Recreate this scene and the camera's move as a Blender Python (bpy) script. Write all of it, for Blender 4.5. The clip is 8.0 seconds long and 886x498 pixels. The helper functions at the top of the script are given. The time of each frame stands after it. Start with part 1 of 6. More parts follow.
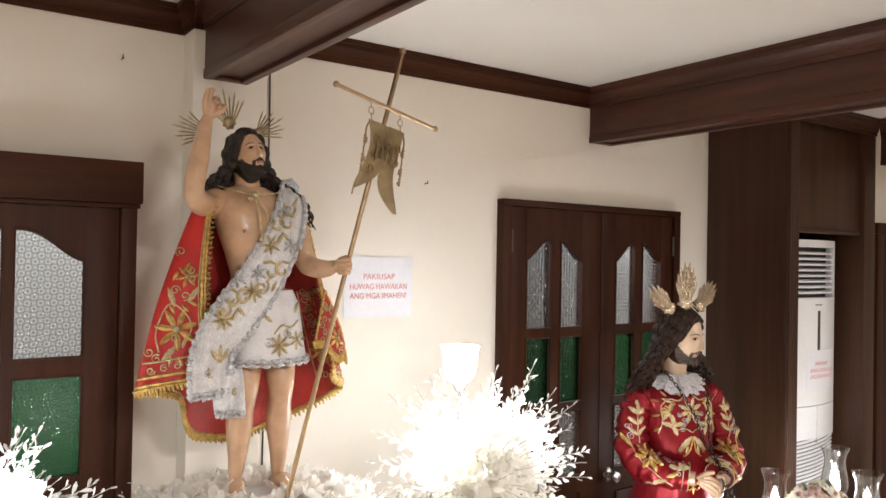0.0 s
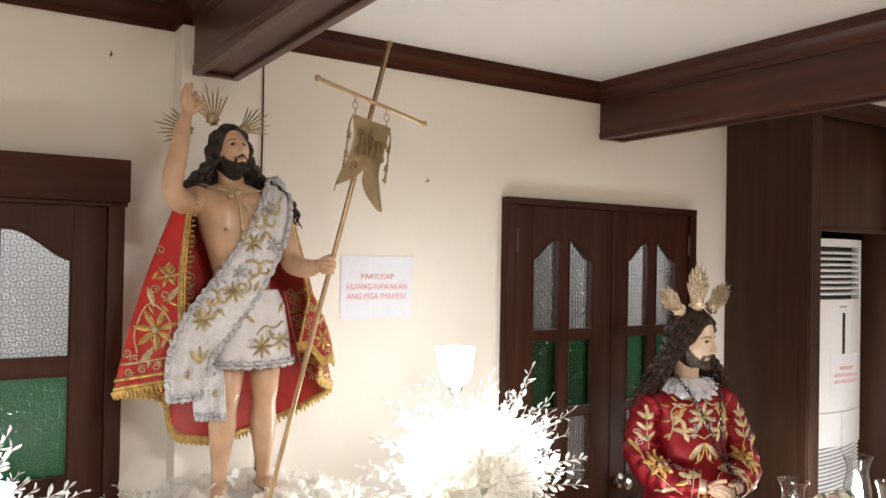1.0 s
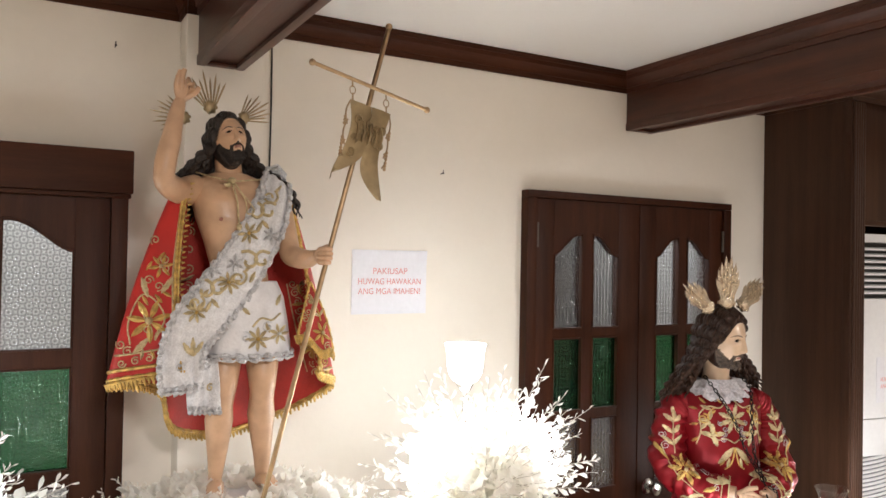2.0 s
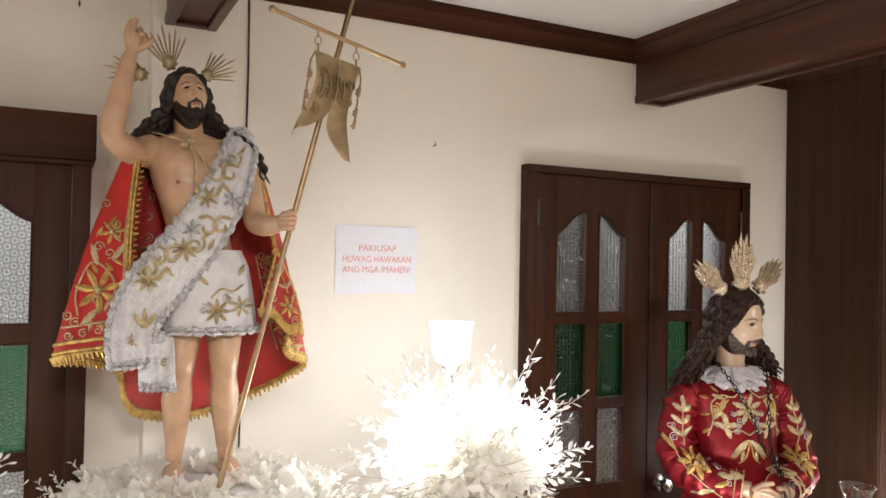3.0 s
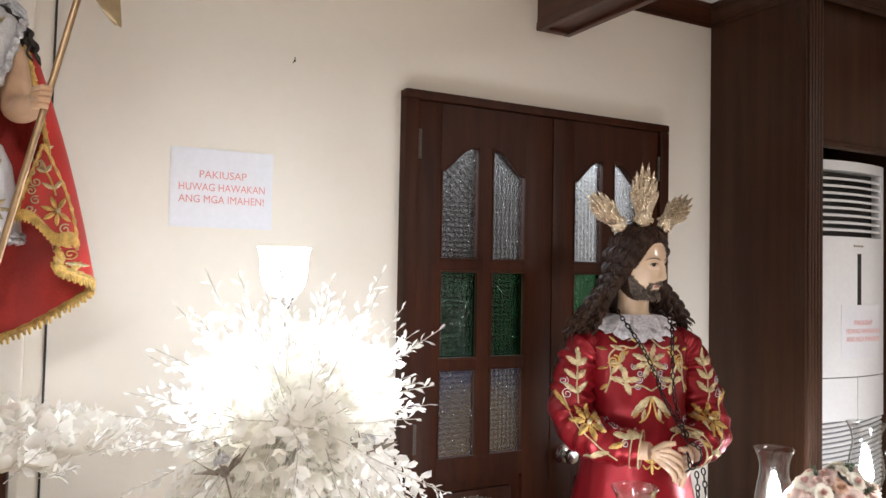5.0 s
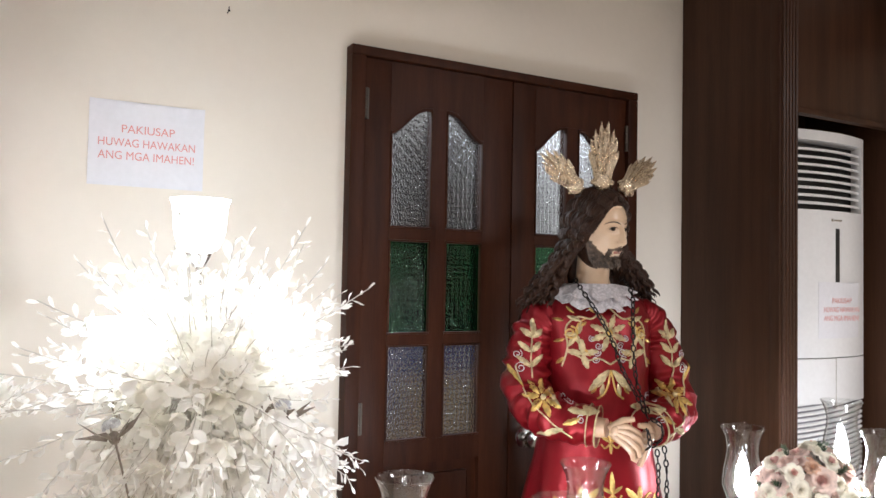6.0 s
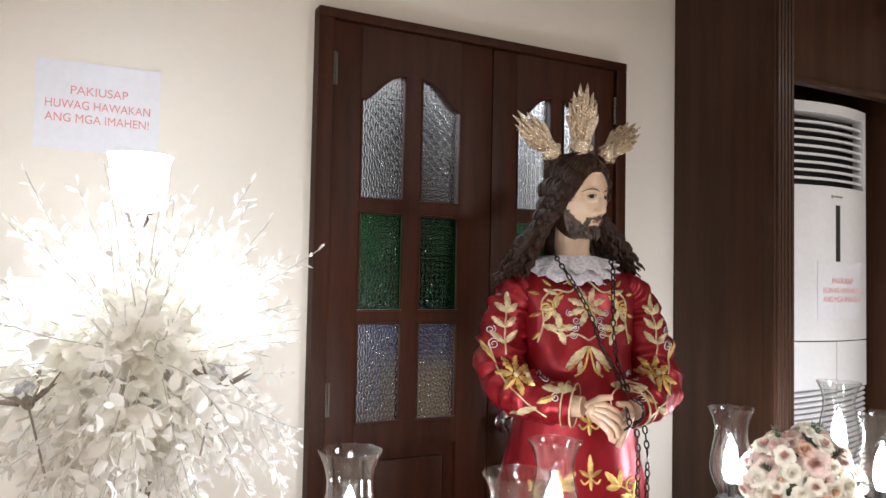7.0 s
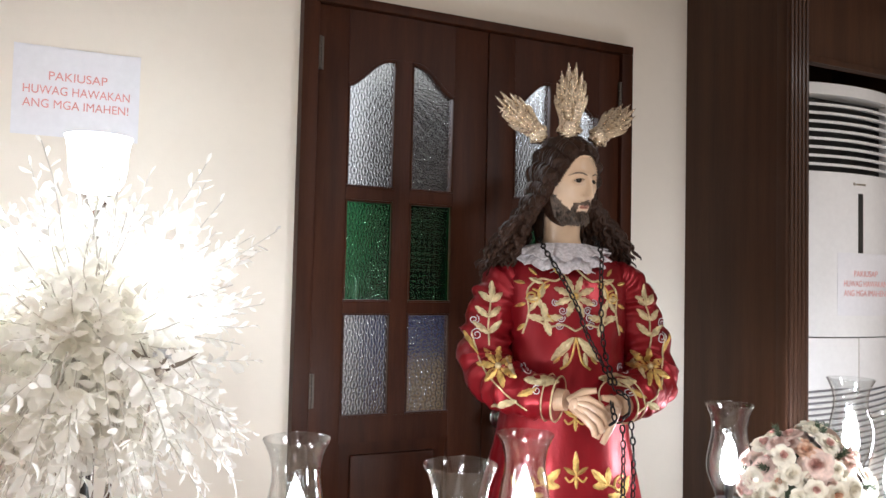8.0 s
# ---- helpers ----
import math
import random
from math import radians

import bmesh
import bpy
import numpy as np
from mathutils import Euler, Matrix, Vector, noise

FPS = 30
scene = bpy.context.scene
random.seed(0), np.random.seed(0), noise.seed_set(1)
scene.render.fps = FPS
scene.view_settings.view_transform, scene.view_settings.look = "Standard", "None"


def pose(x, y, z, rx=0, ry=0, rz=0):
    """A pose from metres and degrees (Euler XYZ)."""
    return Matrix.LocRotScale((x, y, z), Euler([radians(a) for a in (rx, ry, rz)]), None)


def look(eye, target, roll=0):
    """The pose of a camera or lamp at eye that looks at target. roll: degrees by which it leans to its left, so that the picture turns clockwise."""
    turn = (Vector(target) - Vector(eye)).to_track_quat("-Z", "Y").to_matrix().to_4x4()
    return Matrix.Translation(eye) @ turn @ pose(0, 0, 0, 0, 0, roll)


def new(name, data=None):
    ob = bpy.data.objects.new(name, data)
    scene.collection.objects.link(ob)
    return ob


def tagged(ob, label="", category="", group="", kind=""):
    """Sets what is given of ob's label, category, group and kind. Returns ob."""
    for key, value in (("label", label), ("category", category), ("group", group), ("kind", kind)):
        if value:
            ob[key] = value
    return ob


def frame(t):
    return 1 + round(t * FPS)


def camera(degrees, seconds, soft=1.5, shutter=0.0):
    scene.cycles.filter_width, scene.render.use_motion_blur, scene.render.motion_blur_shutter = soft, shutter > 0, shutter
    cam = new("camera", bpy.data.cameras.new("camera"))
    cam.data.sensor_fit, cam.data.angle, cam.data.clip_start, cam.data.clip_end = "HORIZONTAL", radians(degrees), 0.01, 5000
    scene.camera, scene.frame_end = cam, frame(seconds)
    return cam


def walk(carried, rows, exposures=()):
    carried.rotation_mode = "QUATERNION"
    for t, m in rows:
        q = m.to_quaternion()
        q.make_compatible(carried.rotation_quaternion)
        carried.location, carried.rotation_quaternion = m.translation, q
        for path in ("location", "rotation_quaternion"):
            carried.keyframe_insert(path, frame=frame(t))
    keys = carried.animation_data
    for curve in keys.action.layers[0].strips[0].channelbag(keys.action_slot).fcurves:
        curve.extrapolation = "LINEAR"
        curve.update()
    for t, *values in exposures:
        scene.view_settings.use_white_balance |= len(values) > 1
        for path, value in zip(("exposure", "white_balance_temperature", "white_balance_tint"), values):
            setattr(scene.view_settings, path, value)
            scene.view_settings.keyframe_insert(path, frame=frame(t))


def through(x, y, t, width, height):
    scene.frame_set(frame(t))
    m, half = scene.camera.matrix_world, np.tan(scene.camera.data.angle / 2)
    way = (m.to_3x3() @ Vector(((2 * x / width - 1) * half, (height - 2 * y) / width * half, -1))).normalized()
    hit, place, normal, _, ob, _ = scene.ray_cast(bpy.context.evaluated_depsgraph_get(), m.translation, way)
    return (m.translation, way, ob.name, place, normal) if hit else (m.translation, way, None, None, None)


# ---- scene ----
cam = camera(60.1, 8.0)
PATH = [
    (0, (-0.023, -0.078, 1.893), (1.132, 1.554, 1.916), 1.0),
    (0.5, (0.036, -0.084, 1.895), (1.156, 1.573, 1.915), 1.1),
    (1, (0.114, -0.09, 1.89), (1.196, 1.592, 1.914), 1.0),
    (2.5, (0.343, -0.07, 1.828), (1.267, 1.704, 1.861), 1.1),
    (3, (0.449, -0.004, 1.781), (1.351, 1.781, 1.816), 1.1),
    (3.5, (0.549, 0.053, 1.726), (1.456, 1.835, 1.767), 1.1),
    (4, (0.648, 0.085, 1.672), (1.575, 1.857, 1.719), 1.0),
    (4.5, (0.778, 0.101, 1.619), (1.718, 1.865, 1.673), 1.0),
    (6, (1.092, 0.197, 1.46), (2.056, 1.948, 1.536), 1.1),
    (6.5, (1.17, 0.225, 1.416), (2.121, 1.983, 1.496), 1.1),
    (7, (1.247, 0.245, 1.381), (2.182, 2.011, 1.464), 1.1),
    (7.5, (1.337, 0.249, 1.357), (2.234, 2.034, 1.444), 1.2),
    (8, (1.426, 0.231, 1.351), (2.247, 2.053, 1.436), 1.3),
]
walk(cam, [(t, look(eye, target, roll)) for t, eye, target, roll in PATH],
     exposures=((0.0, 0.15, 6480, 10), (1.5, 0.13, 6470, 10), (3.5, 0.04, 6420, 10), (6.0, 0.0, 6120, 10), (8.0, 0.01, 6120, 10)))


# ---- light ----
world = bpy.data.worlds.new("world")
scene.world = world
world.use_nodes = True
world.node_tree.nodes["Background"].inputs[0].default_value = (0.9, 0.92, 1.0, 1)
world.node_tree.nodes["Background"].inputs[1].default_value = 0.02
scene.view_settings.exposure = 0.0


def lamp_area(name, place, target, power, size, color):
    data = bpy.data.lights.new(name, "AREA")
    data.energy, data.size, data.color = power, size, color
    ob = new(name, data)
    ob.matrix_world = look(place, target)
    return ob


# room lamps of the hall behind the walk, at the ceiling, and of the room behind the doors
lamp_area("hall_lamp", (0.6, -1.3, 2.60), (0.6, -1.3, 0), 142, 0.6, (1.0, 0.965, 0.95))
lamp_area("hall_lamp", (3.3, -0.6, 2.60), (3.3, -0.6, 0), 60, 0.6, (1.0, 0.965, 0.95))
lamp_area("back_room_lamp", (3.7, 3.3, 2.55), (3.7, 3.3, 0), 15, 0.4, (0.9, 0.95, 1.0))
lamp_area("back_room_lamp", (0.3, 3.3, 2.55), (0.3, 3.3, 0), 5, 0.4, (0.9, 0.95, 1.0))
lamp_area("back_room_lamp", (2.0, 3.3, 2.55), (2.0, 3.3, 0), 24, 0.4, (0.9, 0.95, 1.0))

GLOW, BULB = 18.0, 145.0


# ---- materials ----
def material(name, color, rough=0.5, metal=0.0, vary=0.15, scale=8.0, stretch=(1, 1, 1), bump=0.0, bump_scale=60.0,
             coat=0.0, sheen=0.0, transmission=0.0, second=None, random_tint=0.0, spec=0.5, fine=0.06):
    m = bpy.data.materials.new(name)
    m.use_nodes = True
    nt = m.node_tree
    b = nt.nodes["Principled BSDF"]
    b.inputs["Roughness"].default_value = rough
    b.inputs["Metallic"].default_value = metal
    b.inputs["Coat Weight"].default_value = coat
    b.inputs["Coat Roughness"].default_value = 0.12
    b.inputs["Sheen Weight"].default_value = sheen
    b.inputs["Transmission Weight"].default_value = transmission
    b.inputs["Specular IOR Level"].default_value = spec
    co = nt.nodes.new("ShaderNodeTexCoord")
    mp = nt.nodes.new("ShaderNodeMapping")
    mp.inputs["Scale"].default_value = stretch
    nt.links.new(co.outputs["Object"], mp.inputs[0])
    big = nt.nodes.new("ShaderNodeTexNoise")
    big.inputs["Scale"].default_value = scale
    big.inputs["Detail"].default_value = 5
    nt.links.new(mp.outputs[0], big.inputs["Vector"])
    ramp = nt.nodes.new("ShaderNodeMix")
    ramp.data_type = "RGBA"
    other = second or [c * (1 - vary) for c in color]
    ramp.inputs["A"].default_value = (*other, 1)
    ramp.inputs["B"].default_value = (*color, 1)
    rng = nt.nodes.new("ShaderNodeMapRange")
    rng.inputs["From Min"].default_value, rng.inputs["From Max"].default_value = 0.35, 0.65
    nt.links.new(big.outputs["Fac"], rng.inputs["Value"])
    nt.links.new(rng.outputs[0], ramp.inputs["Factor"])
    out = ramp.outputs["Result"]
    grain = nt.nodes.new("ShaderNodeTexNoise")
    grain.inputs["Scale"].default_value = bump_scale
    grain.inputs["Detail"].default_value = 4
    nt.links.new(mp.outputs[0], grain.inputs["Vector"])
    hsv = nt.nodes.new("ShaderNodeHueSaturation")
    val = nt.nodes.new("ShaderNodeMapRange")
    val.inputs["To Min"].default_value, val.inputs["To Max"].default_value = 1 - fine, 1 + fine
    nt.links.new(grain.outputs["Fac"], val.inputs["Value"])
    nt.links.new(out, hsv.inputs["Color"])
    nt.links.new(val.outputs[0], hsv.inputs["Value"])
    out = hsv.outputs[0]
    if random_tint:
        info = nt.nodes.new("ShaderNodeObjectInfo")
        v2 = nt.nodes.new("ShaderNodeMapRange")
        v2.inputs["To Min"].default_value, v2.inputs["To Max"].default_value = 1 - random_tint, 1.0
        h2 = nt.nodes.new("ShaderNodeHueSaturation")
        nt.links.new(info.outputs["Random"], v2.inputs["Value"])
        nt.links.new(v2.outputs[0], h2.inputs["Value"])
        nt.links.new(out, h2.inputs["Color"])
        out = h2.outputs[0]
    nt.links.new(out, b.inputs["Base Color"])
    if bump:
        bp = nt.nodes.new("ShaderNodeBump")
        bp.inputs["Strength"].default_value = bump
        bp.inputs["Distance"].default_value = 0.004
        nt.links.new(grain.outputs["Fac"], bp.inputs["Height"])
        nt.links.new(bp.outputs[0], b.inputs["Normal"])
    return m


def glowing(name, color, strength):
    m = bpy.data.materials.new(name)
    m.use_nodes = True
    b = m.node_tree.nodes["Principled BSDF"]
    b.inputs["Base Color"].default_value = (0.85, 0.87, 0.9, 1)
    b.inputs["Roughness"].default_value = 0.3
    b.inputs["Emission Color"].default_value = (*color, 1)
    b.inputs["Emission Strength"].default_value = strength
    return m


def figured_glass(name, color, cell=44.0, depth=0.25, rough=0.03, through=0.985):
    """Cast glass with a pressed rosette pattern, its ring shading put into the base colour."""
    m = bpy.data.materials.new(name)
    m.use_nodes = True
    nt = m.node_tree
    b = nt.nodes["Principled BSDF"]
    b.inputs["Base Color"].default_value = (*color, 1)
    b.inputs["Roughness"].default_value = rough
    b.inputs["Transmission Weight"].default_value = through
    b.inputs["IOR"].default_value = 1.45
    co = nt.nodes.new("ShaderNodeTexCoord")
    mp = nt.nodes.new("ShaderNodeMapping")
    mp.inputs["Rotation"].default_value = (radians(-90), 0, 0)
    nt.links.new(co.outputs["Object"], mp.inputs[0])

    def rings(scale, turns, turn):
        """Concentric pressed rings round the points of a square lattice."""
        m2 = nt.nodes.new("ShaderNodeMapping")
        m2.inputs["Rotation"].default_value = (0, 0, radians(turn))
        nt.links.new(mp.outputs[0], m2.inputs[0])
        vor = nt.nodes.new("ShaderNodeTexVoronoi")
        vor.voronoi_dimensions = "2D"
        vor.inputs["Scale"].default_value = scale
        vor.inputs["Randomness"].default_value = 0.06
        nt.links.new(m2.outputs[0], vor.inputs["Vector"])
        mul = nt.nodes.new("ShaderNodeMath")
        mul.operation = "MULTIPLY"
        mul.inputs[1].default_value = turns
        nt.links.new(vor.outputs["Distance"], mul.inputs[0])
        wave = nt.nodes.new("ShaderNodeMath")
        wave.operation = "SINE"
        nt.links.new(mul.outputs[0], wave.inputs[0])
        return wave.outputs[0]

    both = nt.nodes.new("ShaderNodeMath")
    both.operation = "MULTIPLY_ADD"
    both.inputs[1].default_value = 0.35
    nt.links.new(rings(cell * 2.83, 9.0, 0), both.inputs[0])
    nt.links.new(rings(cell, 17.0, 45), both.inputs[2])
    no = nt.nodes.new("ShaderNodeTexNoise")
    no.inputs["Scale"].default_value = 170
    no.inputs["Detail"].default_value = 1.0
    nt.links.new(co.outputs["Object"], no.inputs["Vector"])
    add = nt.nodes.new("ShaderNodeMath")
    add.operation = "MULTIPLY_ADD"
    add.inputs[1].default_value = 0.8
    nt.links.new(no.outputs["Fac"], add.inputs[0])
    nt.links.new(both.outputs[0], add.inputs[2])
    bp = nt.nodes.new("ShaderNodeBump")
    bp.inputs["Strength"].default_value = depth
    bp.inputs["Distance"].default_value = 0.0035
    frost = nt.nodes.new("ShaderNodeMapRange")
    frost.inputs["From Min"].default_value, frost.inputs["From Max"].default_value = 0.2, 1.6
    frost.inputs["To Min"].default_value, frost.inputs["To Max"].default_value = rough, rough + 0.10
    nt.links.new(both.outputs[0], frost.inputs["Value"])
    nt.links.new(frost.outputs[0], b.inputs["Roughness"])
    # darkens the colour along the rings, where the pressing's steep slopes look dark
    slope_shade = nt.nodes.new("ShaderNodeMapRange")
    slope_shade.inputs["From Min"].default_value, slope_shade.inputs["From Max"].default_value = -0.6, 1.0
    slope_shade.inputs["To Min"].default_value, slope_shade.inputs["To Max"].default_value = 1.0, 0.62
    nt.links.new(both.outputs[0], slope_shade.inputs["Value"])
    tint = nt.nodes.new("ShaderNodeHueSaturation")
    tint.inputs["Color"].default_value = (*color, 1)
    nt.links.new(slope_shade.outputs[0], tint.inputs["Value"])
    nt.links.new(tint.outputs[0], b.inputs["Base Color"])
    nt.links.new(add.outputs[0], bp.inputs["Height"])
    nt.links.new(bp.outputs[0], b.inputs["Normal"])
    return m


def clear_glass(name):
    """Thin blown glass: clear, with gloss that grows at the rim."""
    m = bpy.data.materials.new(name)
    m.use_nodes = True
    nt = m.node_tree
    nt.nodes.remove(nt.nodes["Principled BSDF"])
    lw = nt.nodes.new("ShaderNodeLayerWeight")
    lw.inputs[0].default_value = 0.5
    pw = nt.nodes.new("ShaderNodeMath")
    pw.operation = "POWER"
    pw.inputs[1].default_value = 3.0
    nt.links.new(lw.outputs["Facing"], pw.inputs[0])
    fr = nt.nodes.new("ShaderNodeMath")
    fr.operation = "MULTIPLY_ADD"
    fr.inputs[1].default_value = 0.75
    fr.inputs[2].default_value = 0.065
    nt.links.new(pw.outputs[0], fr.inputs[0])
    no = nt.nodes.new("ShaderNodeTexNoise")
    no.inputs["Scale"].default_value = 24
    bp = nt.nodes.new("ShaderNodeBump")
    bp.inputs["Strength"].default_value = 0.08
    nt.links.new(no.outputs["Fac"], bp.inputs["Height"])
    clear = nt.nodes.new("ShaderNodeBsdfTransparent")
    clear.inputs[0].default_value = (0.955, 0.965, 0.965, 1)
    gloss = nt.nodes.new("ShaderNodeBsdfGlossy")
    gloss.inputs["Roughness"].default_value = 0.06
    nt.links.new(bp.outputs[0], gloss.inputs["Normal"])
    mix = nt.nodes.new("ShaderNodeMixShader")
    nt.links.new(fr.outputs[0], mix.inputs[0])
    nt.links.new(clear.outputs[0], mix.inputs[1])
    nt.links.new(gloss.outputs[0], mix.inputs[2])
    nt.links.new(mix.outputs[0], nt.nodes["Material Output"].inputs[0])
    return m


M_WALL = material("cream_wall_paint", (0.80, 0.742, 0.650), 0.55, vary=0.05, scale=1.6, bump=0.12, bump_scale=45, fine=0.02)
M_CEIL = material("white_ceiling_paint", (0.80, 0.78, 0.74), 0.6, vary=0.04, scale=1.2, bump=0.08, bump_scale=50, fine=0.02)
M_FLOOR = material("floor_tiles", (0.52, 0.42, 0.33), 0.25, vary=0.2, scale=2)
M_WOOD = material("varnished_mahogany", (0.047, 0.0135, 0.005), 0.46, vary=0.45, scale=3.5, stretch=(6, 6, 0.5), bump=0.12, bump_scale=34, fine=0.3, spec=0.16)
M_WOODX = material("varnished_mahogany_long", (0.078, 0.024, 0.012), 0.42, vary=0.45, scale=3.5, stretch=(6, 0.5, 6), bump=0.10, bump_scale=34, coat=0.06, fine=0.3, spec=0.35)
M_WOODH = material("varnished_mahogany_across", (0.060, 0.019, 0.008), 0.50, vary=0.45, scale=3.5, stretch=(0.5, 6, 6), bump=0.10, bump_scale=34, fine=0.3, spec=0.14)
M_DARK = material("dark_walnut_veneer", (0.056, 0.024, 0.012), 0.45, vary=0.35, scale=3.0, stretch=(7, 7, 0.35), bump=0.06, bump_scale=30, coat=0.03, fine=0.3, spec=0.22)
M_PANEDARK = material("pane_darkening_black", (0.012, 0.009, 0.008), 0.6, vary=0.3, scale=4, stretch=(6, 6, 0.5), spec=0.1)
M_PANE = figured_glass("clear_figured_glass", (0.86, 0.87, 0.90))
M_GREEN = figured_glass("green_figured_glass", (0.038, 0.225, 0.088))
M_GLASS = clear_glass("clear_blown_glass")
M_STEEL = material("brushed_steel", (0.62, 0.6, 0.57), 0.25, 1.0)
M_BRASS = material("polished_brass", (0.52, 0.37, 0.22), 0.34, 1.0, vary=0.2, scale=30)
M_CHAMPAGNE = material("gilt_filigree", (0.82, 0.69, 0.52), 0.24, 1.0, vary=0.40, scale=150, bump=1.0, bump_scale=190, fine=0.3)
M_DULLSTEEL = material("worn_hinge_steel", (0.10, 0.085, 0.07), 0.5, 0.8)
M_SASH = material("silver_white_brocade", (0.76, 0.76, 0.78), 0.48, vary=0.18, scale=55, bump=0.7, bump_scale=220, fine=0.25)
M_OLDBRASS = material("dull_brass_sheet", (0.46, 0.355, 0.205), 0.38, 0.7, vary=0.3, scale=25, bump=0.2, bump_scale=120)
M_GOLD = material("gold_thread", (0.72, 0.48, 0.15), 0.36, 0.65, vary=0.45, scale=60, bump=0.6, bump_scale=420, fine=0.3)
M_PALEGOLD = material("pale_gold_thread", (0.66, 0.54, 0.31), 0.40, 0.5, vary=0.4, scale=70, bump=0.6, bump_scale=420, fine=0.3)
M_SILVER = material("silver_thread_lace", (0.70, 0.70, 0.72), 0.45, 0.35, vary=0.4, scale=90, bump=0.9, bump_scale=300, fine=0.35)
M_WHITECLOTH = material("white_satin", (0.74, 0.73, 0.74), 0.45, vary=0.12, scale=30, bump=0.3, bump_scale=160, sheen=0.3, fine=0.1)
M_REDCLOTH = material("red_velvet", (0.49, 0.028, 0.018), 0.6, vary=0.3, scale=14, bump=0.4, bump_scale=180, sheen=0.15, fine=0.15)
M_LINING = material("red_satin_lining", (0.48, 0.018, 0.014), 0.42, vary=0.25, scale=9, bump=0.15, bump_scale=60)
M_ROBE = material("crimson_satin", (0.215, 0.007, 0.012), 0.35, 0.45, vary=0.2, scale=10, stretch=(1.6, 1, 0.8), bump=0.75, bump_scale=15, fine=0.08, spec=0.3)
M_SKIN = material("painted_flesh_enamel", (0.63, 0.40, 0.25), 0.38, vary=0.22, scale=18, coat=0.15, fine=0.06, bump=0.1, bump_scale=50)
M_PALESKIN = material("pale_flesh_enamel", (0.64, 0.46, 0.31), 0.30, vary=0.16, scale=14, coat=0.4, fine=0.05)
M_PALMSKIN = material("darkened_flesh_enamel", (0.47, 0.31, 0.20), 0.34, vary=0.25, scale=24, coat=0.3, fine=0.08)
M_HAIR = material("dark_wig_hair", (0.020, 0.012, 0.009), 0.5, vary=0.4, scale=60, bump=0.5, bump_scale=300, fine=0.3)
M_BROWNHAIR = material("brown_wig_hair", (0.034, 0.014, 0.007), 0.5, vary=0.4, scale=60, bump=0.5, bump_scale=300, fine=0.3, spec=0.25)
M_BEARD = material("painted_beard", (0.040, 0.030, 0.026), 0.45, vary=0.5, scale=70, bump=0.6, bump_scale=240, fine=0.3)
M_SOFTBEARD = material("stippled_brown_beard", (0.036, 0.025, 0.019), 0.5, second=(0.13, 0.088, 0.060), scale=85, bump=0.5, bump_scale=240, fine=0.3)
M_LACE = material("white_lace", (0.78, 0.74, 0.77), 0.7, vary=0.35, scale=120, bump=0.9, bump_scale=300, fine=0.2)
M_IRON = material("black_iron_chain", (0.018, 0.016, 0.016), 0.38, 0.8)
M_BLACK = material("black_enamel_and_shade", (0.012, 0.012, 0.012), 0.35)
M_PAPER = material("white_paper", (0.74, 0.74, 0.77), 0.7, vary=0.03, scale=6)
M_INK = material("faded_red_ink", (0.72, 0.30, 0.29), 0.7, vary=0.1)
M_PALEINK = material("faded_red_ink_sheet", (0.80, 0.42, 0.40), 0.7, vary=0.1)
M_PLASTIC = material("white_glossy_plastic", (0.76, 0.76, 0.76), 0.32, vary=0.04, scale=3, coat=0.08)
M_LEAF = material("white_artificial_leaf", (0.96, 0.945, 0.90), 0.5, vary=0.05, scale=30, random_tint=0.03, bump=0.2, bump_scale=150)
# thin leaves let light through
nt_ = M_LEAF.node_tree
tr_ = nt_.nodes.new("ShaderNodeBsdfTranslucent")
tr_.inputs[0].default_value = (0.97, 0.95, 0.90, 1)
mx_ = nt_.nodes.new("ShaderNodeMixShader")
mx_.inputs[0].default_value = 0.72
nt_.links.new(nt_.nodes["Principled BSDF"].outputs[0], mx_.inputs[1])
nt_.links.new(tr_.outputs[0], mx_.inputs[2])
nt_.links.new(mx_.outputs[0], nt_.nodes["Material Output"].inputs[0])
M_TWIG = material("pale_wire_twig", (0.62, 0.58, 0.52), 0.6)
M_GREENLEAF = material("dull_green_leaf", (0.085, 0.13, 0.075), 0.5, vary=0.4, scale=40)
M_ROSE_W = material("cream_silk_petal", (0.94, 0.89, 0.76), 0.6, vary=0.12, scale=30)
M_ROSE_P = material("pink_silk_petal", (0.92, 0.72, 0.64), 0.6, vary=0.25, scale=30)
M_ROSE_O = material("peach_silk_petal", (0.88, 0.58, 0.42), 0.6, vary=0.25, scale=30)
M_ROSE_R = material("rose_silk_petal_heart", (0.80, 0.50, 0.44), 0.6, vary=0.3, scale=40)
# intake backing, greyed to deepen the shade between the grille slats
M_GAPSHADE = material("slat_gap_shade_grey", (0.22, 0.22, 0.23), 0.5)
M_POD = material("silvered_brown_pod", (0.30, 0.25, 0.20), 0.4, 0.3, vary=0.5, scale=80)
M_SHADE = glowing("lit_opal_shade", (0.90, 0.96, 1.0), GLOW * 0.75)
M_GLOBE = glowing("lit_inner_shade", (0.90, 0.96, 1.0), GLOW * 1.65)
M_BULB = glowing("lit_flame_bulb", (0.95, 0.97, 1.0), BULB)
M_CLOTHBLUE = material("blue_cloth", (0.02, 0.035, 0.13), 0.7)
M_CARD = material("tan_cardboard", (0.30, 0.20, 0.09), 0.7)
M_EYE = material("dark_eye_paint", (0.015, 0.010, 0.008), 0.2)
M_EYEWHITE = material("ivory_eye_enamel", (0.34, 0.29, 0.24), 0.15, vary=0.1)
M_LIP = material("lip_paint", (0.34, 0.15, 0.11), 0.35)


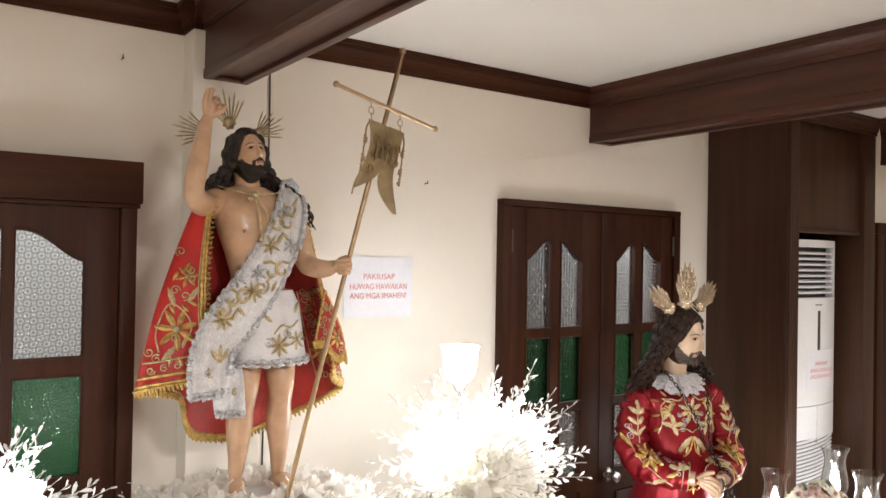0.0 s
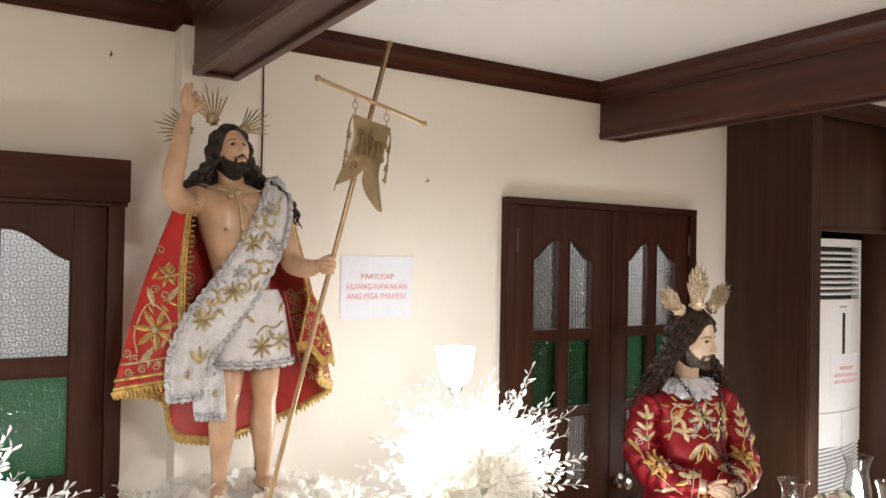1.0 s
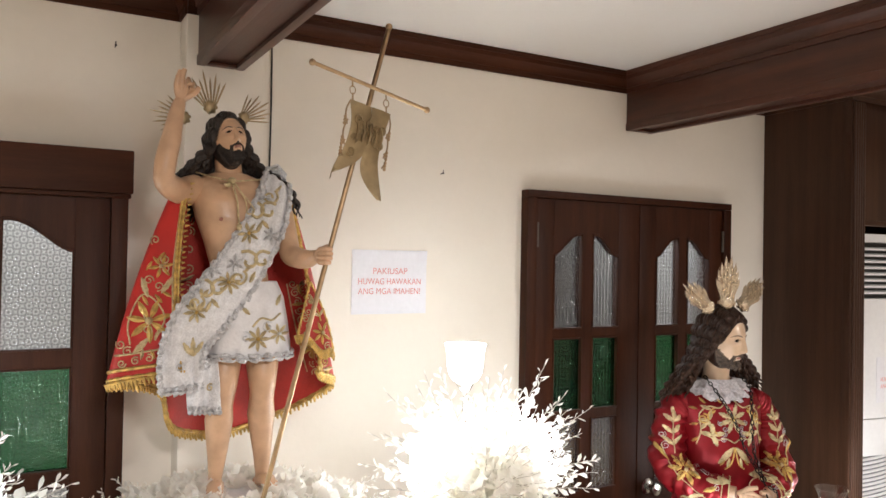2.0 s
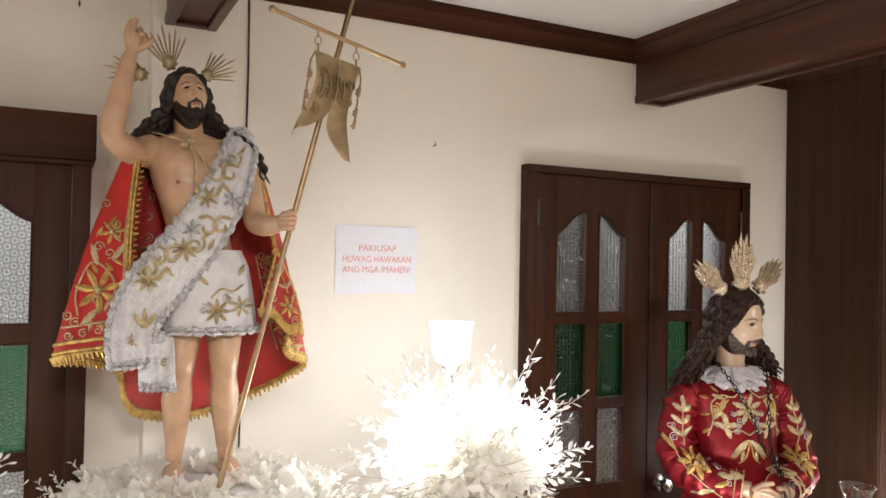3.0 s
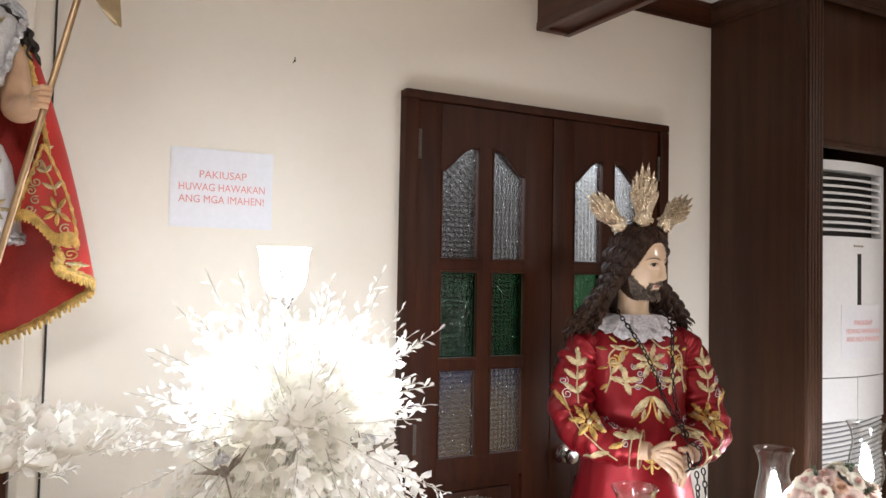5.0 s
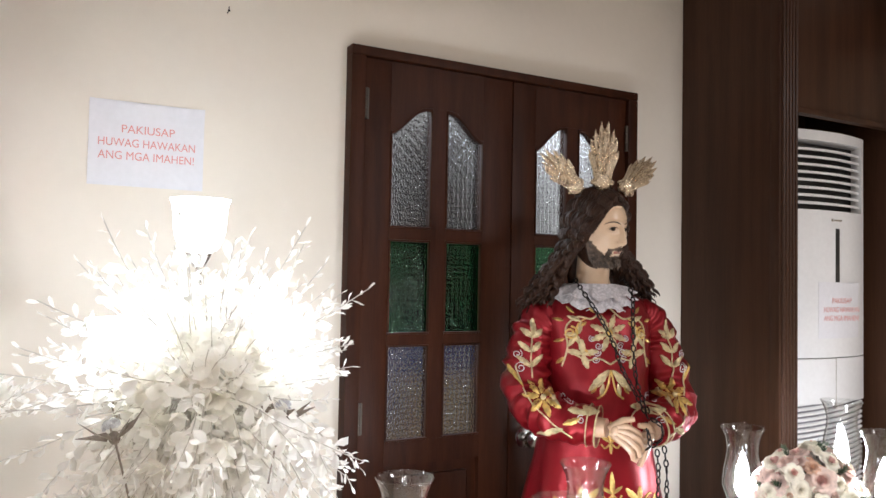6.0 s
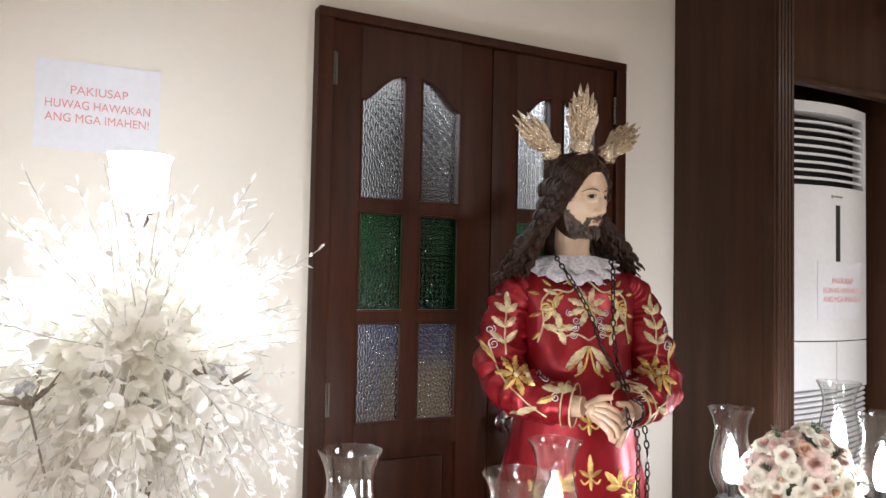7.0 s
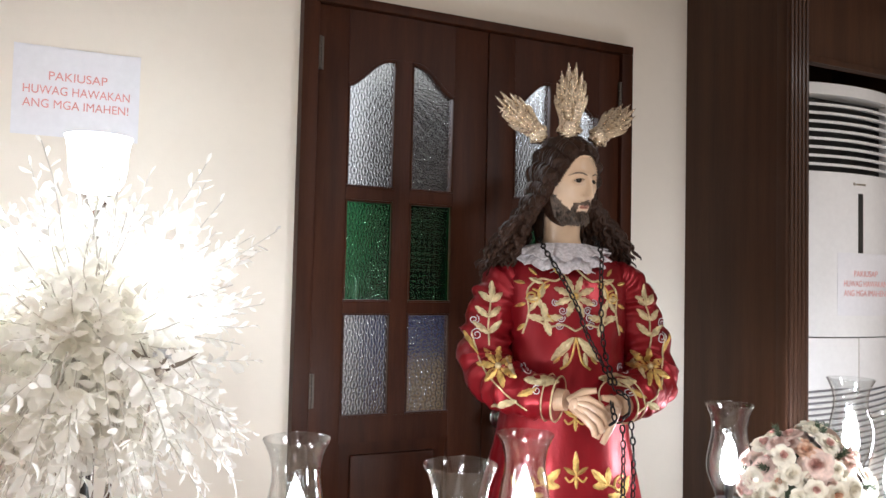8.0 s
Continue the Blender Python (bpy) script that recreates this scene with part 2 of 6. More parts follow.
# ---- mesh helpers ----
def finish(name, bm, mats, parent=None, label="", smooth=None):
    me = bpy.data.meshes.new(name)
    bmesh.ops.recalc_face_normals(bm, faces=bm.faces)
    bm.to_mesh(me)
    bm.free()
    for m in mats if isinstance(mats, (list, tuple)) else [mats]:
        me.materials.append(m)
    if smooth is not None:
        me.polygons.foreach_set("use_smooth", [True] * len(me.polygons))
        if smooth < 180:
            me.set_sharp_from_angle(angle=radians(smooth))
    ob = new(name, me)
    if parent:
        ob.parent = parent
    if label:
        ob["label"] = label
    return ob


def part(name, bm, mats, parent, label="", smooth=None):
    return finish(name, bm, mats, parent, label, smooth)


def thing(name, place, label, category, group="", kind="", rz=0):
    ob = new(name)
    ob.empty_display_size = 0.05
    ob.matrix_world = pose(*place, 0, 0, rz)
    return tagged(ob, label, category, group, kind)


def box(bm, x0, x1, y0, y1, z0, z1, mat=0, bevel=0.0):
    vs = [bm.verts.new((x, y, z)) for z in (z0, z1) for y in (y0, y1) for x in (x0, x1)]
    fs = [bm.faces.new([vs[i] for i in q]) for q in ((0, 2, 3, 1), (4, 5, 7, 6), (0, 1, 5, 4), (2, 6, 7, 3), (0, 4, 6, 2), (1, 3, 7, 5))]
    for f in fs:
        f.material_index = mat
    if bevel:
        es = {e for f in fs for e in f.edges}
        bmesh.ops.bevel(bm, geom=list(es), offset=bevel, segments=2, affect="EDGES", profile=0.6)


def sweep(bm, pts, radii, mat=0, seg=8, squash=1.0, caps=True):
    """A round or oval tube through the points."""
    pts = [Vector(p) for p in pts]
    if not isinstance(radii, (list, tuple)):
        radii = [radii] * len(pts)
    rings = []
    side = None
    for i, p in enumerate(pts):
        d = (pts[min(i + 1, len(pts) - 1)] - pts[max(i - 1, 0)])
        d = d.normalized() if d.length > 1e-9 else Vector((0, 0, 1))
        if side is None:
            side = d.cross(Vector((0, 1, 0.01)))
            if side.length < 0.1:
                side = d.cross(Vector((1, 0, 0)))
        side = (side - d * side.dot(d)).normalized()
        up = d.cross(side)
        r = radii[i]
        rings.append([bm.verts.new(p + (side * math.cos(2 * math.pi * k / seg) + up * squash * math.sin(2 * math.pi * k / seg)) * r) for k in range(seg)])
    for a, b in zip(rings, rings[1:]):
        for k in range(seg):
            bm.faces.new((a[k], a[(k + 1) % seg], b[(k + 1) % seg], b[k])).material_index = mat
    if caps:
        for ring in (rings[0], rings[-1]):
            bm.faces.new(ring).material_index = mat
    return rings


def smooth_path(pts, n):
    """Catmull-Rom through the points, n steps a span."""
    p = [Vector(q) for q in pts]
    p = [p[0] * 2 - p[1]] + p + [p[-1] * 2 - p[-2]]
    out = []
    for i in range(1, len(p) - 2):
        for k in range(n):
            t = k / n
            a, b, c, d = p[i - 1:i + 3]
            out.append(0.5 * (2 * b + (c - a) * t + (2 * a - 5 * b + 4 * c - d) * t * t + (3 * b - a - 3 * c + d) * t ** 3))
    out.append(p[-2])
    return out


def ramp_at(xs, ys, x):
    return float(np.interp(x, xs, ys))


def blob(bm, c, r, mat=0, u=12, v=8, m=None):
    c, rows = Vector(c), []
    for j in range(v + 1):
        th = math.pi * j / v
        row = []
        for i in range(u):
            ph = 2 * math.pi * i / u
            q = Vector((r[0] * math.sin(th) * math.cos(ph), r[1] * math.sin(th) * math.sin(ph), r[2] * math.cos(th)))
            row.append(q)
        rows.append(row)
    top = bm.verts.new(c + ((m @ rows[0][0]) if m else rows[0][0]))
    bot = bm.verts.new(c + ((m @ rows[-1][0]) if m else rows[-1][0]))
    vs = [[bm.verts.new(c + ((m @ q) if m else q)) for q in row] for row in rows[1:-1]]
    for i in range(u):
        bm.faces.new((top, vs[0][i], vs[0][(i + 1) % u])).material_index = mat
        bm.faces.new((bot, vs[-1][(i + 1) % u], vs[-1][i])).material_index = mat
    for a, b in zip(vs, vs[1:]):
        for i in range(u):
            bm.faces.new((a[i], b[i], b[(i + 1) % u], a[(i + 1) % u])).material_index = mat


def lathe(bm, profile, seg=24, mat=0, close=False):
    """Turns (radius, height) pairs about z."""
    rings = [[bm.verts.new((max(r, 1e-4) * math.cos(2 * math.pi * k / seg), max(r, 1e-4) * math.sin(2 * math.pi * k / seg), z)) for k in range(seg)] for r, z in profile]
    if close:
        rings.append(rings[0])
    for a, b in zip(rings, rings[1:]):
        for k in range(seg):
            bm.faces.new((a[k], a[(k + 1) % seg], b[(k + 1) % seg], b[k])).material_index = mat


def sheet(bm, f, nu, nv, thick, mat_out=0, mat_in=0):
    """A cloth with thickness over f(u, v); its outside lies at +normal (du x dv)."""
    g = [[Vector(f(i / nu, j / nv)) for j in range(nv + 1)] for i in range(nu + 1)]
    outer, inner = [], []
    for i in range(nu + 1):
        ro, ri = [], []
        for j in range(nv + 1):
            du = g[min(i + 1, nu)][j] - g[max(i - 1, 0)][j]
            dv = g[i][min(j + 1, nv)] - g[i][max(j - 1, 0)]
            n = du.cross(dv)
            n = n.normalized() if n.length > 1e-12 else Vector((0, -1, 0))
            ro.append(bm.verts.new(g[i][j] + n * thick / 2))
            ri.append(bm.verts.new(g[i][j] - n * thick / 2))
        outer.append(ro)
        inner.append(ri)
    for i in range(nu):
        for j in range(nv):
            bm.faces.new((outer[i][j], outer[i + 1][j], outer[i + 1][j + 1], outer[i][j + 1])).material_index = mat_out
            bm.faces.new((inner[i][j], inner[i][j + 1], inner[i + 1][j + 1], inner[i + 1][j])).material_index = mat_in
    for i in range(nu):
        for j in (0, nv):
            bm.faces.new((outer[i][j], outer[i + 1][j], inner[i + 1][j], inner[i][j])).material_index = mat_out
    for j in range(nv):
        for i in (0, nu):
            bm.faces.new((outer[i][j], outer[i][j + 1], inner[i][j + 1], inner[i][j])).material_index = mat_out


def profile_run(bm, prof, a, b, mat=0):
    """A moulding: prof is (out, up) pairs; runs from a to b; out is to the right of the run as seen from above."""
    a, b = Vector(a), Vector(b)
    d = (b - a).normalized()
    o = Vector((d.y, -d.x, 0))
    r0 = [bm.verts.new(a + o * p + Vector((0, 0, q))) for p, q in prof]
    r1 = [bm.verts.new(b + o * p + Vector((0, 0, q))) for p, q in prof]
    n = len(prof)
    for k in range(n):
        bm.faces.new((r0[k], r0[(k + 1) % n], r1[(k + 1) % n], r1[k])).material_index = mat
    bm.faces.new(r0).material_index = mat
    bm.faces.new(r1).material_index = mat


# ---- structure ----
WY, CEIL = 2.28, 2.64
X0, X1, YB = -2.6, 5.6, -3.2
D1X0, D1X1, D1TOP = 1.906, 2.998, 2.132      # double door opening
D2X0, D2X1, D2TOP = -0.112, 0.528, 2.10      # door beside the column


def plain(name, boxes, mat, label, category, bevel=0.0):
    bm = bmesh.new()
    for b in boxes:
        box(bm, *b, bevel=bevel)
    return tagged(finish(name, bm, mat), label, category, kind="structure")


plain("floor", [(X0, X1, YB, 4.4, -0.10, 0)], M_FLOOR, "brown tiled floor of the hall", "floor")
plain("ceiling", [(X0, X1, YB, 4.4, CEIL, CEIL + 0.1)], M_CEIL, "white painted flat ceiling between dark beams", "ceiling")
plain("wall_north", [(X0, D2X0, WY, WY + 0.15, 0, CEIL), (D2X0, D2X1, WY, WY + 0.15, D2TOP, CEIL), (D2X1, D1X0, WY, WY + 0.15, 0, CEIL),
                     (D1X0, D1X1, WY, WY + 0.15, D1TOP, CEIL), (D1X1, X1, WY, WY + 0.15, 0, CEIL)], M_WALL, "cream painted plaster wall with two wooden doors", "wall")
plain("wall_south", [(X0, X1, YB - 0.15, YB, 0, CEIL)], M_WALL, "cream painted plaster wall", "wall")
plain("wall_west", [(X0 - 0.15, X0, YB, 4.4, 0, CEIL)], M_WALL, "cream painted plaster wall", "wall")
plain("wall_east", [(X1, X1 + 0.15, YB, 4.4, 0, CEIL)], M_WALL, "cream painted plaster wall", "wall")
plain("back_room_wall", [(X0, X1, 3.7, 3.85, 0, CEIL)], M_CEIL, "white painted wall of the room behind the doors", "wall")
plain("wall_return", [(4.061, X1, 1.95, WY - 0.002, 0, CEIL)], M_WALL, "cream painted wall beside the air conditioner alcove", "wall")
plain("wall_column", [(0.668, 0.896, 2.185, WY - 0.001, 0, CEIL)], M_WALL, "cream painted plaster column under a wooden beam", "column", 0.004)

# crown moulding and beams
CROWN = [(0, 0), (0.012, 0), (0.012, 0.018), (0.022, 0.020), (0.026, 0.032), (0.040, 0.046), (0.052, 0.052), (0.056, 0.066), (0.066, 0.068), (0.066, 0.0845), (0, 0.0845)]
SMALL = [(0, 0), (0.010, 0.0), (0.012, 0.012), (0.006, 0.016), (0.006, 0.026), (0, 0.028)]
CROWN = [(p * 0.5, q) for p, q in CROWN]
CZ = CEIL - 0.085


def beam(x0, x1, y0, y1, zb, label):
    t = thing("ceiling_beam", ((x0 + x1) / 2, (y0 + y1) / 2, zb), label, "beam", "ceiling beams", "structure")
    bm = bmesh.new()
    cx, cy = (x0 + x1) / 2, (y0 + y1) / 2
    box(bm, x0 - cx, x1 - cx, y0 - cy, y1 - cy, 0.012, CEIL - 0.001 - zb, bevel=0.003)
    # recessed soffit: two rails with a field between them
    box(bm, x0 - cx - 0.004, x0 - cx + 0.022, y0 - cy, y1 - cy + 0.0, 0, 0.030, bevel=0.004)
    box(bm, x1 - cx - 0.022, x1 - cx + 0.004, y0 - cy, y1 - cy + 0.0, 0, 0.030, bevel=0.004)
    box(bm, x0 - cx + 0.0225, x1 - cx - 0.0225, y1 - cy - 0.028, y1 - cy, 0.001, 0.0115, bevel=0.003)
    part("beam_body", bm, M_WOODX, t, smooth=30)
    bm = bmesh.new()
    profile_run(bm, CROWN, (x0 - cx, y1 - cy, CZ - zb), (x0 - cx, y0 - cy, CZ - zb))
    profile_run(bm, CROWN, (x1 - cx, y0 - cy, CZ - zb), (x1 - cx, y1 - cy, CZ - zb))
    part("crown_molding", bm, M_WOODX, t, smooth=30)
    return t


beam(0.70, 0.828, YB + 0.01, 2.183, 2.41, "dark varnished wooden ceiling beam ending on a column")
beam(2.417, 2.552, YB + 0.01, WY - 0.001, 2.403, "dark varnished wooden ceiling beam meeting the wall")
beam(4.06, 4.20, YB + 0.01, 1.828, 2.405, "dark varnished wooden ceiling beam beside the alcove")
for x0, x1 in ((X0, 0.667), (0.897, 2.416), (2.553, 3.256)):
    bm = bmesh.new()
    profile_run(bm, CROWN, (x0, WY, CZ), (x1, WY, CZ))
    tagged(finish("crown_molding", bm, M_WOODH, smooth=30), "dark varnished wooden crown moulding along the wall", "moulding", "crown mouldings", "structure")
bm = bmesh.new()
profile_run(bm, CROWN, (0.668, WY, CZ), (0.668, 2.185, CZ))
profile_run(bm, CROWN, (0.896, 2.185, CZ), (0.896, WY, CZ))
profile_run(bm, CROWN, (0.668, 2.185, CZ), (0.699, 2.185, CZ))
profile_run(bm, CROWN, (0.829, 2.185, CZ), (0.896, 2.185, CZ))
tagged(finish("crown_molding", bm, M_WOODH, smooth=30), "dark varnished wooden crown moulding round the column", "moulding", "crown mouldings", "structure")


# ---- doors ----
def arch(s):
    """Height of the arched pane's head over its foot line, s from 0 (outer) to 1 (middle)."""
    return 0.083 * (0.5 - 0.5 * math.cos(math.pi * min(1, max(0, s * 1.12)))) ** 0.8


def door_leaf(parent, cx, half, mirror, cols, top, knob=0, rows=((1.608, 1.893), (1.291, 1.572), (0.976, 1.258)), lean=0.0):
    """A glazed leaf about cx: cols are the two panes' (inner, outer) distances from its middle."""
    y0, y1 = 0.0, 0.040
    bm = bmesh.new()
    xs = [-half, -cols[0][1], -cols[0][0], cols[1][0], cols[1][1], half]
    zb = rows[-1][0]
    box(bm, xs[0], xs[1], y0, y1, 0.012, top, bevel=0.002)
    box(bm, xs[4], xs[5], y0, y1, 0.012, top, bevel=0.002)
    box(bm, xs[2], xs[3], y0 + 0.001, y1 - 0.001, zb, rows[0][1] + 0.085)
    box(bm, xs[1], xs[4], y0 + 0.0005, y1 - 0.0005, 0.905, zb)
    box(bm, xs[1], xs[4], y0 + 0.0005, y1 - 0.0005, 0.012, 0.16)
    box(bm, xs[1], xs[4], y0 + 0.0005, y1 - 0.0005, rows[0][1] + 0.084, top)
    for (a0, a1), (b0, b1) in zip(rows[1:], rows):
        for q0, q1 in ((xs[1], xs[2]), (xs[3], xs[4])):
            box(bm, q0, q1, y0 + 0.0005, y1 - 0.0005, a1, b0)
    # arched heads
    for q0, q1, side in ((xs[1], xs[2], 1), (xs[3], xs[4], -1)):
        n = 14
        for k in range(n):
            s0, s1 = k / n, (k + 1) / n
            h0, h1 = (arch(s0), arch(s1)) if side > 0 else (arch(1 - s0), arch(1 - s1))
            a, b = q0 + (q1 - q0) * s0, q0 + (q1 - q0) * s1
            zt = rows[0][1] + 0.0845
            z0_, z1_ = rows[0][1] + h0, rows[0][1] + h1
            v = [bm.verts.new(p) for p in ((a, y0 + 0.0005, z0_), (b, y0 + 0.0005, z1_), (b, y0 + 0.0005, zt), (a, y0 + 0.0005, zt), (a, y1, z0_), (b, y1, z1_), (b, y1, zt), (a, y1, zt))]
            for f in ((0, 1, 2, 3), (7, 6, 5, 4), (4, 5, 1, 0)):
                bm.faces.new([v[i] for i in f])
    leaf = part("door_leaf", bm, M_WOOD, parent, smooth=30)
    leaf.location = (cx, lean, 0)
    # raised field of the foot
    bm = bmesh.new()
    box(bm, xs[1], xs[4], 0.018, 0.030, 0.16, 0.905)
    box(bm, xs[1] + 0.035, xs[4] - 0.035, 0.006, 0.018, 0.195, 0.870, bevel=0.010)
    part("raised_panel", bm, M_WOOD, leaf, smooth=30)
    # beads round the panes
    bm = bmesh.new()
    w = 0.005
    for r, (z0, z1) in enumerate(rows):
        for q0, q1, side in ((xs[1], xs[2], 1), (xs[3], xs[4], -1)):
            box(bm, q0, q1, -0.004, 0.012, z0, z0 + w, bevel=0.003)
            zl = z1 + (arch(0) if r == 0 and side > 0 else arch(1) if r == 0 else 0)
            zr = z1 + (arch(1) if r == 0 and side > 0 else arch(0) if r == 0 else 0)
            box(bm, q0, q0 + w, -0.004, 0.012, z0 + w, zl, bevel=0.003)
            box(bm, q1 - w, q1, -0.004, 0.012, z0 + w, zr, bevel=0.003)
            if r:
                box(bm, q0 + w, q1 - w, -0.004, 0.012, z1 - w, z1, bevel=0.003)
            else:
                pts = [(q0 + (q1 - q0) * k / 12, 0.004, z1 + arch(k / 12 if side > 0 else 1 - k / 12) - 0.003) for k in range(13)]
                sweep(bm, pts, 0.006, seg=6)
    part("glazing_bead", bm, M_WOOD, leaf, smooth=40)
    for r, (z0, z1) in enumerate(rows):
        for q0, q1 in ((xs[1], xs[2]), (xs[3], xs[4])):
            bm = bmesh.new()
            box(bm, q0 - 0.004, q1 + 0.004, 0.017, 0.022, z0 - 0.004, z1 + (0.083 if r == 0 else 0.004))
            p = part("pane", bm, M_GREEN if r == 1 else M_PANE, leaf, "green figured glass" if r == 1 else "clear figured glass")
            p.visible_shadow = False
    if knob:
        bm = bmesh.new()
        lathe(bm, [(0, 0), (0.033, 0), (0.034, 0.004), (0.027, 0.008), (0.013, 0.010), (0.011, 0.026), (0.022, 0.034), (0.026, 0.046), (0.022, 0.056), (0, 0.060)], 22)
        k = part("door_knob", bm, M_STEEL, leaf, "round polished steel door knob", smooth=40)
        k.matrix_basis = pose(knob, 0, 0.953, 90, 0, 0)
    return leaf


def hinge(parent, x, y, z):
    bm = bmesh.new()
    for k in range(3):
        sweep(bm, [(0, 0, -0.045 + k * 0.031), (0, 0, -0.016 + k * 0.031)], 0.006, seg=10)
    box(bm, 0.002, 0.012, 0.002, 0.005, -0.045, 0.046)
    h = part("hinge", bm, M_DULLSTEEL, parent, "worn steel hinge", smooth=40)
    h.location = (x, y, z)


COLS = ((0.024, 0.171), (0.024, 0.150))
d1 = thing("door_1", (2.473, 2.238, 0), "closed double wooden door with arched figured glass panes", "door", kind="structure")
bm = bmesh.new()
o = 2.473
box(bm, D1X0 - o, 1.951 - o, 0, 0.19, 0, D1TOP - 0.028, bevel=0.004)
box(bm, 2.955 - o, D1X1 - o, 0, 0.19, 0, D1TOP - 0.028, bevel=0.004)
box(bm, D1X0 - o, D1X1 - o, -0.001, 0.19, D1TOP - 0.0278, D1TOP, bevel=0.004)
part("door_frame", bm, M_WOOD, d1, smooth=30)
door_leaf(d1, 2.212 - o, 0.259, 1, ((0.032, 0.172), (0.017, 0.151)), 2.102, lean=0.014)
door_leaf(d1, 2.714 - o, 0.239, -1, ((0.019, 0.149), (0.028, 0.161)), 2.102, knob=-0.181, lean=0.014)
for z in (1.965, 1.05, 0.25):
    hinge(d1, 1.954 - o, 0.008, z)
    hinge(d1, 2.952 - o, 0.008, z)

d2 = thing("door_2", (0.208, 2.215, 0), "closed wooden door with a heavy lintel and figured glass panes", "door", kind="structure")
bm = bmesh.new()
box(bm, -0.320, -0.276, 0, 0.2, 0, 2.028, bevel=0.004)
box(bm, 0.276, 0.320, 0, 0.2, 0, 2.028, bevel=0.004)
part("door_frame", bm, M_WOOD, d2, smooth=30)
bm = bmesh.new()
box(bm, -0.329, 0.329, -0.025, 0.064, 2.030, 2.150, bevel=0.004)
box(bm, -0.325, 0.325, -0.012, 0.15, 2.018, 2.0295, bevel=0.003)
part("lintel", bm, M_WOODH, d2, smooth=30)
door_leaf(d2, 0, 0.274, 1, ((0.012, 0.187), (0.012, 0.187)), 2.016, rows=((1.600, 1.872), (1.272, 1.553), (0.95, 1.232)), lean=0.014)

d3 = thing("door_3", (4.70, 1.90, 0), "closed dark wooden door past the alcove", "door", kind="structure")
bm = bmesh.new()
box(bm, -0.50, -0.44, 0, 0.049, 0, 2.06, bevel=0.004)
box(bm, 0.44, 0.50, 0, 0.049, 0, 2.06, bevel=0.004)
box(bm, -0.50, 0.50, -0.002, 0.049, 2.061, 2.12, bevel=0.004)
part("door_frame", bm, M_WOOD, d3, smooth=30)
bm = bmesh.new()
box(bm, -0.438, 0.438, 0.02, 0.048, 0.01, 2.058, bevel=0.003)
for z0, z1 in ((0.15, 0.90), (1.05, 1.92)):
    box(bm, -0.32, 0.32, 0.012, 0.021, z0, z1, bevel=0.004)
part("door_leaf", bm, M_WOOD, d3, smooth=30)

# what shows dimly through the panes; the tall block is added to darken them
t = thing("dark_pane_block", (3.03, 3.58, 0), "dark wide block added behind the doors to darken the panes", "cabinet")
bm = bmesh.new()
box(bm, -0.47, 0.47, -0.13, 0.11, 0.0, 2.26, bevel=0.01)
part("body", bm, M_PANEDARK, t)
for s in (-1, 1):
    bm = bmesh.new()
    box(bm, min(s * 0.01, s * 0.45), max(s * 0.01, s * 0.45), -0.15, -0.131, 0.3, 2.20, bevel=0.006)
    part("block_front", bm, M_PANEDARK, t)
bm = bmesh.new()
box(bm, -0.20, 0.22, -0.11, 0.11, 0.0, 0.16, bevel=0.02)
box(bm, -0.24, -0.19, -0.11, 0.11, -0.22, 0.15, bevel=0.02)
b_ = finish("folded_cloth", bm, M_CLOTHBLUE)
b_.location = (2.72, 3.25, 1.041)
tagged(b_, "folded blue cloth hanging over a cardboard carton", "cloth")
bm = bmesh.new()
box(bm, -0.185, 0.20, -0.12, 0.12, 0.0, 1.04, bevel=0.006)
b_ = finish("carton", bm, M_CARD)
b_.location = (2.72, 3.25, 0)
tagged(b_, "tall tan cardboard carton on the floor", "box")


# ---- alcove with the air conditioner ----
t = thing("alcove_cabinet", (3.257, 1.83, 0), "tall dark wooden cabinet surround with a fluted edge", "cabinet", kind="structure")
bm = bmesh.new()
box(bm, 0, 0.03, 0.06, 0.448, 0, CEIL - 0.002)
part("side_panel", bm, M_DARK, t)
bm = bmesh.new()
box(bm, -0.003, 0.085, 0.022, 0.06, 0, CEIL - 0.002, bevel=0.004)
pil_ = part("fluted_pilaster", bm, M_DARK, t, smooth=40)
for k in range(5):
    bm = bmesh.new()
    sweep(bm, [(0.012 + k * 0.0155, 0.019, 0), (0.012 + k * 0.0155, 0.019, CEIL - 0.09)], 0.0068, seg=8)
    part("reed", bm, M_DARK, pil_, smooth=40)
bm = bmesh.new()
box(bm, 0.086, 0.690, 0.045, 0.07, 2.042, CEIL - 0.002, bevel=0.003)
box(bm, 0.092, 0.685, 0.036, 0.045, 2.042, 2.062, bevel=0.003)
part("valance", bm, M_DARK, t, smooth=30)
bm = bmesh.new()
box(bm, 0.691, 0.802, 0.02, 0.448, 0, CEIL - 0.002, bevel=0.004)
part("jamb", bm, M_DARK, t, smooth=30)
bm = bmesh.new()
box(bm, 0.031, 0.690, 0.43, 0.447, 0, CEIL - 0.002)
part("back_panel", bm, M_DARK, t)
bm = bmesh.new()
profile_run(bm, CROWN, (0, 0.448, CZ), (0, 0.022, CZ))
profile_run(bm, CROWN, (-0.012, 0.02, CZ), (0.802, 0.02, CZ))
part("crown_molding", bm, M_DARK, t, smooth=30)


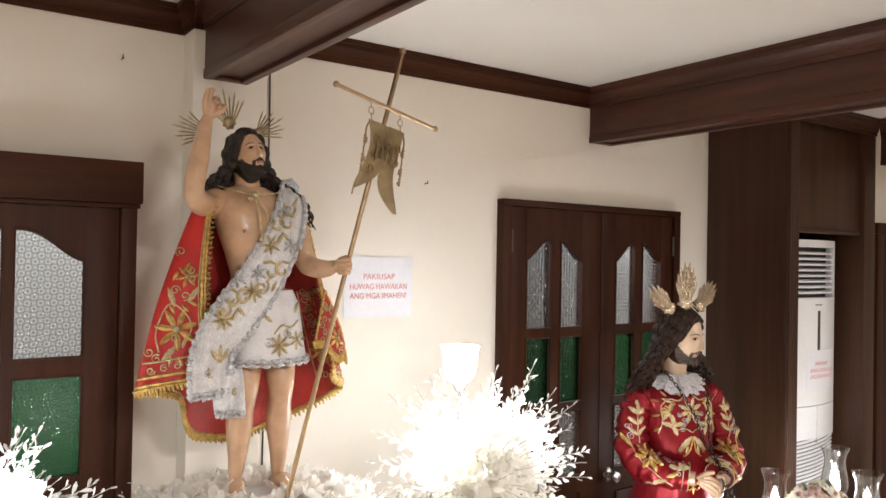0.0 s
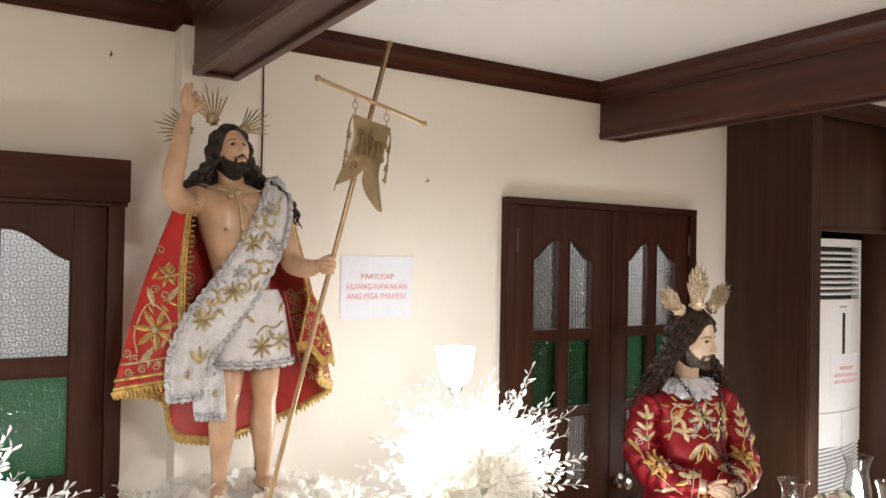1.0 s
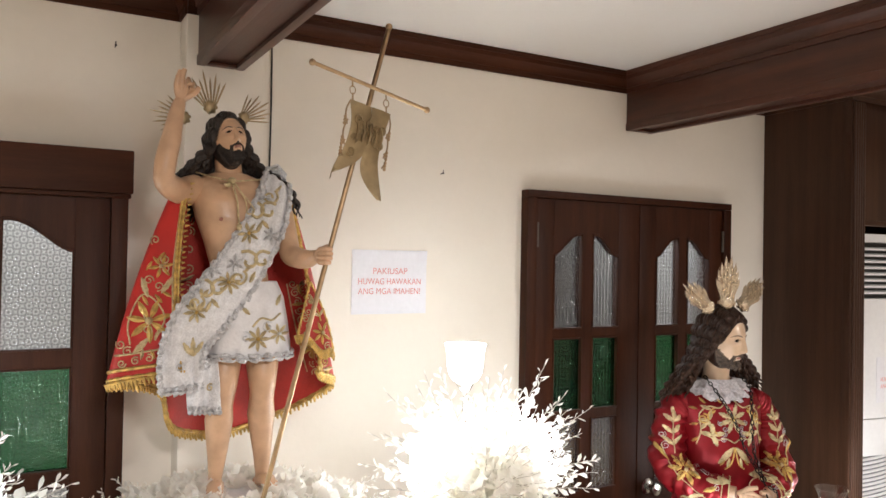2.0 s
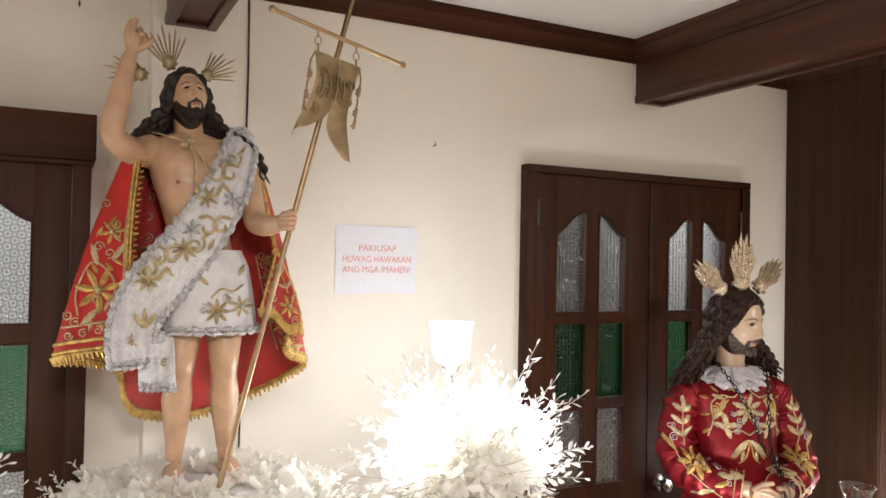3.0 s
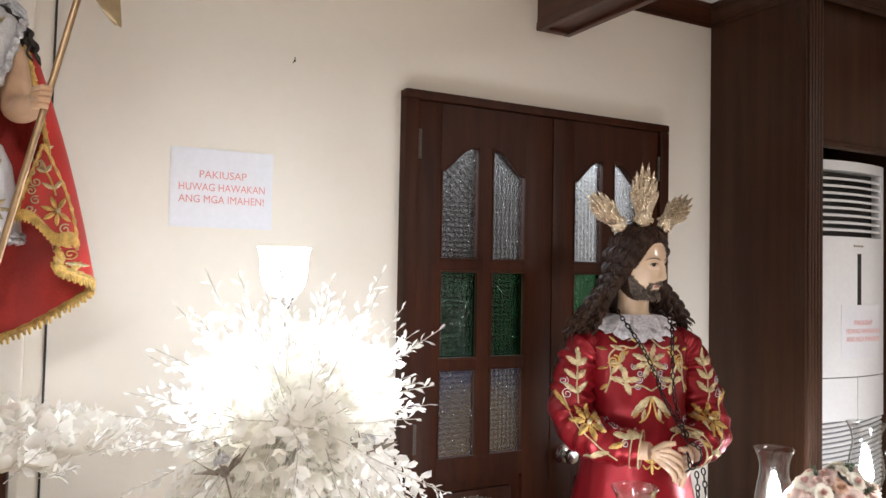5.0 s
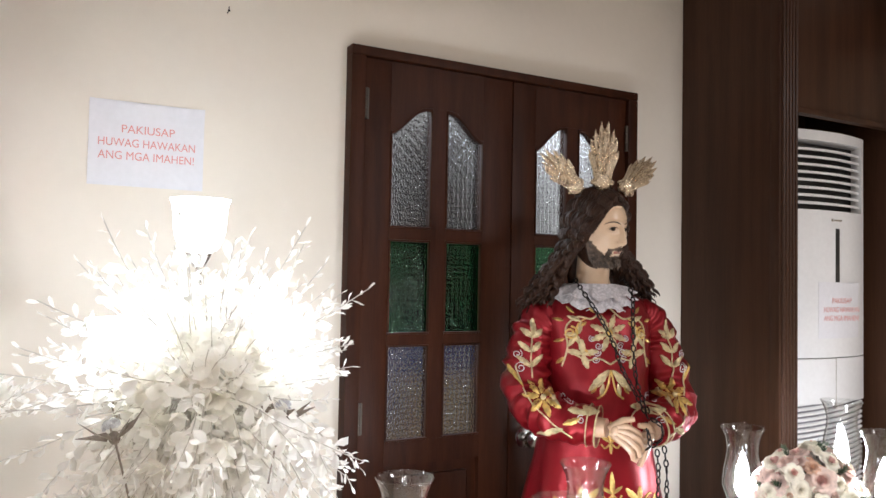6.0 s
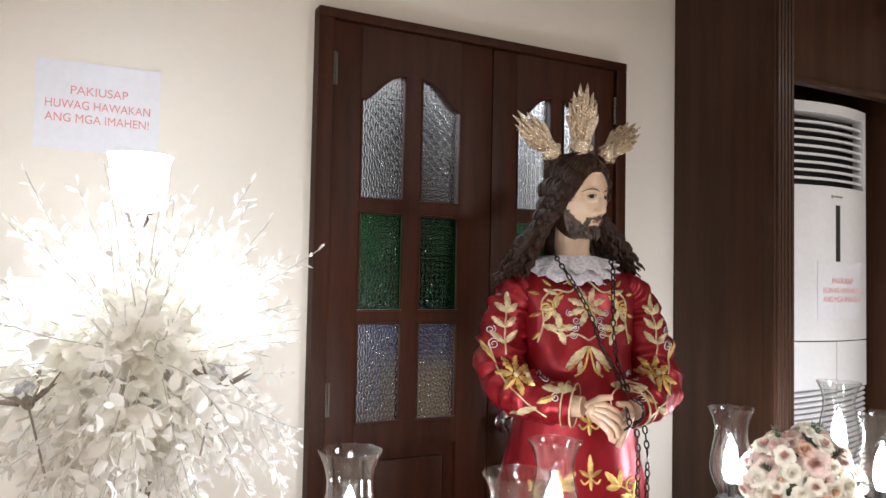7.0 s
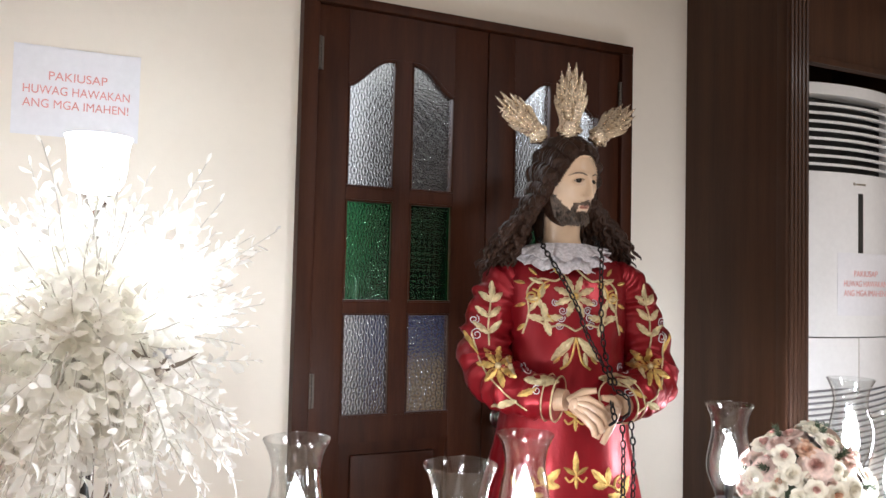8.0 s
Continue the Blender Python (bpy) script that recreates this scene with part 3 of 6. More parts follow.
def air_conditioner():
    t = thing("air_conditioner", (3.657, 1.955, 0), "tall white floor-standing air conditioner with a louvred top", "air conditioner")
    w = 0.207
    bulge = lambda x: -0.030 * (1 - (x / w) ** 2)
    n = 16
    def slab(name, z0, z1, off, xa=-w, xb=w, deep=0.18):
        bm = bmesh.new()
        a = []
        for k in range(n + 1):
            x = xa + (xb - xa) * k / n
            a.append((x, bulge(x) + off))
        lo = [bm.verts.new((x, y, z0)) for x, y in a] + [bm.verts.new((xb, deep, z0)), bm.verts.new((xa, deep, z0))]
        hi = [bm.verts.new((x, y, z1)) for x, y in a] + [bm.verts.new((xb, deep, z1)), bm.verts.new((xa, deep, z1))]
        m = len(lo)
        for k in range(m):
            bm.faces.new((lo[k], lo[(k + 1) % m], hi[(k + 1) % m], hi[k]))
        bm.faces.new(lo)
        bm.faces.new(hi)
        part(name, bm, M_GAPSHADE if name == "intake_panel" else M_PLASTIC, t, smooth=30)
    slab("base_panel", 0.0, 0.20, 0.0)
    slab("intake_panel", 0.20, 1.042, 0.014)
    slab("lower_panel", 1.042, 1.20, 0.0)
    slab("front_panel", 1.204, 1.728, 0.0)
    slab("top_cap", 1.976, 2.012, 0.0)
    slab("side_cheek", 1.728, 1.976, 0.0, -w, -w + 0.012)
    slab("side_cheek", 1.728, 1.976, 0.0, w - 0.022, w)
    # solid black block in place of the shade inside the outlet
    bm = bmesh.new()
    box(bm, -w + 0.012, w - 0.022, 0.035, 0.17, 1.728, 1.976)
    part("recess_shade_block", bm, M_BLACK, t)
    for k in range(8):
        z = 1.752 + k * 0.0275
        bm = bmesh.new()
        pts = [(-w + 0.012 + (2 * w - 0.034) * i / 14, bulge(-w + 0.012 + (2 * w - 0.034) * i / 14) + 0.010, 0) for i in range(15)]
        for (xa, ya, _), (xb, yb, _) in zip(pts, pts[1:]):
            v = [bm.verts.new(q) for q in ((xa, ya, -0.004), (xb, yb, -0.004), (xb, yb, 0.005), (xa, ya, 0.005), (xa, ya + 0.03, 0.003), (xb, yb + 0.03, 0.003), (xb, yb + 0.03, 0.011), (xa, ya + 0.03, 0.011))]
            for f in ((0, 1, 2, 3), (3, 2, 6, 7), (4, 5, 1, 0)):
                bm.faces.new([v[i] for i in f])
        s = part("louvre", bm, M_PLASTIC, t)
        s.location = (0, 0, z)
    for k in range(46):
        z = 0.225 + k * 0.0185
        bm = bmesh.new()
        pts = [Vector((-w + 0.008 + (2 * w - 0.016) * i / 10, bulge(-w + 0.008 + (2 * w - 0.016) * i / 10) + 0.008, z + 0.030 * (i / 10))) for i in range(11)]
        sweep(bm, pts, 0.0058, seg=5)
        part("grille_slat", bm, M_PLASTIC, t)
    bm = bmesh.new()
    box(bm, -0.003, 0.019, -0.032, -0.022, 1.455, 1.665, bevel=0.002)
    part("display_window", bm, M_BLACK, t, "narrow black display window")
    bm = bmesh.new()
    box(bm, -0.026, -0.016, -0.0305, -0.0285, 1.690, 1.699)
    box(bm, -0.013, 0.032, -0.0310, -0.0285, 1.691, 1.697)
    part("maker_mark", bm, M_STEEL, t, "small grey maker's mark")
    bm = bmesh.new()
    box(bm, -0.002, 0.000, -0.0315, -0.02, 1.02, 1.20)
    part("seam", bm, M_STEEL, t)
    return t


air_conditioner()


def notice(place, width, height, ink, label, size, shape=lambda x: 0.0):
    """A printed sheet with three lines."""
    t = thing("paper_notice", place, label, "notice", "paper notices")
    bm = bmesh.new()
    sheet(bm, lambda u, v: ((u - 0.5) * width, -0.002 + shape((u - 0.5) * width) - 0.006 * max(0, u - 0.85) / 0.15 * max(0, v - 0.8) / 0.2, (v - 0.5) * height), 14, 8, 0.0006)
    part("sheet", bm, M_PAPER, t, smooth=60)
    for text, line, w in size:
        cu = bpy.data.curves.new("lettering", "FONT")
        cu.body, cu.size, cu.align_x, cu.align_y, cu.extrude = text, 0.03, "CENTER", "CENTER", 0.0002
        tmp = bpy.data.objects.new("tmp", cu)
        scene.collection.objects.link(tmp)
        dg = bpy.context.evaluated_depsgraph_get()
        me = bpy.data.meshes.new_from_object(tmp.evaluated_get(dg))
        bpy.data.objects.remove(tmp)
        co = np.zeros(len(me.vertices) * 3)
        me.vertices.foreach_get("co", co)
        co = co.reshape(-1, 3)
        span = co[:, 0].max() - co[:, 0].min()
        tall = co[:, 1].max() - co[:, 1].min()
        me.materials.append(ink)
        ob = new("lettering", me)
        ob.parent = t
        ob.matrix_basis = pose(0, -0.0042 + shape(0), line, 90, 0, 0) @ Matrix.Diagonal((w / span, 0.0205 * height / 0.216 / tall, 1, 1))
    return t


LINES = (("PAKIUSAP", 0.036, 0.128), ("HUWAG HAWAKAN", 0.001, 0.234), ("ANG MGA IMAHEN!", -0.032, 0.232))
notice((1.3665, WY - 0.001, 1.785), 0.279, 0.216, M_INK, "white paper notice with red capitals taped to the wall", LINES)
notice((3.684, 1.9245, 1.372), 0.24, 0.20, M_PALEINK, "white paper notice with pale red capitals on the air conditioner",
       [(a, b * 0.92, c * 0.86) for a, b, c in LINES], lambda x: 0.030 * ((x + 0.027) / 0.207) ** 2)

# nails and the hanging cord
for x, z in ((1.558, 2.166), (0.489, 2.453)):
    bm = bmesh.new()
    sweep(bm, [(0, 0, 0), (0, -0.018, 0.002), (0, -0.020, 0.012)], 0.0015, seg=6)
    blob(bm, (0, -0.019, 0.002), (0.0034, 0.003, 0.0034), u=8, v=6)
    n_ = finish("nail", bm, M_IRON)
    n_.location = (x, WY, z)
    tagged(n_, "small bent dark nail in the wall", "nail", "nails in the wall")
bm = bmesh.new()
sweep(bm, [(0.002 * math.sin(k * 0.7), 0, -0.1 * k) for k in range(23)], 0.0028, seg=8)
c_ = finish("power_cord", bm, M_BLACK, smooth=60)
c_.location = (0.942, WY - 0.0045, 2.555)
tagged(c_, "thin black power cord hanging down the wall", "cord")


# ---- sculpting helpers ----
from mathutils.bvhtree import BVHTree


def ring_loft(bm, rings, mat=0, seg=36, fold=None, caps=True):
    """Level rings (cx, cy, z, rx, ry); fold(angle, z) scales the radius."""
    rows = []
    for cx, cy, z, rx, ry in rings:
        row = []
        for k in range(seg):
            a = 2 * math.pi * k / seg
            f = fold(a, z) if fold else 1
            row.append(bm.verts.new((cx + rx * f * math.cos(a), cy + ry * f * math.sin(a), z)))
        rows.append(row)
    for a, b in zip(rows, rows[1:]):
        for k in range(seg):
            bm.faces.new((a[k], a[(k + 1) % seg], b[(k + 1) % seg], b[k])).material_index = mat
    if caps:
        bm.faces.new(rows[0]).material_index = mat
        bm.faces.new(rows[-1]).material_index = mat


def dense(rings, n):
    return [tuple(v) for v in np.array([[ramp_at(range(len(rings)), [r[c] for r in rings], i / n) for c in range(5)] for i in range((len(rings) - 1) * n + 1)])]


def head(bm, c, size, yaw, pitch, skin, beard, eye, lip, hair, white, roll=0.0, full=0.0):
    """A carved head, size = height from crown to chin; looks towards -y before it is turned; full widens the beard."""
    turn = Matrix.Rotation(radians(yaw), 3, "Z") @ Matrix.Rotation(radians(-pitch), 3, "X") @ Matrix.Rotation(radians(roll), 3, "Y")
    c, h = Vector(c), size / 2
    nu, nv = 128, 116
    hill = lambda x, z, ax, az, sx, sz: math.exp(-((abs(x) - ax) / sx) ** 2 - ((z - az) / sz) ** 2)
    rows, fuzz, skin_at = [], [], []
    rb = random.Random(6)
    for j in range(1, nv):
        th = math.pi * j / nv
        z = math.cos(th)
        ring = math.sin(th) ** (0.62 if z < 0 else 1.0)
        row = []
        for i in range(nu):
            u = 2 * i / nu - 1
            ph = math.pi * (0.42 * u + 0.58 * u ** 3)
            dx, dy = ring * math.sin(ph), -ring * math.cos(ph)
            x, y = 0.605 * dx, 0.86 * dy
            if dy < 0:
                y = -0.84 * (-dy) ** 0.86
            if z < 0:
                x *= 1 - 0.36 * (-z) ** 1.3
                y *= 1 - (0.50 * -z if dy > 0 else 0.10 * z * z)
            w = min(1, max(0, (-y - 0.22) / 0.25))
            ax = abs(x)
            out = -0.085 * hill(x, z, 0.225, 0.02, 0.13, 0.085) + 0.035 * hill(x, z, 0.20, 0.17, 0.20, 0.06) + 0.040 * hill(x, z, 0.40, -0.16, 0.13, 0.13)
            out += -0.055 * hill(x, z, 0.40, -0.48, 0.14, 0.17) - 0.03 * hill(x, z, 0.55, 0.22, 0.10, 0.2) + 0.045 * hill(x, z, 0, -0.52, 0.20, 0.10)
            out += 0.032 * hill(x, z, 0.05, -0.535, 0.09, 0.028) + 0.040 * hill(x, z, 0, -0.625, 0.11, 0.032) - 0.030 * hill(x, z, 0, -0.578, 0.15, 0.014)
            out += -0.035 * hill(x, z, 0, -0.70, 0.13, 0.035) + 0.085 * hill(x, z, 0, -0.86, 0.17, 0.10) - 0.018 * hill(x, z, 0, -0.46, 0.022, 0.04)
            nz = ramp_at((-0.445, -0.415, -0.365, -0.30, -0.12, 0.02, 0.12, 0.22), (0, 0.10, 0.205, 0.205, 0.135, 0.085, 0.045, 0), z)
            nw = ramp_at((-0.44, -0.36, -0.22, 0.0, 0.15), (0.12, 0.115, 0.085, 0.068, 0.085), z)
            out += nz * max(0, 1 - (ax / nw) ** 2) ** 0.8 + 0.062 * hill(x, z, 0.115, -0.365, 0.045, 0.045)
            y -= out * w
            p = Vector((x, y, z))
            if y < -0.3:
                skin_at.append((x, z, y))
            rough = 0.035 * noise.noise(p * 11)
            zb = -0.715 + full * 0.05 + (0.40 + 0.08 * full) * min(1, max(0, (ax - 0.17) / 0.34)) ** 1.5
            hair_m = zb - z
            mz = -0.462 - 0.38 * ax + 0.2 * ax * ax
            hair_m = max(hair_m, (0.052 + 0.01 * full) * (1 - (ax / 0.27) ** 2) - abs(z - mz))
            if ax < 0.13:
                hair_m = max(hair_m, -0.665 - z)
            if -0.78 < z < -0.49:
                hair_m = max(hair_m, 0.05 - abs(ax - 0.215))
            isbeard = hair_m + rough > 0 and -y > 0.14
            hl = 0.57 - 0.75 * (ax / 0.56) ** 3
            ishair = not isbeard and (z > hl or -y < 0.20)
            d = Vector((dx, dy, z)).normalized()
            if ishair:
                p += d * 0.045
            if isbeard:
                if hair_m > 0.02 and rb.random() < 0.30 and z > -0.95:
                    fuzz.append((p.copy(), d.copy()))
                p += d * (0.012 + 0.008 * noise.noise(p * 30))
            islip = ax < 0.135 - 0.5 * abs(z + 0.585) and -0.64 < z < -0.535 and -y > 0.5
            row.append((bm.verts.new(c + turn @ (p * h)), 1 if isbeard and not islip else 2 if islip else 3 if ishair else 0))
        rows.append(row)
    top = bm.verts.new(c + turn @ Vector((0, 0, h)))
    bot = bm.verts.new(c + turn @ Vector((0, -0.1 * h, -h)))
    kinds = (skin, beard, lip, hair)
    for i in range(nu):
        k = (i + 1) % nu
        bm.faces.new((top, rows[0][i][0], rows[0][k][0])).material_index = hair
        bm.faces.new((bot, rows[-1][k][0], rows[-1][i][0])).material_index = beard
    for a, b in zip(rows, rows[1:]):
        for i in range(nu):
            k = (i + 1) % nu
            ks = [a[i][1], b[i][1], b[k][1], a[k][1]]
            bm.faces.new((a[i][0], b[i][0], b[k][0], a[k][0])).material_index = kinds[max(set(ks), key=ks.count)]
    face = np.array(skin_at)
    put = lambda x, y, z: c + turn @ (Vector((x, y, z)) * h)

    def on(x, z, proud):
        """A point of the face at (x, z), lifted towards the front."""
        return put(x, face[np.argmin((face[:, 0] - x) ** 2 + (face[:, 1] - z) ** 2), 2] - proud, z)

    for s in (-1, 1):
        blob(bm, on(s * 0.222, 0.012, -0.050), (0.112 * h, 0.078 * h, 0.066 * h), white, 14, 10, turn)
        blob(bm, on(s * 0.212, 0.012, 0.024), (0.080 * h, 0.036 * h, 0.058 * h), eye, 12, 8, turn)
        for lift, thick, mat in ((0.070, 0.016, skin), (0.052, 0.014, eye), (-0.060, 0.010, skin)):
            line = [(0.222 + 0.125 * q, 0.010 + lift * (1 - q * q) - 0.016 * q, q) for q in [k / 5 - 1 for k in range(11)]]
            sweep(bm, [on(s * x, z, 0.012 + 0.014 * (1 - q * q)) for x, z, q in line], [thick * 0.5 * h] + [thick * h] * 9 + [thick * 0.5 * h], mat, 6)
        sweep(bm, [on(s * x, z, 0.006) for x, z in ((0.075, 0.135), (0.12, 0.155), (0.18, 0.178), (0.25, 0.188), (0.32, 0.178), (0.38, 0.150), (0.43, 0.115))], [k * h for k in (0.008, 0.015, 0.019, 0.019, 0.016, 0.011, 0.005)], beard, 6, 0.6)
        blob(bm, put(s * 0.598, 0.02, -0.12), (0.045 * h, 0.10 * h, 0.16 * h), skin, 10, 8, turn)
    # short strokes that break the beard's edge
    for p, d in fuzz:
        q = p + d * 0.012 + Vector((rb.uniform(-0.02, 0.02), 0, rb.uniform(-0.01, 0.03)))
        e = q + Vector((-0.02 * d.x + rb.uniform(-0.02, 0.02), -0.006, -0.05 - rb.uniform(0, 0.03)))
        sweep(bm, [c + turn @ (v * h) for v in (q, (q + e) / 2 + d * 0.010, e)], [0.005 * h, 0.011 * h, 0.003 * h], beard, 4)
    # pointed beard of short locks
    rnd = random.Random(5)
    for k in range(int(30 + 40 * full)):
        x = rnd.uniform(-0.24, 0.24) * (1 + 0.4 * full)
        z0 = -0.78 - rnd.uniform(0, 0.16) + 0.35 * abs(x)
        y0 = -0.70 + 1.1 * x * x + rnd.uniform(-0.02, 0.10)
        ln = 0.8 + 0.3 * full
        pts = [Vector((x, y0, z0)), Vector((x * 0.92, y0 - 0.03, z0 - 0.09 * ln)), Vector((x * 0.72, y0, z0 - 0.19 * ln))]
        sweep(bm, [c + turn @ (p * h) for p in pts], [0.020 * h, 0.026 * h, 0.007 * h], beard, 5)
    return turn


def wig(bm, c, size, turn, mat, locks, seed, length, spread):
    """A parted wig of crimped locks that run from the parting over the head and hang behind the shoulders."""
    rnd = random.Random(seed)
    c, h = Vector(c), size / 2
    n, split, waves = 92, 0.40, 2 * math.pi * (0.10 + length) / 0.030
    blob(bm, c + Vector((0, 0.74 * h, -0.85 * h)), (0.62 * h, 0.30 * h, 1.10 * h), mat, 16, 12)
    for k in range(locks):
        side = -1 if k % 2 else 1
        f = ((k // 2) + rnd.random()) / (locks / 2)
        f = f ** 1.15
        e0 = radians(50 + 78 * f)
        az1 = radians(80 + 94 * f)
        el1 = radians(-14 + rnd.uniform(-6, 6))
        d0 = Vector((side * 0.03, -math.cos(e0), math.sin(e0))).normalized()
        d1 = Vector((side * math.sin(az1) * math.cos(el1), -math.cos(az1) * math.cos(el1), math.sin(el1))).normalized()
        lift = rnd.uniform(0.0, 0.12)
        drop = length * (0.82 + 0.55 * f) * rnd.uniform(0.85, 1.05)
        ends = Vector((side * spread * (0.30 + 0.70 * rnd.random()) * (1 - 0.55 * f), 0.035 + rnd.uniform(0.0, 0.05) * (1 - 0.5 * f), -drop))
        ang = d0.angle(d1)
        away = Vector((turn @ d1).xy.to_3d()).normalized()
        ph = rnd.uniform(-0.45, 0.45) + 1.2 * f
        pts, radii = [], []
        r = rnd.uniform(0.0062, 0.0105) * (size / 0.2) ** 0.7
        for i in range(n):
            t = i / (n - 1)
            if t < split:
                a = t / split
                d = (d0 * math.sin((1 - a) * ang) + d1 * math.sin(a * ang)) / math.sin(ang)
                g = lift * (0.35 + 0.65 * a)
                p = turn @ (Vector((d.x * (0.640 + g), d.y * (0.90 + g * 0.7), d.z * (1.035 + g * 0.6))) * h)
                last, o = p, turn @ d
            else:
                a = (t - split) / (1 - split)
                p = last + Vector((ends.x * a ** 1.25 + side * 0.10 * h * math.sin(math.pi * a), ends.y * a, ends.z * a))
                o = away
            amp = (0.0022 + 0.0030 * min(1, t * 1.8)) * (size / 0.2) ** 0.6
            pts.append(c + p + o * amp * math.sin(t * waves + ph) + Vector((0, amp * 0.5 * math.cos(t * waves + ph), 0)))
            radii.append(r * (0.7 if i < 2 else 1 if i < n - 22 else (n - i) / 23 + 0.08) * (1 + 0.24 * math.sin(t * waves + ph + 0.6)))
        sweep(bm, pts, radii, mat, 6)


def hand_shape(bm, wrist, knuckles, tips, thumb, r, mat):
    """Palm from the wrist to the knuckles' middle, four fingers, a thumb."""
    wrist = Vector(wrist)
    k = [Vector(q) for q in knuckles]
    mid = sum(k, Vector()) / len(k)
    for a, b in zip(k, tips):
        b = [Vector(q) for q in b]
        sweep(bm, [wrist.lerp(a, 0.25), wrist.lerp(a, 0.65), a] + b, [r * 1.3, r * 1.35, r * 1.12] + [r * (0.98 - 0.16 * i) for i in range(len(b))], mat, 8)
    sweep(bm, [wrist.lerp(mid, 0.15)] + [Vector(q) for q in thumb], [r * 1.5] + [r * 1.15] * (len(thumb) - 1) + [r * 0.8], mat, 8)
    blob(bm, wrist.lerp(mid, 0.5), (r * 2.0, r * 1.6, r * 2.2), mat, 10, 8)


class Needle:
    """Lays embroidery on a finished surface, cast along one direction; motifs live in a flat (a, b) plane."""

    def __init__(self, tree, bm, origin, right, up):
        self.tree, self.bm = tree, bm
        self.o, self.r, self.u = Vector(origin), Vector(right).normalized(), Vector(up).normalized()
        self.d = self.r.cross(self.u) * -1          # into the cloth
        self.d.normalize()

    def at(self, a, b, lift=0.0):
        p = self.o + self.r * a + self.u * b
        hit = self.tree.ray_cast(p - self.d * 0.6, self.d, 2.0)
        if hit[0] is None:
            return None
        n = hit[1] if hit[1].dot(self.d) < 0 else -hit[1]
        return hit[0] + n * lift

    def leaf(self, a, b, ang, length, width, mat, lift=0.0050, jag=0.10):
        width *= 0.84
        ca, sa = math.cos(ang), math.sin(ang)
        n = 9
        L, R, mid = [], [], []
        for i in range(n):
            t = i / (n - 1)
            w = width * math.sin(math.pi * min(1, t * 0.92 + 0.04)) ** 0.8 * (1 + (jag if i % 2 else -jag))
            for lst, off, li in ((L, w / 2, 0.0015), (mid, 0, lift), (R, -w / 2, 0.0015)):
                p = self.at(a + ca * t * length - sa * off, b + sa * t * length + ca * off, li)
                if p is None:
                    return
                lst.append(self.bm.verts.new(p))
        for i in range(n - 1):
            for p, q in ((L, mid), (mid, R)):
                self.bm.faces.new((p[i], p[i + 1], q[i + 1], q[i])).material_index = mat

    def flower(self, a, b, petals, length, width, mat, heart, turn=0.0, jag=0.0):
        for k in range(petals):
            g = turn + 2 * math.pi * k / petals
            self.leaf(a + math.cos(g) * length * 0.14, b + math.sin(g) * length * 0.14, g, length, width, mat, jag=jag)
        p = self.at(a, b, 0.005)
        if p:
            blob(self.bm, p, (length * 0.2, length * 0.2, length * 0.2), heart, 8, 6)

    def line(self, pts, r, mat, lift=0.002, steps=6):
        out = [self.at(p.x, p.y, lift) for p in smooth_path([(x, y, 0) for x, y in pts], steps)]
        run = []
        for p in out + [None]:
            if p is None or (run and (p - run[-1]).length > 0.03):
                if len(run) > 2:
                    sweep(self.bm, run, r, mat, 5)
                run = [] if p is None else [p]
            else:
                run.append(p)

    def scroll(self, a, b, r, turns, start, mat, thick=0.0022, hand=1):
        n = int(10 * turns)
        pts = []
        for i in range(n + 1):
            t = i / n
            q = start + hand * 2 * math.pi * turns * t
            pts.append((a + r * (1 - 0.78 * t) * math.cos(q), b + r * (1 - 0.78 * t) * math.sin(q)))
        self.line(pts, thick, mat, steps=2)

    def spray(self, a, b, ang, length, n, leaf, mat, vine, curl=0.0):
        """A stem with pairs of leaves."""
        pts = []
        for i in range(7):
            t = i / 6
            g = ang + curl * t
            pts.append((a + math.cos(g) * length * t, b + math.sin(g) * length * t))
        self.line(pts, 0.0022, vine, steps=2)
        for i in range(n):
            t = 0.25 + 0.7 * i / max(1, n - 1)
            g = ang + curl * t
            x, y = a + math.cos(g) * length * t, b + math.sin(g) * length * t
            for s in (-1, 1):
                self.leaf(x, y, g + s * 0.85, leaf * (1.05 - 0.3 * t), leaf * 0.42, mat)
        g = ang + curl
        self.leaf(a + math.cos(g) * length, b + math.sin(g) * length, g, leaf, leaf * 0.42, mat)


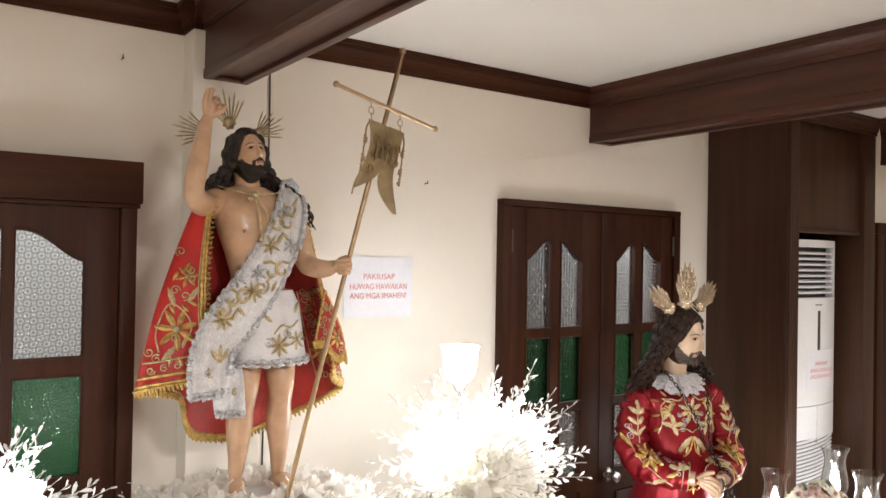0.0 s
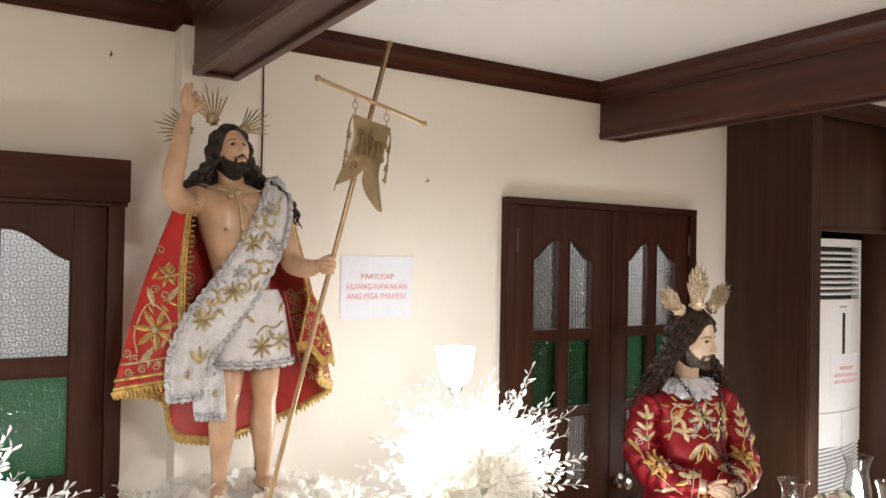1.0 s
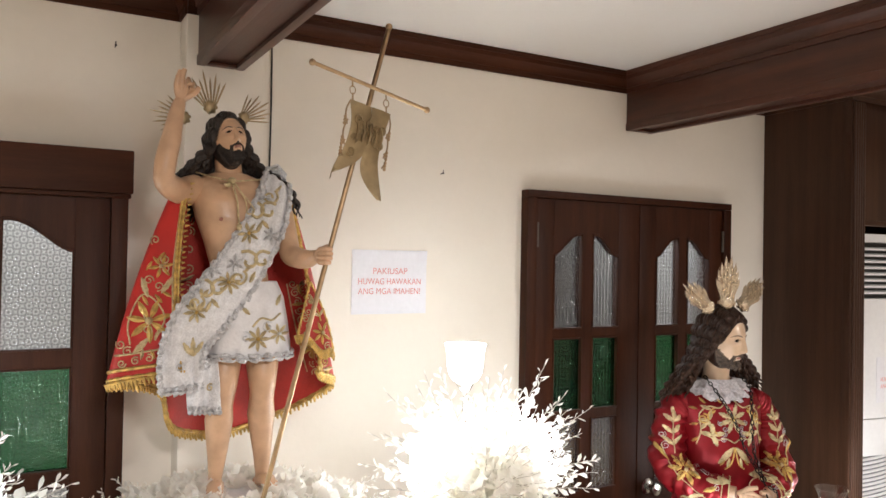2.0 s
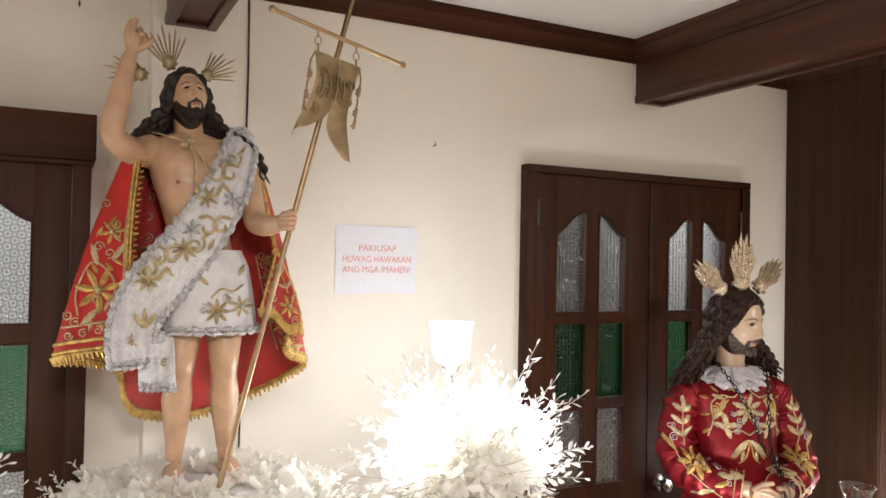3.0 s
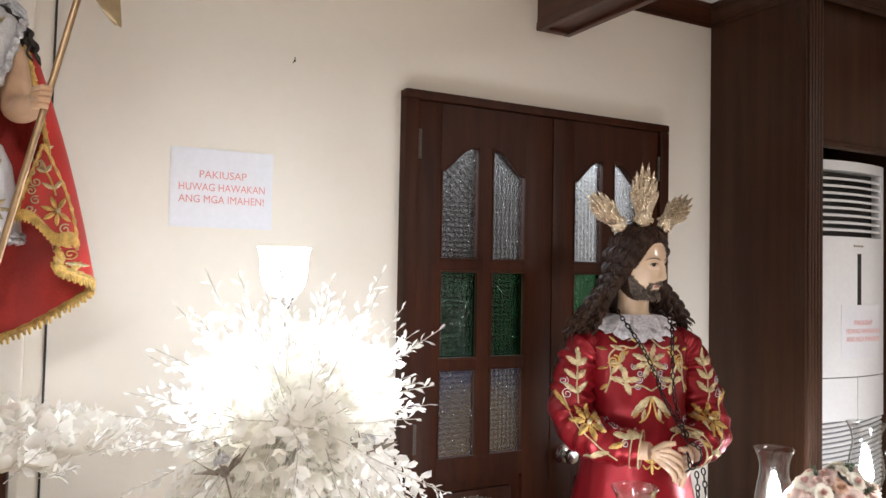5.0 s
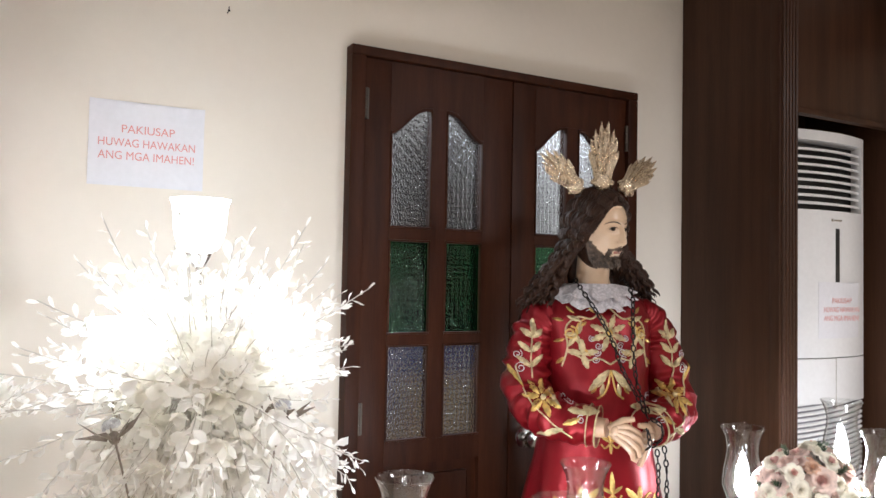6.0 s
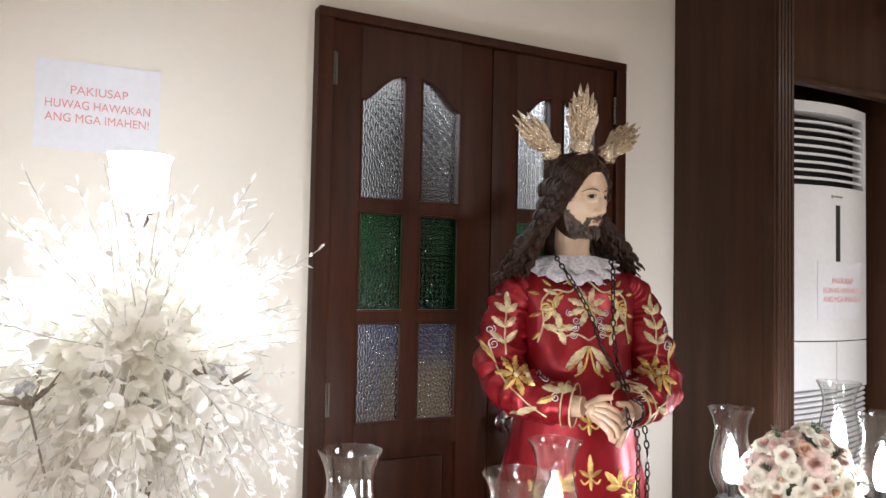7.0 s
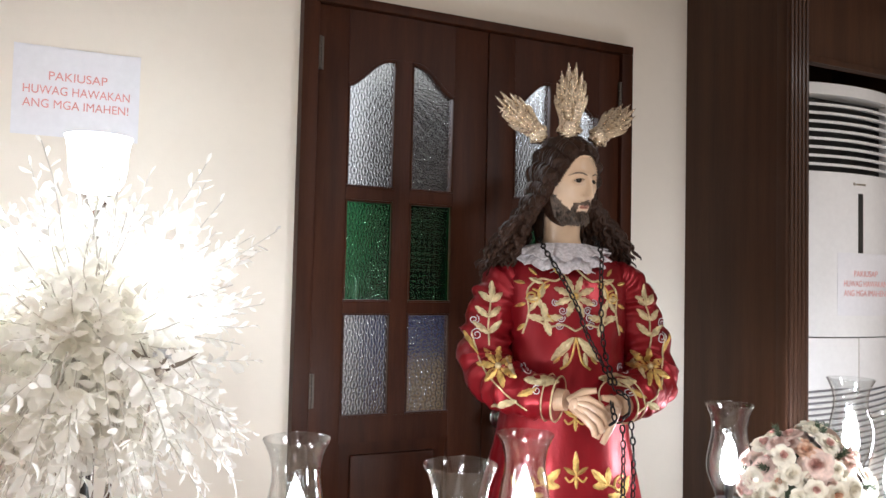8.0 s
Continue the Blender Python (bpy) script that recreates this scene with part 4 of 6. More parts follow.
def ray_fan(bm, base, axis, side, length, n, spread, mat, jag=True, thick=0.003, inner=0.22, slim=0.033, taper=0.22):
    """One cluster of a sunburst halo: flat pointed rays fanned round axis."""
    base, axis, side = Vector(base), Vector(axis).normalized(), Vector(side).normalized()
    nrm = axis.cross(side).normalized()
    for k in range(n):
        f = (k - (n - 1) / 2) / max(1, (n - 1) / 2)
        d = (axis * math.cos(f * spread) + side * math.sin(f * spread)).normalized()
        q = nrm.cross(d).normalized()
        ln = length * (1 - taper * abs(f) ** 1.2) * (1 if k % 2 == 0 or not jag else 0.86)
        w = length * slim
        v = []
        for t, ww in ((inner, 0.7), (0.45, 1.0), (0.85, 1.0), (1.0, 0.05)):
            for s, o in ((-1, 0), (0, thick), (1, 0), (0, -thick)):
                v.append(bm.verts.new(base + d * ln * t + q * w * ww * s + nrm * (o * (1 if ww > 0.1 else 0.2) + 0.002 * math.sin(k * 2.1))))
        for r in range(3):
            for s in range(4):
                bm.faces.new((v[r * 4 + s], v[r * 4 + (s + 1) % 4], v[r * 4 + 4 + (s + 1) % 4], v[r * 4 + 4 + s])).material_index = mat
    blob(bm, base + axis * length * 0.16, (length * 0.13, length * 0.06, length * 0.15), mat, 12, 8)
    for k in range(7):
        g = k * 0.9
        blob(bm, base + (axis * (0.16 + 0.12 * math.cos(g)) + side * 0.12 * math.sin(g)) * length - nrm * 0.004, (length * 0.045,) * 3, mat, 8, 6)


# ---- the standing statue with raised arm, cape and sash ----
def risen_statue():
    O = Vector((0.76, 1.87, 1.262))
    bm = bmesh.new()
    SK, HA, BE, EY, LI, WH, SI, RE, LN, GO, PG, BR, SA, EW = range(14)
    mats = [M_SKIN, M_HAIR, M_BEARD, M_EYE, M_LIP, M_WHITECLOTH, M_SILVER, M_REDCLOTH, M_LINING, M_GOLD, M_PALEGOLD, M_OLDBRASS, M_SASH, M_EYEWHITE]
    # torso, in world places
    torso = [(0.772, 1.875, 1.66, 0.082, 0.062), (0.768, 1.872, 1.72, 0.084, 0.064), (0.757, 1.868, 1.78, 0.073, 0.055), (0.749, 1.866, 1.84, 0.070, 0.053), (0.741, 1.868, 1.90, 0.079, 0.058),
             (0.735, 1.870, 1.955, 0.093, 0.064), (0.732, 1.874, 2.00, 0.101, 0.062), (0.730, 1.880, 2.035, 0.100, 0.053), (0.729, 1.884, 2.058, 0.080, 0.042), (0.728, 1.884, 2.072, 0.042, 0.036)]
    def flesh(a, z):
        f = 1.0
        front = max(0, -math.sin(a))
        x = math.cos(a)
        f -= 0.045 * math.exp(-((z - 1.925) / 0.012) ** 2) * front * min(1, abs(x) * 3)
        f += 0.022 * front * math.sin(z * 150) * math.exp(-((z - 1.84) / 0.05) ** 2) * (1 if abs(x) > 0.12 else 0.3)
        if 1.90 < z < 2.03:
            f += 0.05 * front * abs(math.cos(a * 1.0)) * math.sin((z - 1.90) / 0.13 * math.pi)
        f -= 0.035 * front ** 12
        return f
    ring_loft(bm, dense(torso, 5), SK, 40, flesh)
    sweep(bm, [(0.728, 1.888, 2.04), (0.722, 1.880, 2.085), (0.714, 1.868, 2.13)], [0.040, 0.033, 0.032], SK, 16)
    for s in (-1, 1):
        blob(bm, (0.735 + s * 0.044, 1.811, 1.952), (0.005, 0.003, 0.005), LI, 8, 6)
    # raised arm
    arm = smooth_path([(0.640, 1.880, 2.028), (0.600, 1.850, 2.018), (0.556, 1.785, 2.034), (0.553, 1.776, 2.075), (0.566, 1.784, 2.135), (0.578, 1.790, 2.200), (0.586, 1.793, 2.228)], 4)
    sweep(bm, arm, [ramp_at([0, 0.18, 0.42, 0.5, 0.62, 0.85, 1], [0.037, 0.032, 0.024, 0.025, 0.024, 0.017, 0.013], i / (len(arm) - 1)) for i in range(len(arm))], SK, 16)
    blob(bm, (0.640, 1.880, 2.024), (0.038, 0.038, 0.040), SK)
    hand_shape(bm, (0.586, 1.793, 2.225), [(0.576, 1.785, 2.262), (0.586, 1.783, 2.264), (0.596, 1.785, 2.262), (0.604, 1.790, 2.256)],
               [[(0.579, 1.782, 2.281), (0.584, 1.783, 2.296)], [(0.587, 1.779, 2.283), (0.592, 1.780, 2.299)], [(0.602, 1.780, 2.276), (0.603, 1.772, 2.264)], [(0.612, 1.786, 2.266), (0.610, 1.778, 2.252)]],
               [(0.606, 1.788, 2.240), (0.620, 1.788, 2.252), (0.627, 1.788, 2.262)], 0.0072, SK)
    # lowered arm that holds the staff
    arm = smooth_path([(0.822, 1.884, 2.030), (0.852, 1.870, 1.985), (0.868, 1.846, 1.905), (0.872, 1.815, 1.868), (0.890, 1.755, 1.858), (0.905, 1.712, 1.868)], 4)
    sweep(bm, arm, [ramp_at([0, 0.2, 0.5, 0.6, 0.8, 1], [0.038, 0.034, 0.027, 0.028, 0.024, 0.015], i / (len(arm) - 1)) for i in range(len(arm))], SK, 16)
    blob(bm, (0.822, 1.882, 2.026), (0.038, 0.038, 0.040), SK)
    hand_shape(bm, (0.904, 1.714, 1.868), [(0.902, 1.690, 1.882), (0.902, 1.686, 1.872), (0.901, 1.684, 1.862), (0.900, 1.684, 1.852)],
               [[(0.912, 1.674, 1.884), (0.927, 1.677, 1.884)], [(0.912, 1.670, 1.873), (0.927, 1.673, 1.873)], [(0.910, 1.668, 1.862), (0.925, 1.671, 1.862)], [(0.908, 1.669, 1.851), (0.922, 1.673, 1.851)]],
               [(0.912, 1.700, 1.884), (0.924, 1.690, 1.892)], 0.0066, SK)
    # legs and feet
    for hip, knee, foot, toe in (((0.725, 1.872, 1.70), (0.708, 1.832, 1.535), (0.708, 1.888, 1.300), (0.690, 1.805, 1.272)), ((0.812, 1.870, 1.70), (0.806, 1.826, 1.545), (0.824, 1.878, 1.305), (0.838, 1.800, 1.274))):
        h_, k_, f_ = Vector(hip), Vector(knee), Vector(foot)
        calf = k_.lerp(f_, 0.35) + Vector((0, 0.010, 0))
        path = smooth_path([h_, h_.lerp(k_, 0.5), k_, calf, k_.lerp(f_, 0.75), f_, f_ - Vector((0, 0.004, 0.028))], 4)
        sweep(bm, path, [ramp_at([0, 0.17, 0.33, 0.40, 0.5, 0.68, 0.84, 1], [0.050, 0.044, 0.034, 0.0295, 0.035, 0.0225, 0.0165, 0.019], i / (len(path) - 1)) for i in range(len(path))], SK, 18)
        blob(bm, k_ + Vector((0, -0.010, 0.004)), (0.022, 0.023, 0.028), SK)
        t_ = Vector(toe)
        sweep(bm, [f_ + Vector((0, 0.018, -0.028)), f_.lerp(t_, 0.4) + Vector((0, 0, 0.000)), t_ + Vector((0, 0.012, 0.002)), t_], [0.020, 0.023, 0.021, 0.012], SK, 12, 0.8)
        for i in range(5):
            q = t_ + Vector(((i - 2) * 0.0095, 0.004 * abs(i - 1), -0.001))
            sweep(bm, [q + Vector((0, 0.012, 0.002)), q + Vector((0, -0.012, -0.003))], [0.0062, 0.0052], SK, 6)
    # head, wig
    hc, hs = (0.714, 1.862, 2.147), 0.136
    turn = head(bm, hc, hs, 8, 24, SK, BE, EY, LI, HA, EW, -5, 0.45)
    wig(bm, hc, hs, turn, HA, 190, 3, 0.120, 0.100)
    for k in range(9):
        o = Vector((0.005 * (k % 3 - 1), 0.005 * (k // 3 - 1), 0))
        run = smooth_path([Vector(q) + o * (1 + 0.5 * i) for i, q in enumerate(((0.768, 1.890, 2.115), (0.806, 1.885, 2.090), (0.846, 1.880, 2.062), (0.878, 1.872, 2.022), (0.892, 1.866, 1.976 - 0.006 * (k % 4))))], 12)
        sweep(bm, [p + Vector((0.0035 * math.sin(i * 0.95 + 0.3 * k), 0.003 * math.cos(i * 0.95), 0)) for i, p in enumerate(run)], [0.0062 * (1 if i < 38 else (50 - i) / 12) * (1 + 0.25 * math.sin(i * 0.95 + 1)) for i in range(len(run))], HA, 6)
    # loin cloth
    cloth = [(0.762, 1.868, 1.80, 0.086, 0.064), (0.768, 1.868, 1.76, 0.098, 0.078), (0.770, 1.866, 1.70, 0.106, 0.086), (0.770, 1.864, 1.65, 0.112, 0.092), (0.770, 1.862, 1.615, 0.116, 0.095)]
    base = bmesh.new()
    ring_loft(base, dense(cloth, 5), 0, 48, lambda a, z: 1 + 0.028 * math.sin(a * 11 + z * 9) * (1.82 - z) / 0.2, caps=False)
    ring_loft(bm, dense(cloth, 5), WH, 48, lambda a, z: 1 + 0.028 * math.sin(a * 11 + z * 9) * (1.82 - z) / 0.2, caps=False)
    # sash from the shoulder to the hip, with its hanging end
    spine = smooth_path([(0.846, 1.945, 2.030), (0.850, 1.900, 2.064), (0.840, 1.838, 2.050), (0.802, 1.792, 1.948), (0.750, 1.786, 1.852), (0.690, 1.774, 1.770), (0.640, 1.778, 1.710), (0.610, 1.786, 1.655), (0.600, 1.790, 1.600), (0.604, 1.793, 1.545)], 5)
    widths = [0.028, 0.030, 0.038, 0.050, 0.056, 0.060, 0.058, 0.052, 0.050, 0.048]
    def sash(u, v):
        i = u * (len(spine) - 1)
        k = min(int(i), len(spine) - 2)
        p = spine[k].lerp(spine[k + 1], i - k)
        d = (spine[min(k + 2, len(spine) - 1)] - spine[max(k - 1, 0)]).normalized()
        w = ramp_at(range(10), widths, u * 9)
        side = Vector((d.z, 0, -d.x)).normalized()
        s = (v - 0.5) * 2
        ruck = 0.006 * math.sin(u * 34 + s * 2.0) * (0.3 + 0.7 * max(0, u - 0.45)) + 0.004 * math.sin(v * 19 + u * 9)
        return p + side * s * w + Vector((0.0, 0.020 * s * s * (1 if u < 0.6 else 0.4) - ruck, 0))
    sheet(bm, sash, 64, 16, 0.004, SA, SA)
    sheet(base, sash, 64, 16, 0.004)
    sheet(bm, lambda u, v: Vector((0.612 + 0.075 * v + 0.008 * u, 1.796 + 0.010 * math.sin(v * 9 + u * 3), 1.62 - 0.125 * u - 0.006 * v)), 16, 14, 0.004, SA, SA)
    sheet(base, lambda u, v: Vector((0.612 + 0.075 * v + 0.008 * u, 1.796 + 0.010 * math.sin(v * 9 + u * 3), 1.62 - 0.125 * u - 0.006 * v)), 16, 14, 0.004)
    # lace edges: ruffled bands
    def lace(line, r=0.008, waves=90):
        n = len(line)
        for lane in (0, 1):
            pts = [p + Vector((0.0, -0.005 - 0.003 * math.sin(i * 1.9 + lane), (lane - 0.5) * 0.010 + 0.002 * math.sin(i * 2.3))) for i, p in enumerate(line)]
            sweep(bm, pts, [r * (0.62 + 0.35 * math.sin(i * 1.7 + lane)) for i in range(n)], SI, 6)
    for v in (0.02, 0.98):
        lace([Vector(sash(i / 110, v)) for i in range(111)], 0.009)
    lace([Vector(sash(1, i / 24)) for i in range(25)], 0.009)
    lace([Vector((0.770 + 0.118 * math.cos(a), 1.862 + 0.097 * math.sin(a), 1.616)) for a in [2 * math.pi * i / 80 for i in range(81)]], 0.008)
    lace([Vector((0.620 + 0.075 * i / 24, 1.794, 1.496 - 0.006 * i / 24)) for i in range(25)], 0.008)
    # cape
    top = [(0.618, 1.835, 2.035), (0.598, 1.872, 2.045), (0.635, 1.935, 2.070), (0.730, 1.955, 2.085), (0.825, 1.938, 2.070), (0.882, 1.905, 2.045), (0.872, 1.868, 2.025)]
    hem = [(0.606, 1.800, 1.588), (0.450, 1.872, 1.560), (0.570, 1.950, 1.530), (0.640, 2.000, 1.405), (0.820, 2.015, 1.400), (1.015, 1.905, 1.515), (0.945, 1.808, 1.570)]
    tc, hcv = smooth_path(top, 8), smooth_path(hem, 8)
    def cape(u, v):
        i = u * (len(tc) - 1)
        k = min(int(i), len(tc) - 2)
        a, b = tc[k].lerp(tc[k + 1], i - k), hcv[k].lerp(hcv[k + 1], i - k)
        p = a.lerp(b, v)
        bulge = 0.020 * math.sin(v * math.pi)
        p += Vector(((-1 if u < 0.35 else 1 if u > 0.7 else 0) * bulge * 0.6, bulge * 0.5, 0))
        rip = 0.010 * v * math.sin(u * 38) * (0.3 if u < 0.28 else 1.0)
        return p + Vector((rip * 0.5, rip, 0))
    sheet(bm, cape, 84, 40, 0.006, LN, RE)
    cb = bmesh.new()
    sheet(cb, cape, 84, 40, 0.006)
    # gold fringe along the cape's edges
    edge = [Vector(cape(0.0, i / 70)) for i in range(71)] + [Vector(cape(i / 130, 1.0)) for i in range(1, 131)] + [Vector(cape(1.0, 1 - i / 70)) for i in range(1, 71)]
    for lane, off in ((0, 0.0), (1, 0.007)):
        pts = [p + Vector((-0.004 if i < 71 else 0.004 if i > 201 else 0, -0.006, 0.004 - off if 70 < i < 202 else 0)) + (Vector((-off, 0, 0)) if i <= 70 else Vector((off * 0.4, 0, 0)) if i > 201 else Vector()) for i, p in enumerate(edge)]
        sweep(bm, pts, [0.0038 * (1 + 0.35 * math.sin(i * 2.2 + lane)) for i in range(len(pts))], GO, 6)
    rnd = random.Random(8)
    for i in range(0, len(edge)):
        p = edge[i]
        if 70 < i < 202:
            q = p + Vector((0, -0.004, -0.010))
            sweep(bm, [q + Vector((-0.004, 0, 0.006)), q + Vector((0, 0, -0.007 - 0.004 * (i % 2)))], [0.0062, 0.0025], GO, 5)
        elif i % 2 == 0:
            sweep(bm, [p + Vector((0.002, -0.006, 0)), p + Vector((0.009 + 0.003 * (i % 4 == 0), -0.008, 0.002))], [0.0042, 0.0014], GO, 5)
    # broad gold band above the hem of the front flap
    for v in (0.952,):
        sweep(bm, [Vector(cape(u, v)) + Vector((-0.004, -0.006, 0)) for u in [0.004 + 0.27 * i / 40 for i in range(41)]], 0.0046, GO, 6)
    tip, low, far = Vector((0.918, 1.806, 1.800)), Vector((0.874, 1.772, 1.655)), Vector((0.985, 1.800, 1.600))
    def flap(u, v):
        p = tip.lerp(low.lerp(far, u), v) + Vector((0.010 * math.sin(math.pi * u) * v, -0.012 * math.sin(math.pi * u) * v, 0.010 * math.sin(u * 9) * v * v))
        return p + Vector((0.012 * u * math.sin(math.pi * v), 0, 0))
    sheet(bm, flap, 20, 24, 0.004, RE, RE)
    fb = bmesh.new()
    sheet(fb, flap, 20, 24, 0.004)
    fb.normal_update()
    nf = Needle(BVHTree.FromBMesh(fb), bm, (0.93, 1.75, 1.68), (1, 0, 0), (0, 0, 1))
    for k in range(6):
        nf.scroll(-0.030 + 0.008 * (k % 2), -0.010 + 0.018 * k, 0.009, 1.3, k, PG, 0.0015, 1 if k % 2 else -1)
    nf.flower(0.016, -0.010, 7, 0.026, 0.011, GO, PG, 0.2)
    nf.spray(0.012, 0.020, 1.75, 0.050, 2, 0.024, PG, GO, 0.2)
    nf.scroll(0.030, -0.045, 0.011, 1.3, 1, PG, 0.0015, 1)
    nf.leaf(-0.008, -0.022, -2.4, 0.026, 0.011, PG)
    fb.free()
    for u in (0.0, 1.0):
        sweep(bm, [flap(u, i / 24) + Vector((0, -0.003, 0)) for i in range(25)], [0.0036 * (1 + 0.35 * math.sin(i * 2.2)) for i in range(25)], GO, 6)
    for i in range(41):
        q = flap(i / 40, 1.0)
        sweep(bm, [q + Vector((-0.003, -0.004, 0.012)), q + Vector((0, -0.005, -0.008 - 0.004 * (i % 2)))], [0.0055, 0.002], GO, 5)
    # embroidery on the cape's front flap
    cb.normal_update()
    tree = BVHTree.FromBMesh(cb)
    view = Vector((0.28, 0.96, 0)).normalized()
    nd = Needle(tree, bm, (0.56, 1.80, 1.60), Vector((view.y, -view.x, 0)), (0, 0, 1))
    nd.flower(-0.035, 0.105, 7, 0.046, 0.018, GO, PG, 0.3)
    nd.leaf(-0.035, 0.065, -2.3, 0.05, 0.018, PG)
    nd.leaf(-0.005, 0.060, -0.5, 0.05, 0.018, PG)
    nd.leaf(-0.04, 0.16, 1.9, 0.05, 0.016, PG)
    nd.leaf(-0.01, 0.17, 1.0, 0.05, 0.016, PG)
    nd.line([(-0.11, 0.022), (-0.06, 0.030), (0.0, 0.040), (0.055, 0.052)], 0.0026, PG)
    nd.line([(0.022, 0.05), (0.018, 0.14), (0.016, 0.22), (0.022, 0.30), (0.030, 0.38)], 0.0026, PG)
    nd.line([(-0.075, 0.05), (-0.082, 0.10), (-0.055, 0.165), (-0.020, 0.150), (0.000, 0.110), (-0.02, 0.06)], 0.0022, PG)
    for k in range(6):
        nd.scroll(0.036, 0.085 + k * 0.048, 0.014, 1.4, 0.5 + k, PG, 0.0018, 1 if k % 2 else -1)
    for k in range(5):
        nd.scroll(-0.092 + k * 0.030, 0.006 + k * 0.006, 0.010, 1.3, k, PG, 0.0018, 1 if k % 2 else -1)
    fill = random.Random(12)
    for k in range(26):
        a, b = fill.uniform(-0.10, 0.04), fill.uniform(0.03, 0.36)
        if a > 0.045 - 0.02 * b or a < -0.115 + 0.28 * b:
            continue
        if k % 2:
            nd.scroll(a, b, 0.012, 1.3, k, PG, 0.0017, 1 if k % 4 == 1 else -1)
        else:
            nd.leaf(a, b, fill.uniform(0, 6.28), 0.026, 0.010, PG if k % 4 else GO)
    nd.flower(-0.012, 0.235, 6, 0.026, 0.011, GO, PG, 0.2)
    nr = Needle(tree, bm, (0.965, 1.84, 1.60), Vector((view.y, -view.x, 0)), (0, 0, 1))
    for k in range(11):
        b = 0.19 - 0.024 * k
        mid = -0.062 + 0.0068 * k
        nr.scroll(mid - 0.012, b, 0.012, 1.3, k, PG, 0.0016, 1 if k % 2 else -1)
        nr.scroll(mid + 0.016, b - 0.010, 0.011, 1.3, k + 2, GO, 0.0016, -1 if k % 2 else 1)
        nr.leaf(mid + 0.004, b - 0.004, 0.7 + 1.3 * k, 0.030, 0.013, GO if k % 3 else PG)
    nr.line([(-0.090, 0.19), (-0.070, 0.10), (-0.050, 0.02), (-0.030, -0.05)], 0.0020, PG)
    nr.flower(-0.020, 0.02, 7, 0.030, 0.012, GO, PG, 0.3)
    cb.free()
    # embroidery on sash and loin cloth
    base.normal_update()
    tree = BVHTree.FromBMesh(base)
    nd = Needle(tree, bm, (0.72, 1.75, 1.75), Vector((view.y, -view.x, 0)), (0, 0, 1))
    for a, b in ((0.052, 0.222), (0.038, 0.100), (-0.060, 0.030)):
        nd.scroll(a - 0.016, b, 0.027, 0.9, 2.2, PG, 0.0042, -1)
        nd.scroll(a + 0.016, b + 0.004, 0.024, 0.9, 0.9, PG, 0.0042, 1)
        nd.leaf(a, b - 0.025, -2.0, 0.030, 0.012, PG)
        nd.leaf(a, b - 0.02, -0.9, 0.026, 0.012, PG)
    for a, b in ((0.020, 0.170), (-0.022, 0.048), (-0.095, -0.020)):
        nd.flower(a, b, 8, 0.024, 0.010, PG, GO, 0.2)
    for a, b in ((0.070, 0.262), (0.000, 0.060), (-0.095, 0.000)):
        nd.scroll(a, b, 0.020, 1.2, 1.0, PG, 0.0034, -1)
        nd.leaf(a + 0.012, b + 0.012, 0.9, 0.026, 0.011, PG)
    for a, b in ((0.075, 0.165), (-0.010, 0.095), (-0.06, 0.08), (0.06, 0.26), (-0.120, 0.03)):
        nd.flower(a, b, 6, 0.020, 0.009, SI, SI, 0.5)
    nd.flower(0.048, -0.090, 8, 0.026, 0.011, PG, GO)
    nd.flower(0.098, -0.080, 7, 0.022, 0.010, PG, SI)
    nd.line([(0.035, -0.060), (0.055, -0.040), (0.080, -0.045), (0.100, -0.030)], 0.0028, PG)
    nd.scroll(0.072, -0.062, 0.014, 1.2, 1, SI, 0.0022, 1)
    nd.scroll(0.020, -0.085, 0.013, 1.2, 2, SI, 0.0022, -1)
    nd.leaf(0.09, -0.01, 1.2, 0.028, 0.013, PG)
    nd.leaf(0.028, -0.03, 2.4, 0.026, 0.012, PG)
    nd.leaf(0.075, -0.075, 1.9, 0.026, 0.010, PG)
    for s in (-1, 1):
        nd.leaf(-0.100, -0.125, math.pi / 2 + s * 0.6, 0.040, 0.015, PG)
        nd.scroll(-0.100 + s * 0.030, -0.150, 0.012, 1.2, 1, SI, 0.0022, s)
        nd.scroll(-0.085 + s * 0.024, -0.205, 0.010, 1.2, 1, PG, 0.0020, s)
    nd.leaf(-0.100, -0.125, math.pi / 2, 0.045, 0.012, PG)
    base.free()
    # neck cord with bow
    loop = smooth_path([(0.640, 1.868, 2.068), (0.680, 1.812, 2.052), (0.712, 1.802, 2.046), (0.750, 1.806, 2.050), (0.815, 1.850, 2.062)], 6)
    sweep(bm, loop, 0.0018, PG, 6)
    sweep(bm, smooth_path([(0.712, 1.799, 2.046), (0.724, 1.792, 2.00), (0.727, 1.790, 1.965), (0.730, 1.790, 1.940)], 5), 0.0022, PG, 6)
    sweep(bm, smooth_path([(0.712, 1.798, 2.046), (0.752, 1.795, 2.000), (0.768, 1.796, 1.975), (0.750, 1.793, 1.968), (0.745, 1.794, 2.000), (0.720, 1.797, 2.040)], 5), 0.0016, PG, 6)
    blob(bm, (0.712, 1.797, 2.047), (0.011, 0.008, 0.008), PG)
    blob(bm, (0.702, 1.797, 2.036), (0.009, 0.006, 0.006), PG)
    blob(bm, (0.730, 1.789, 1.934), (0.007, 0.006, 0.009), PG)
    # halo of three fans
    hb = Vector((0.705, 1.900, 2.19))
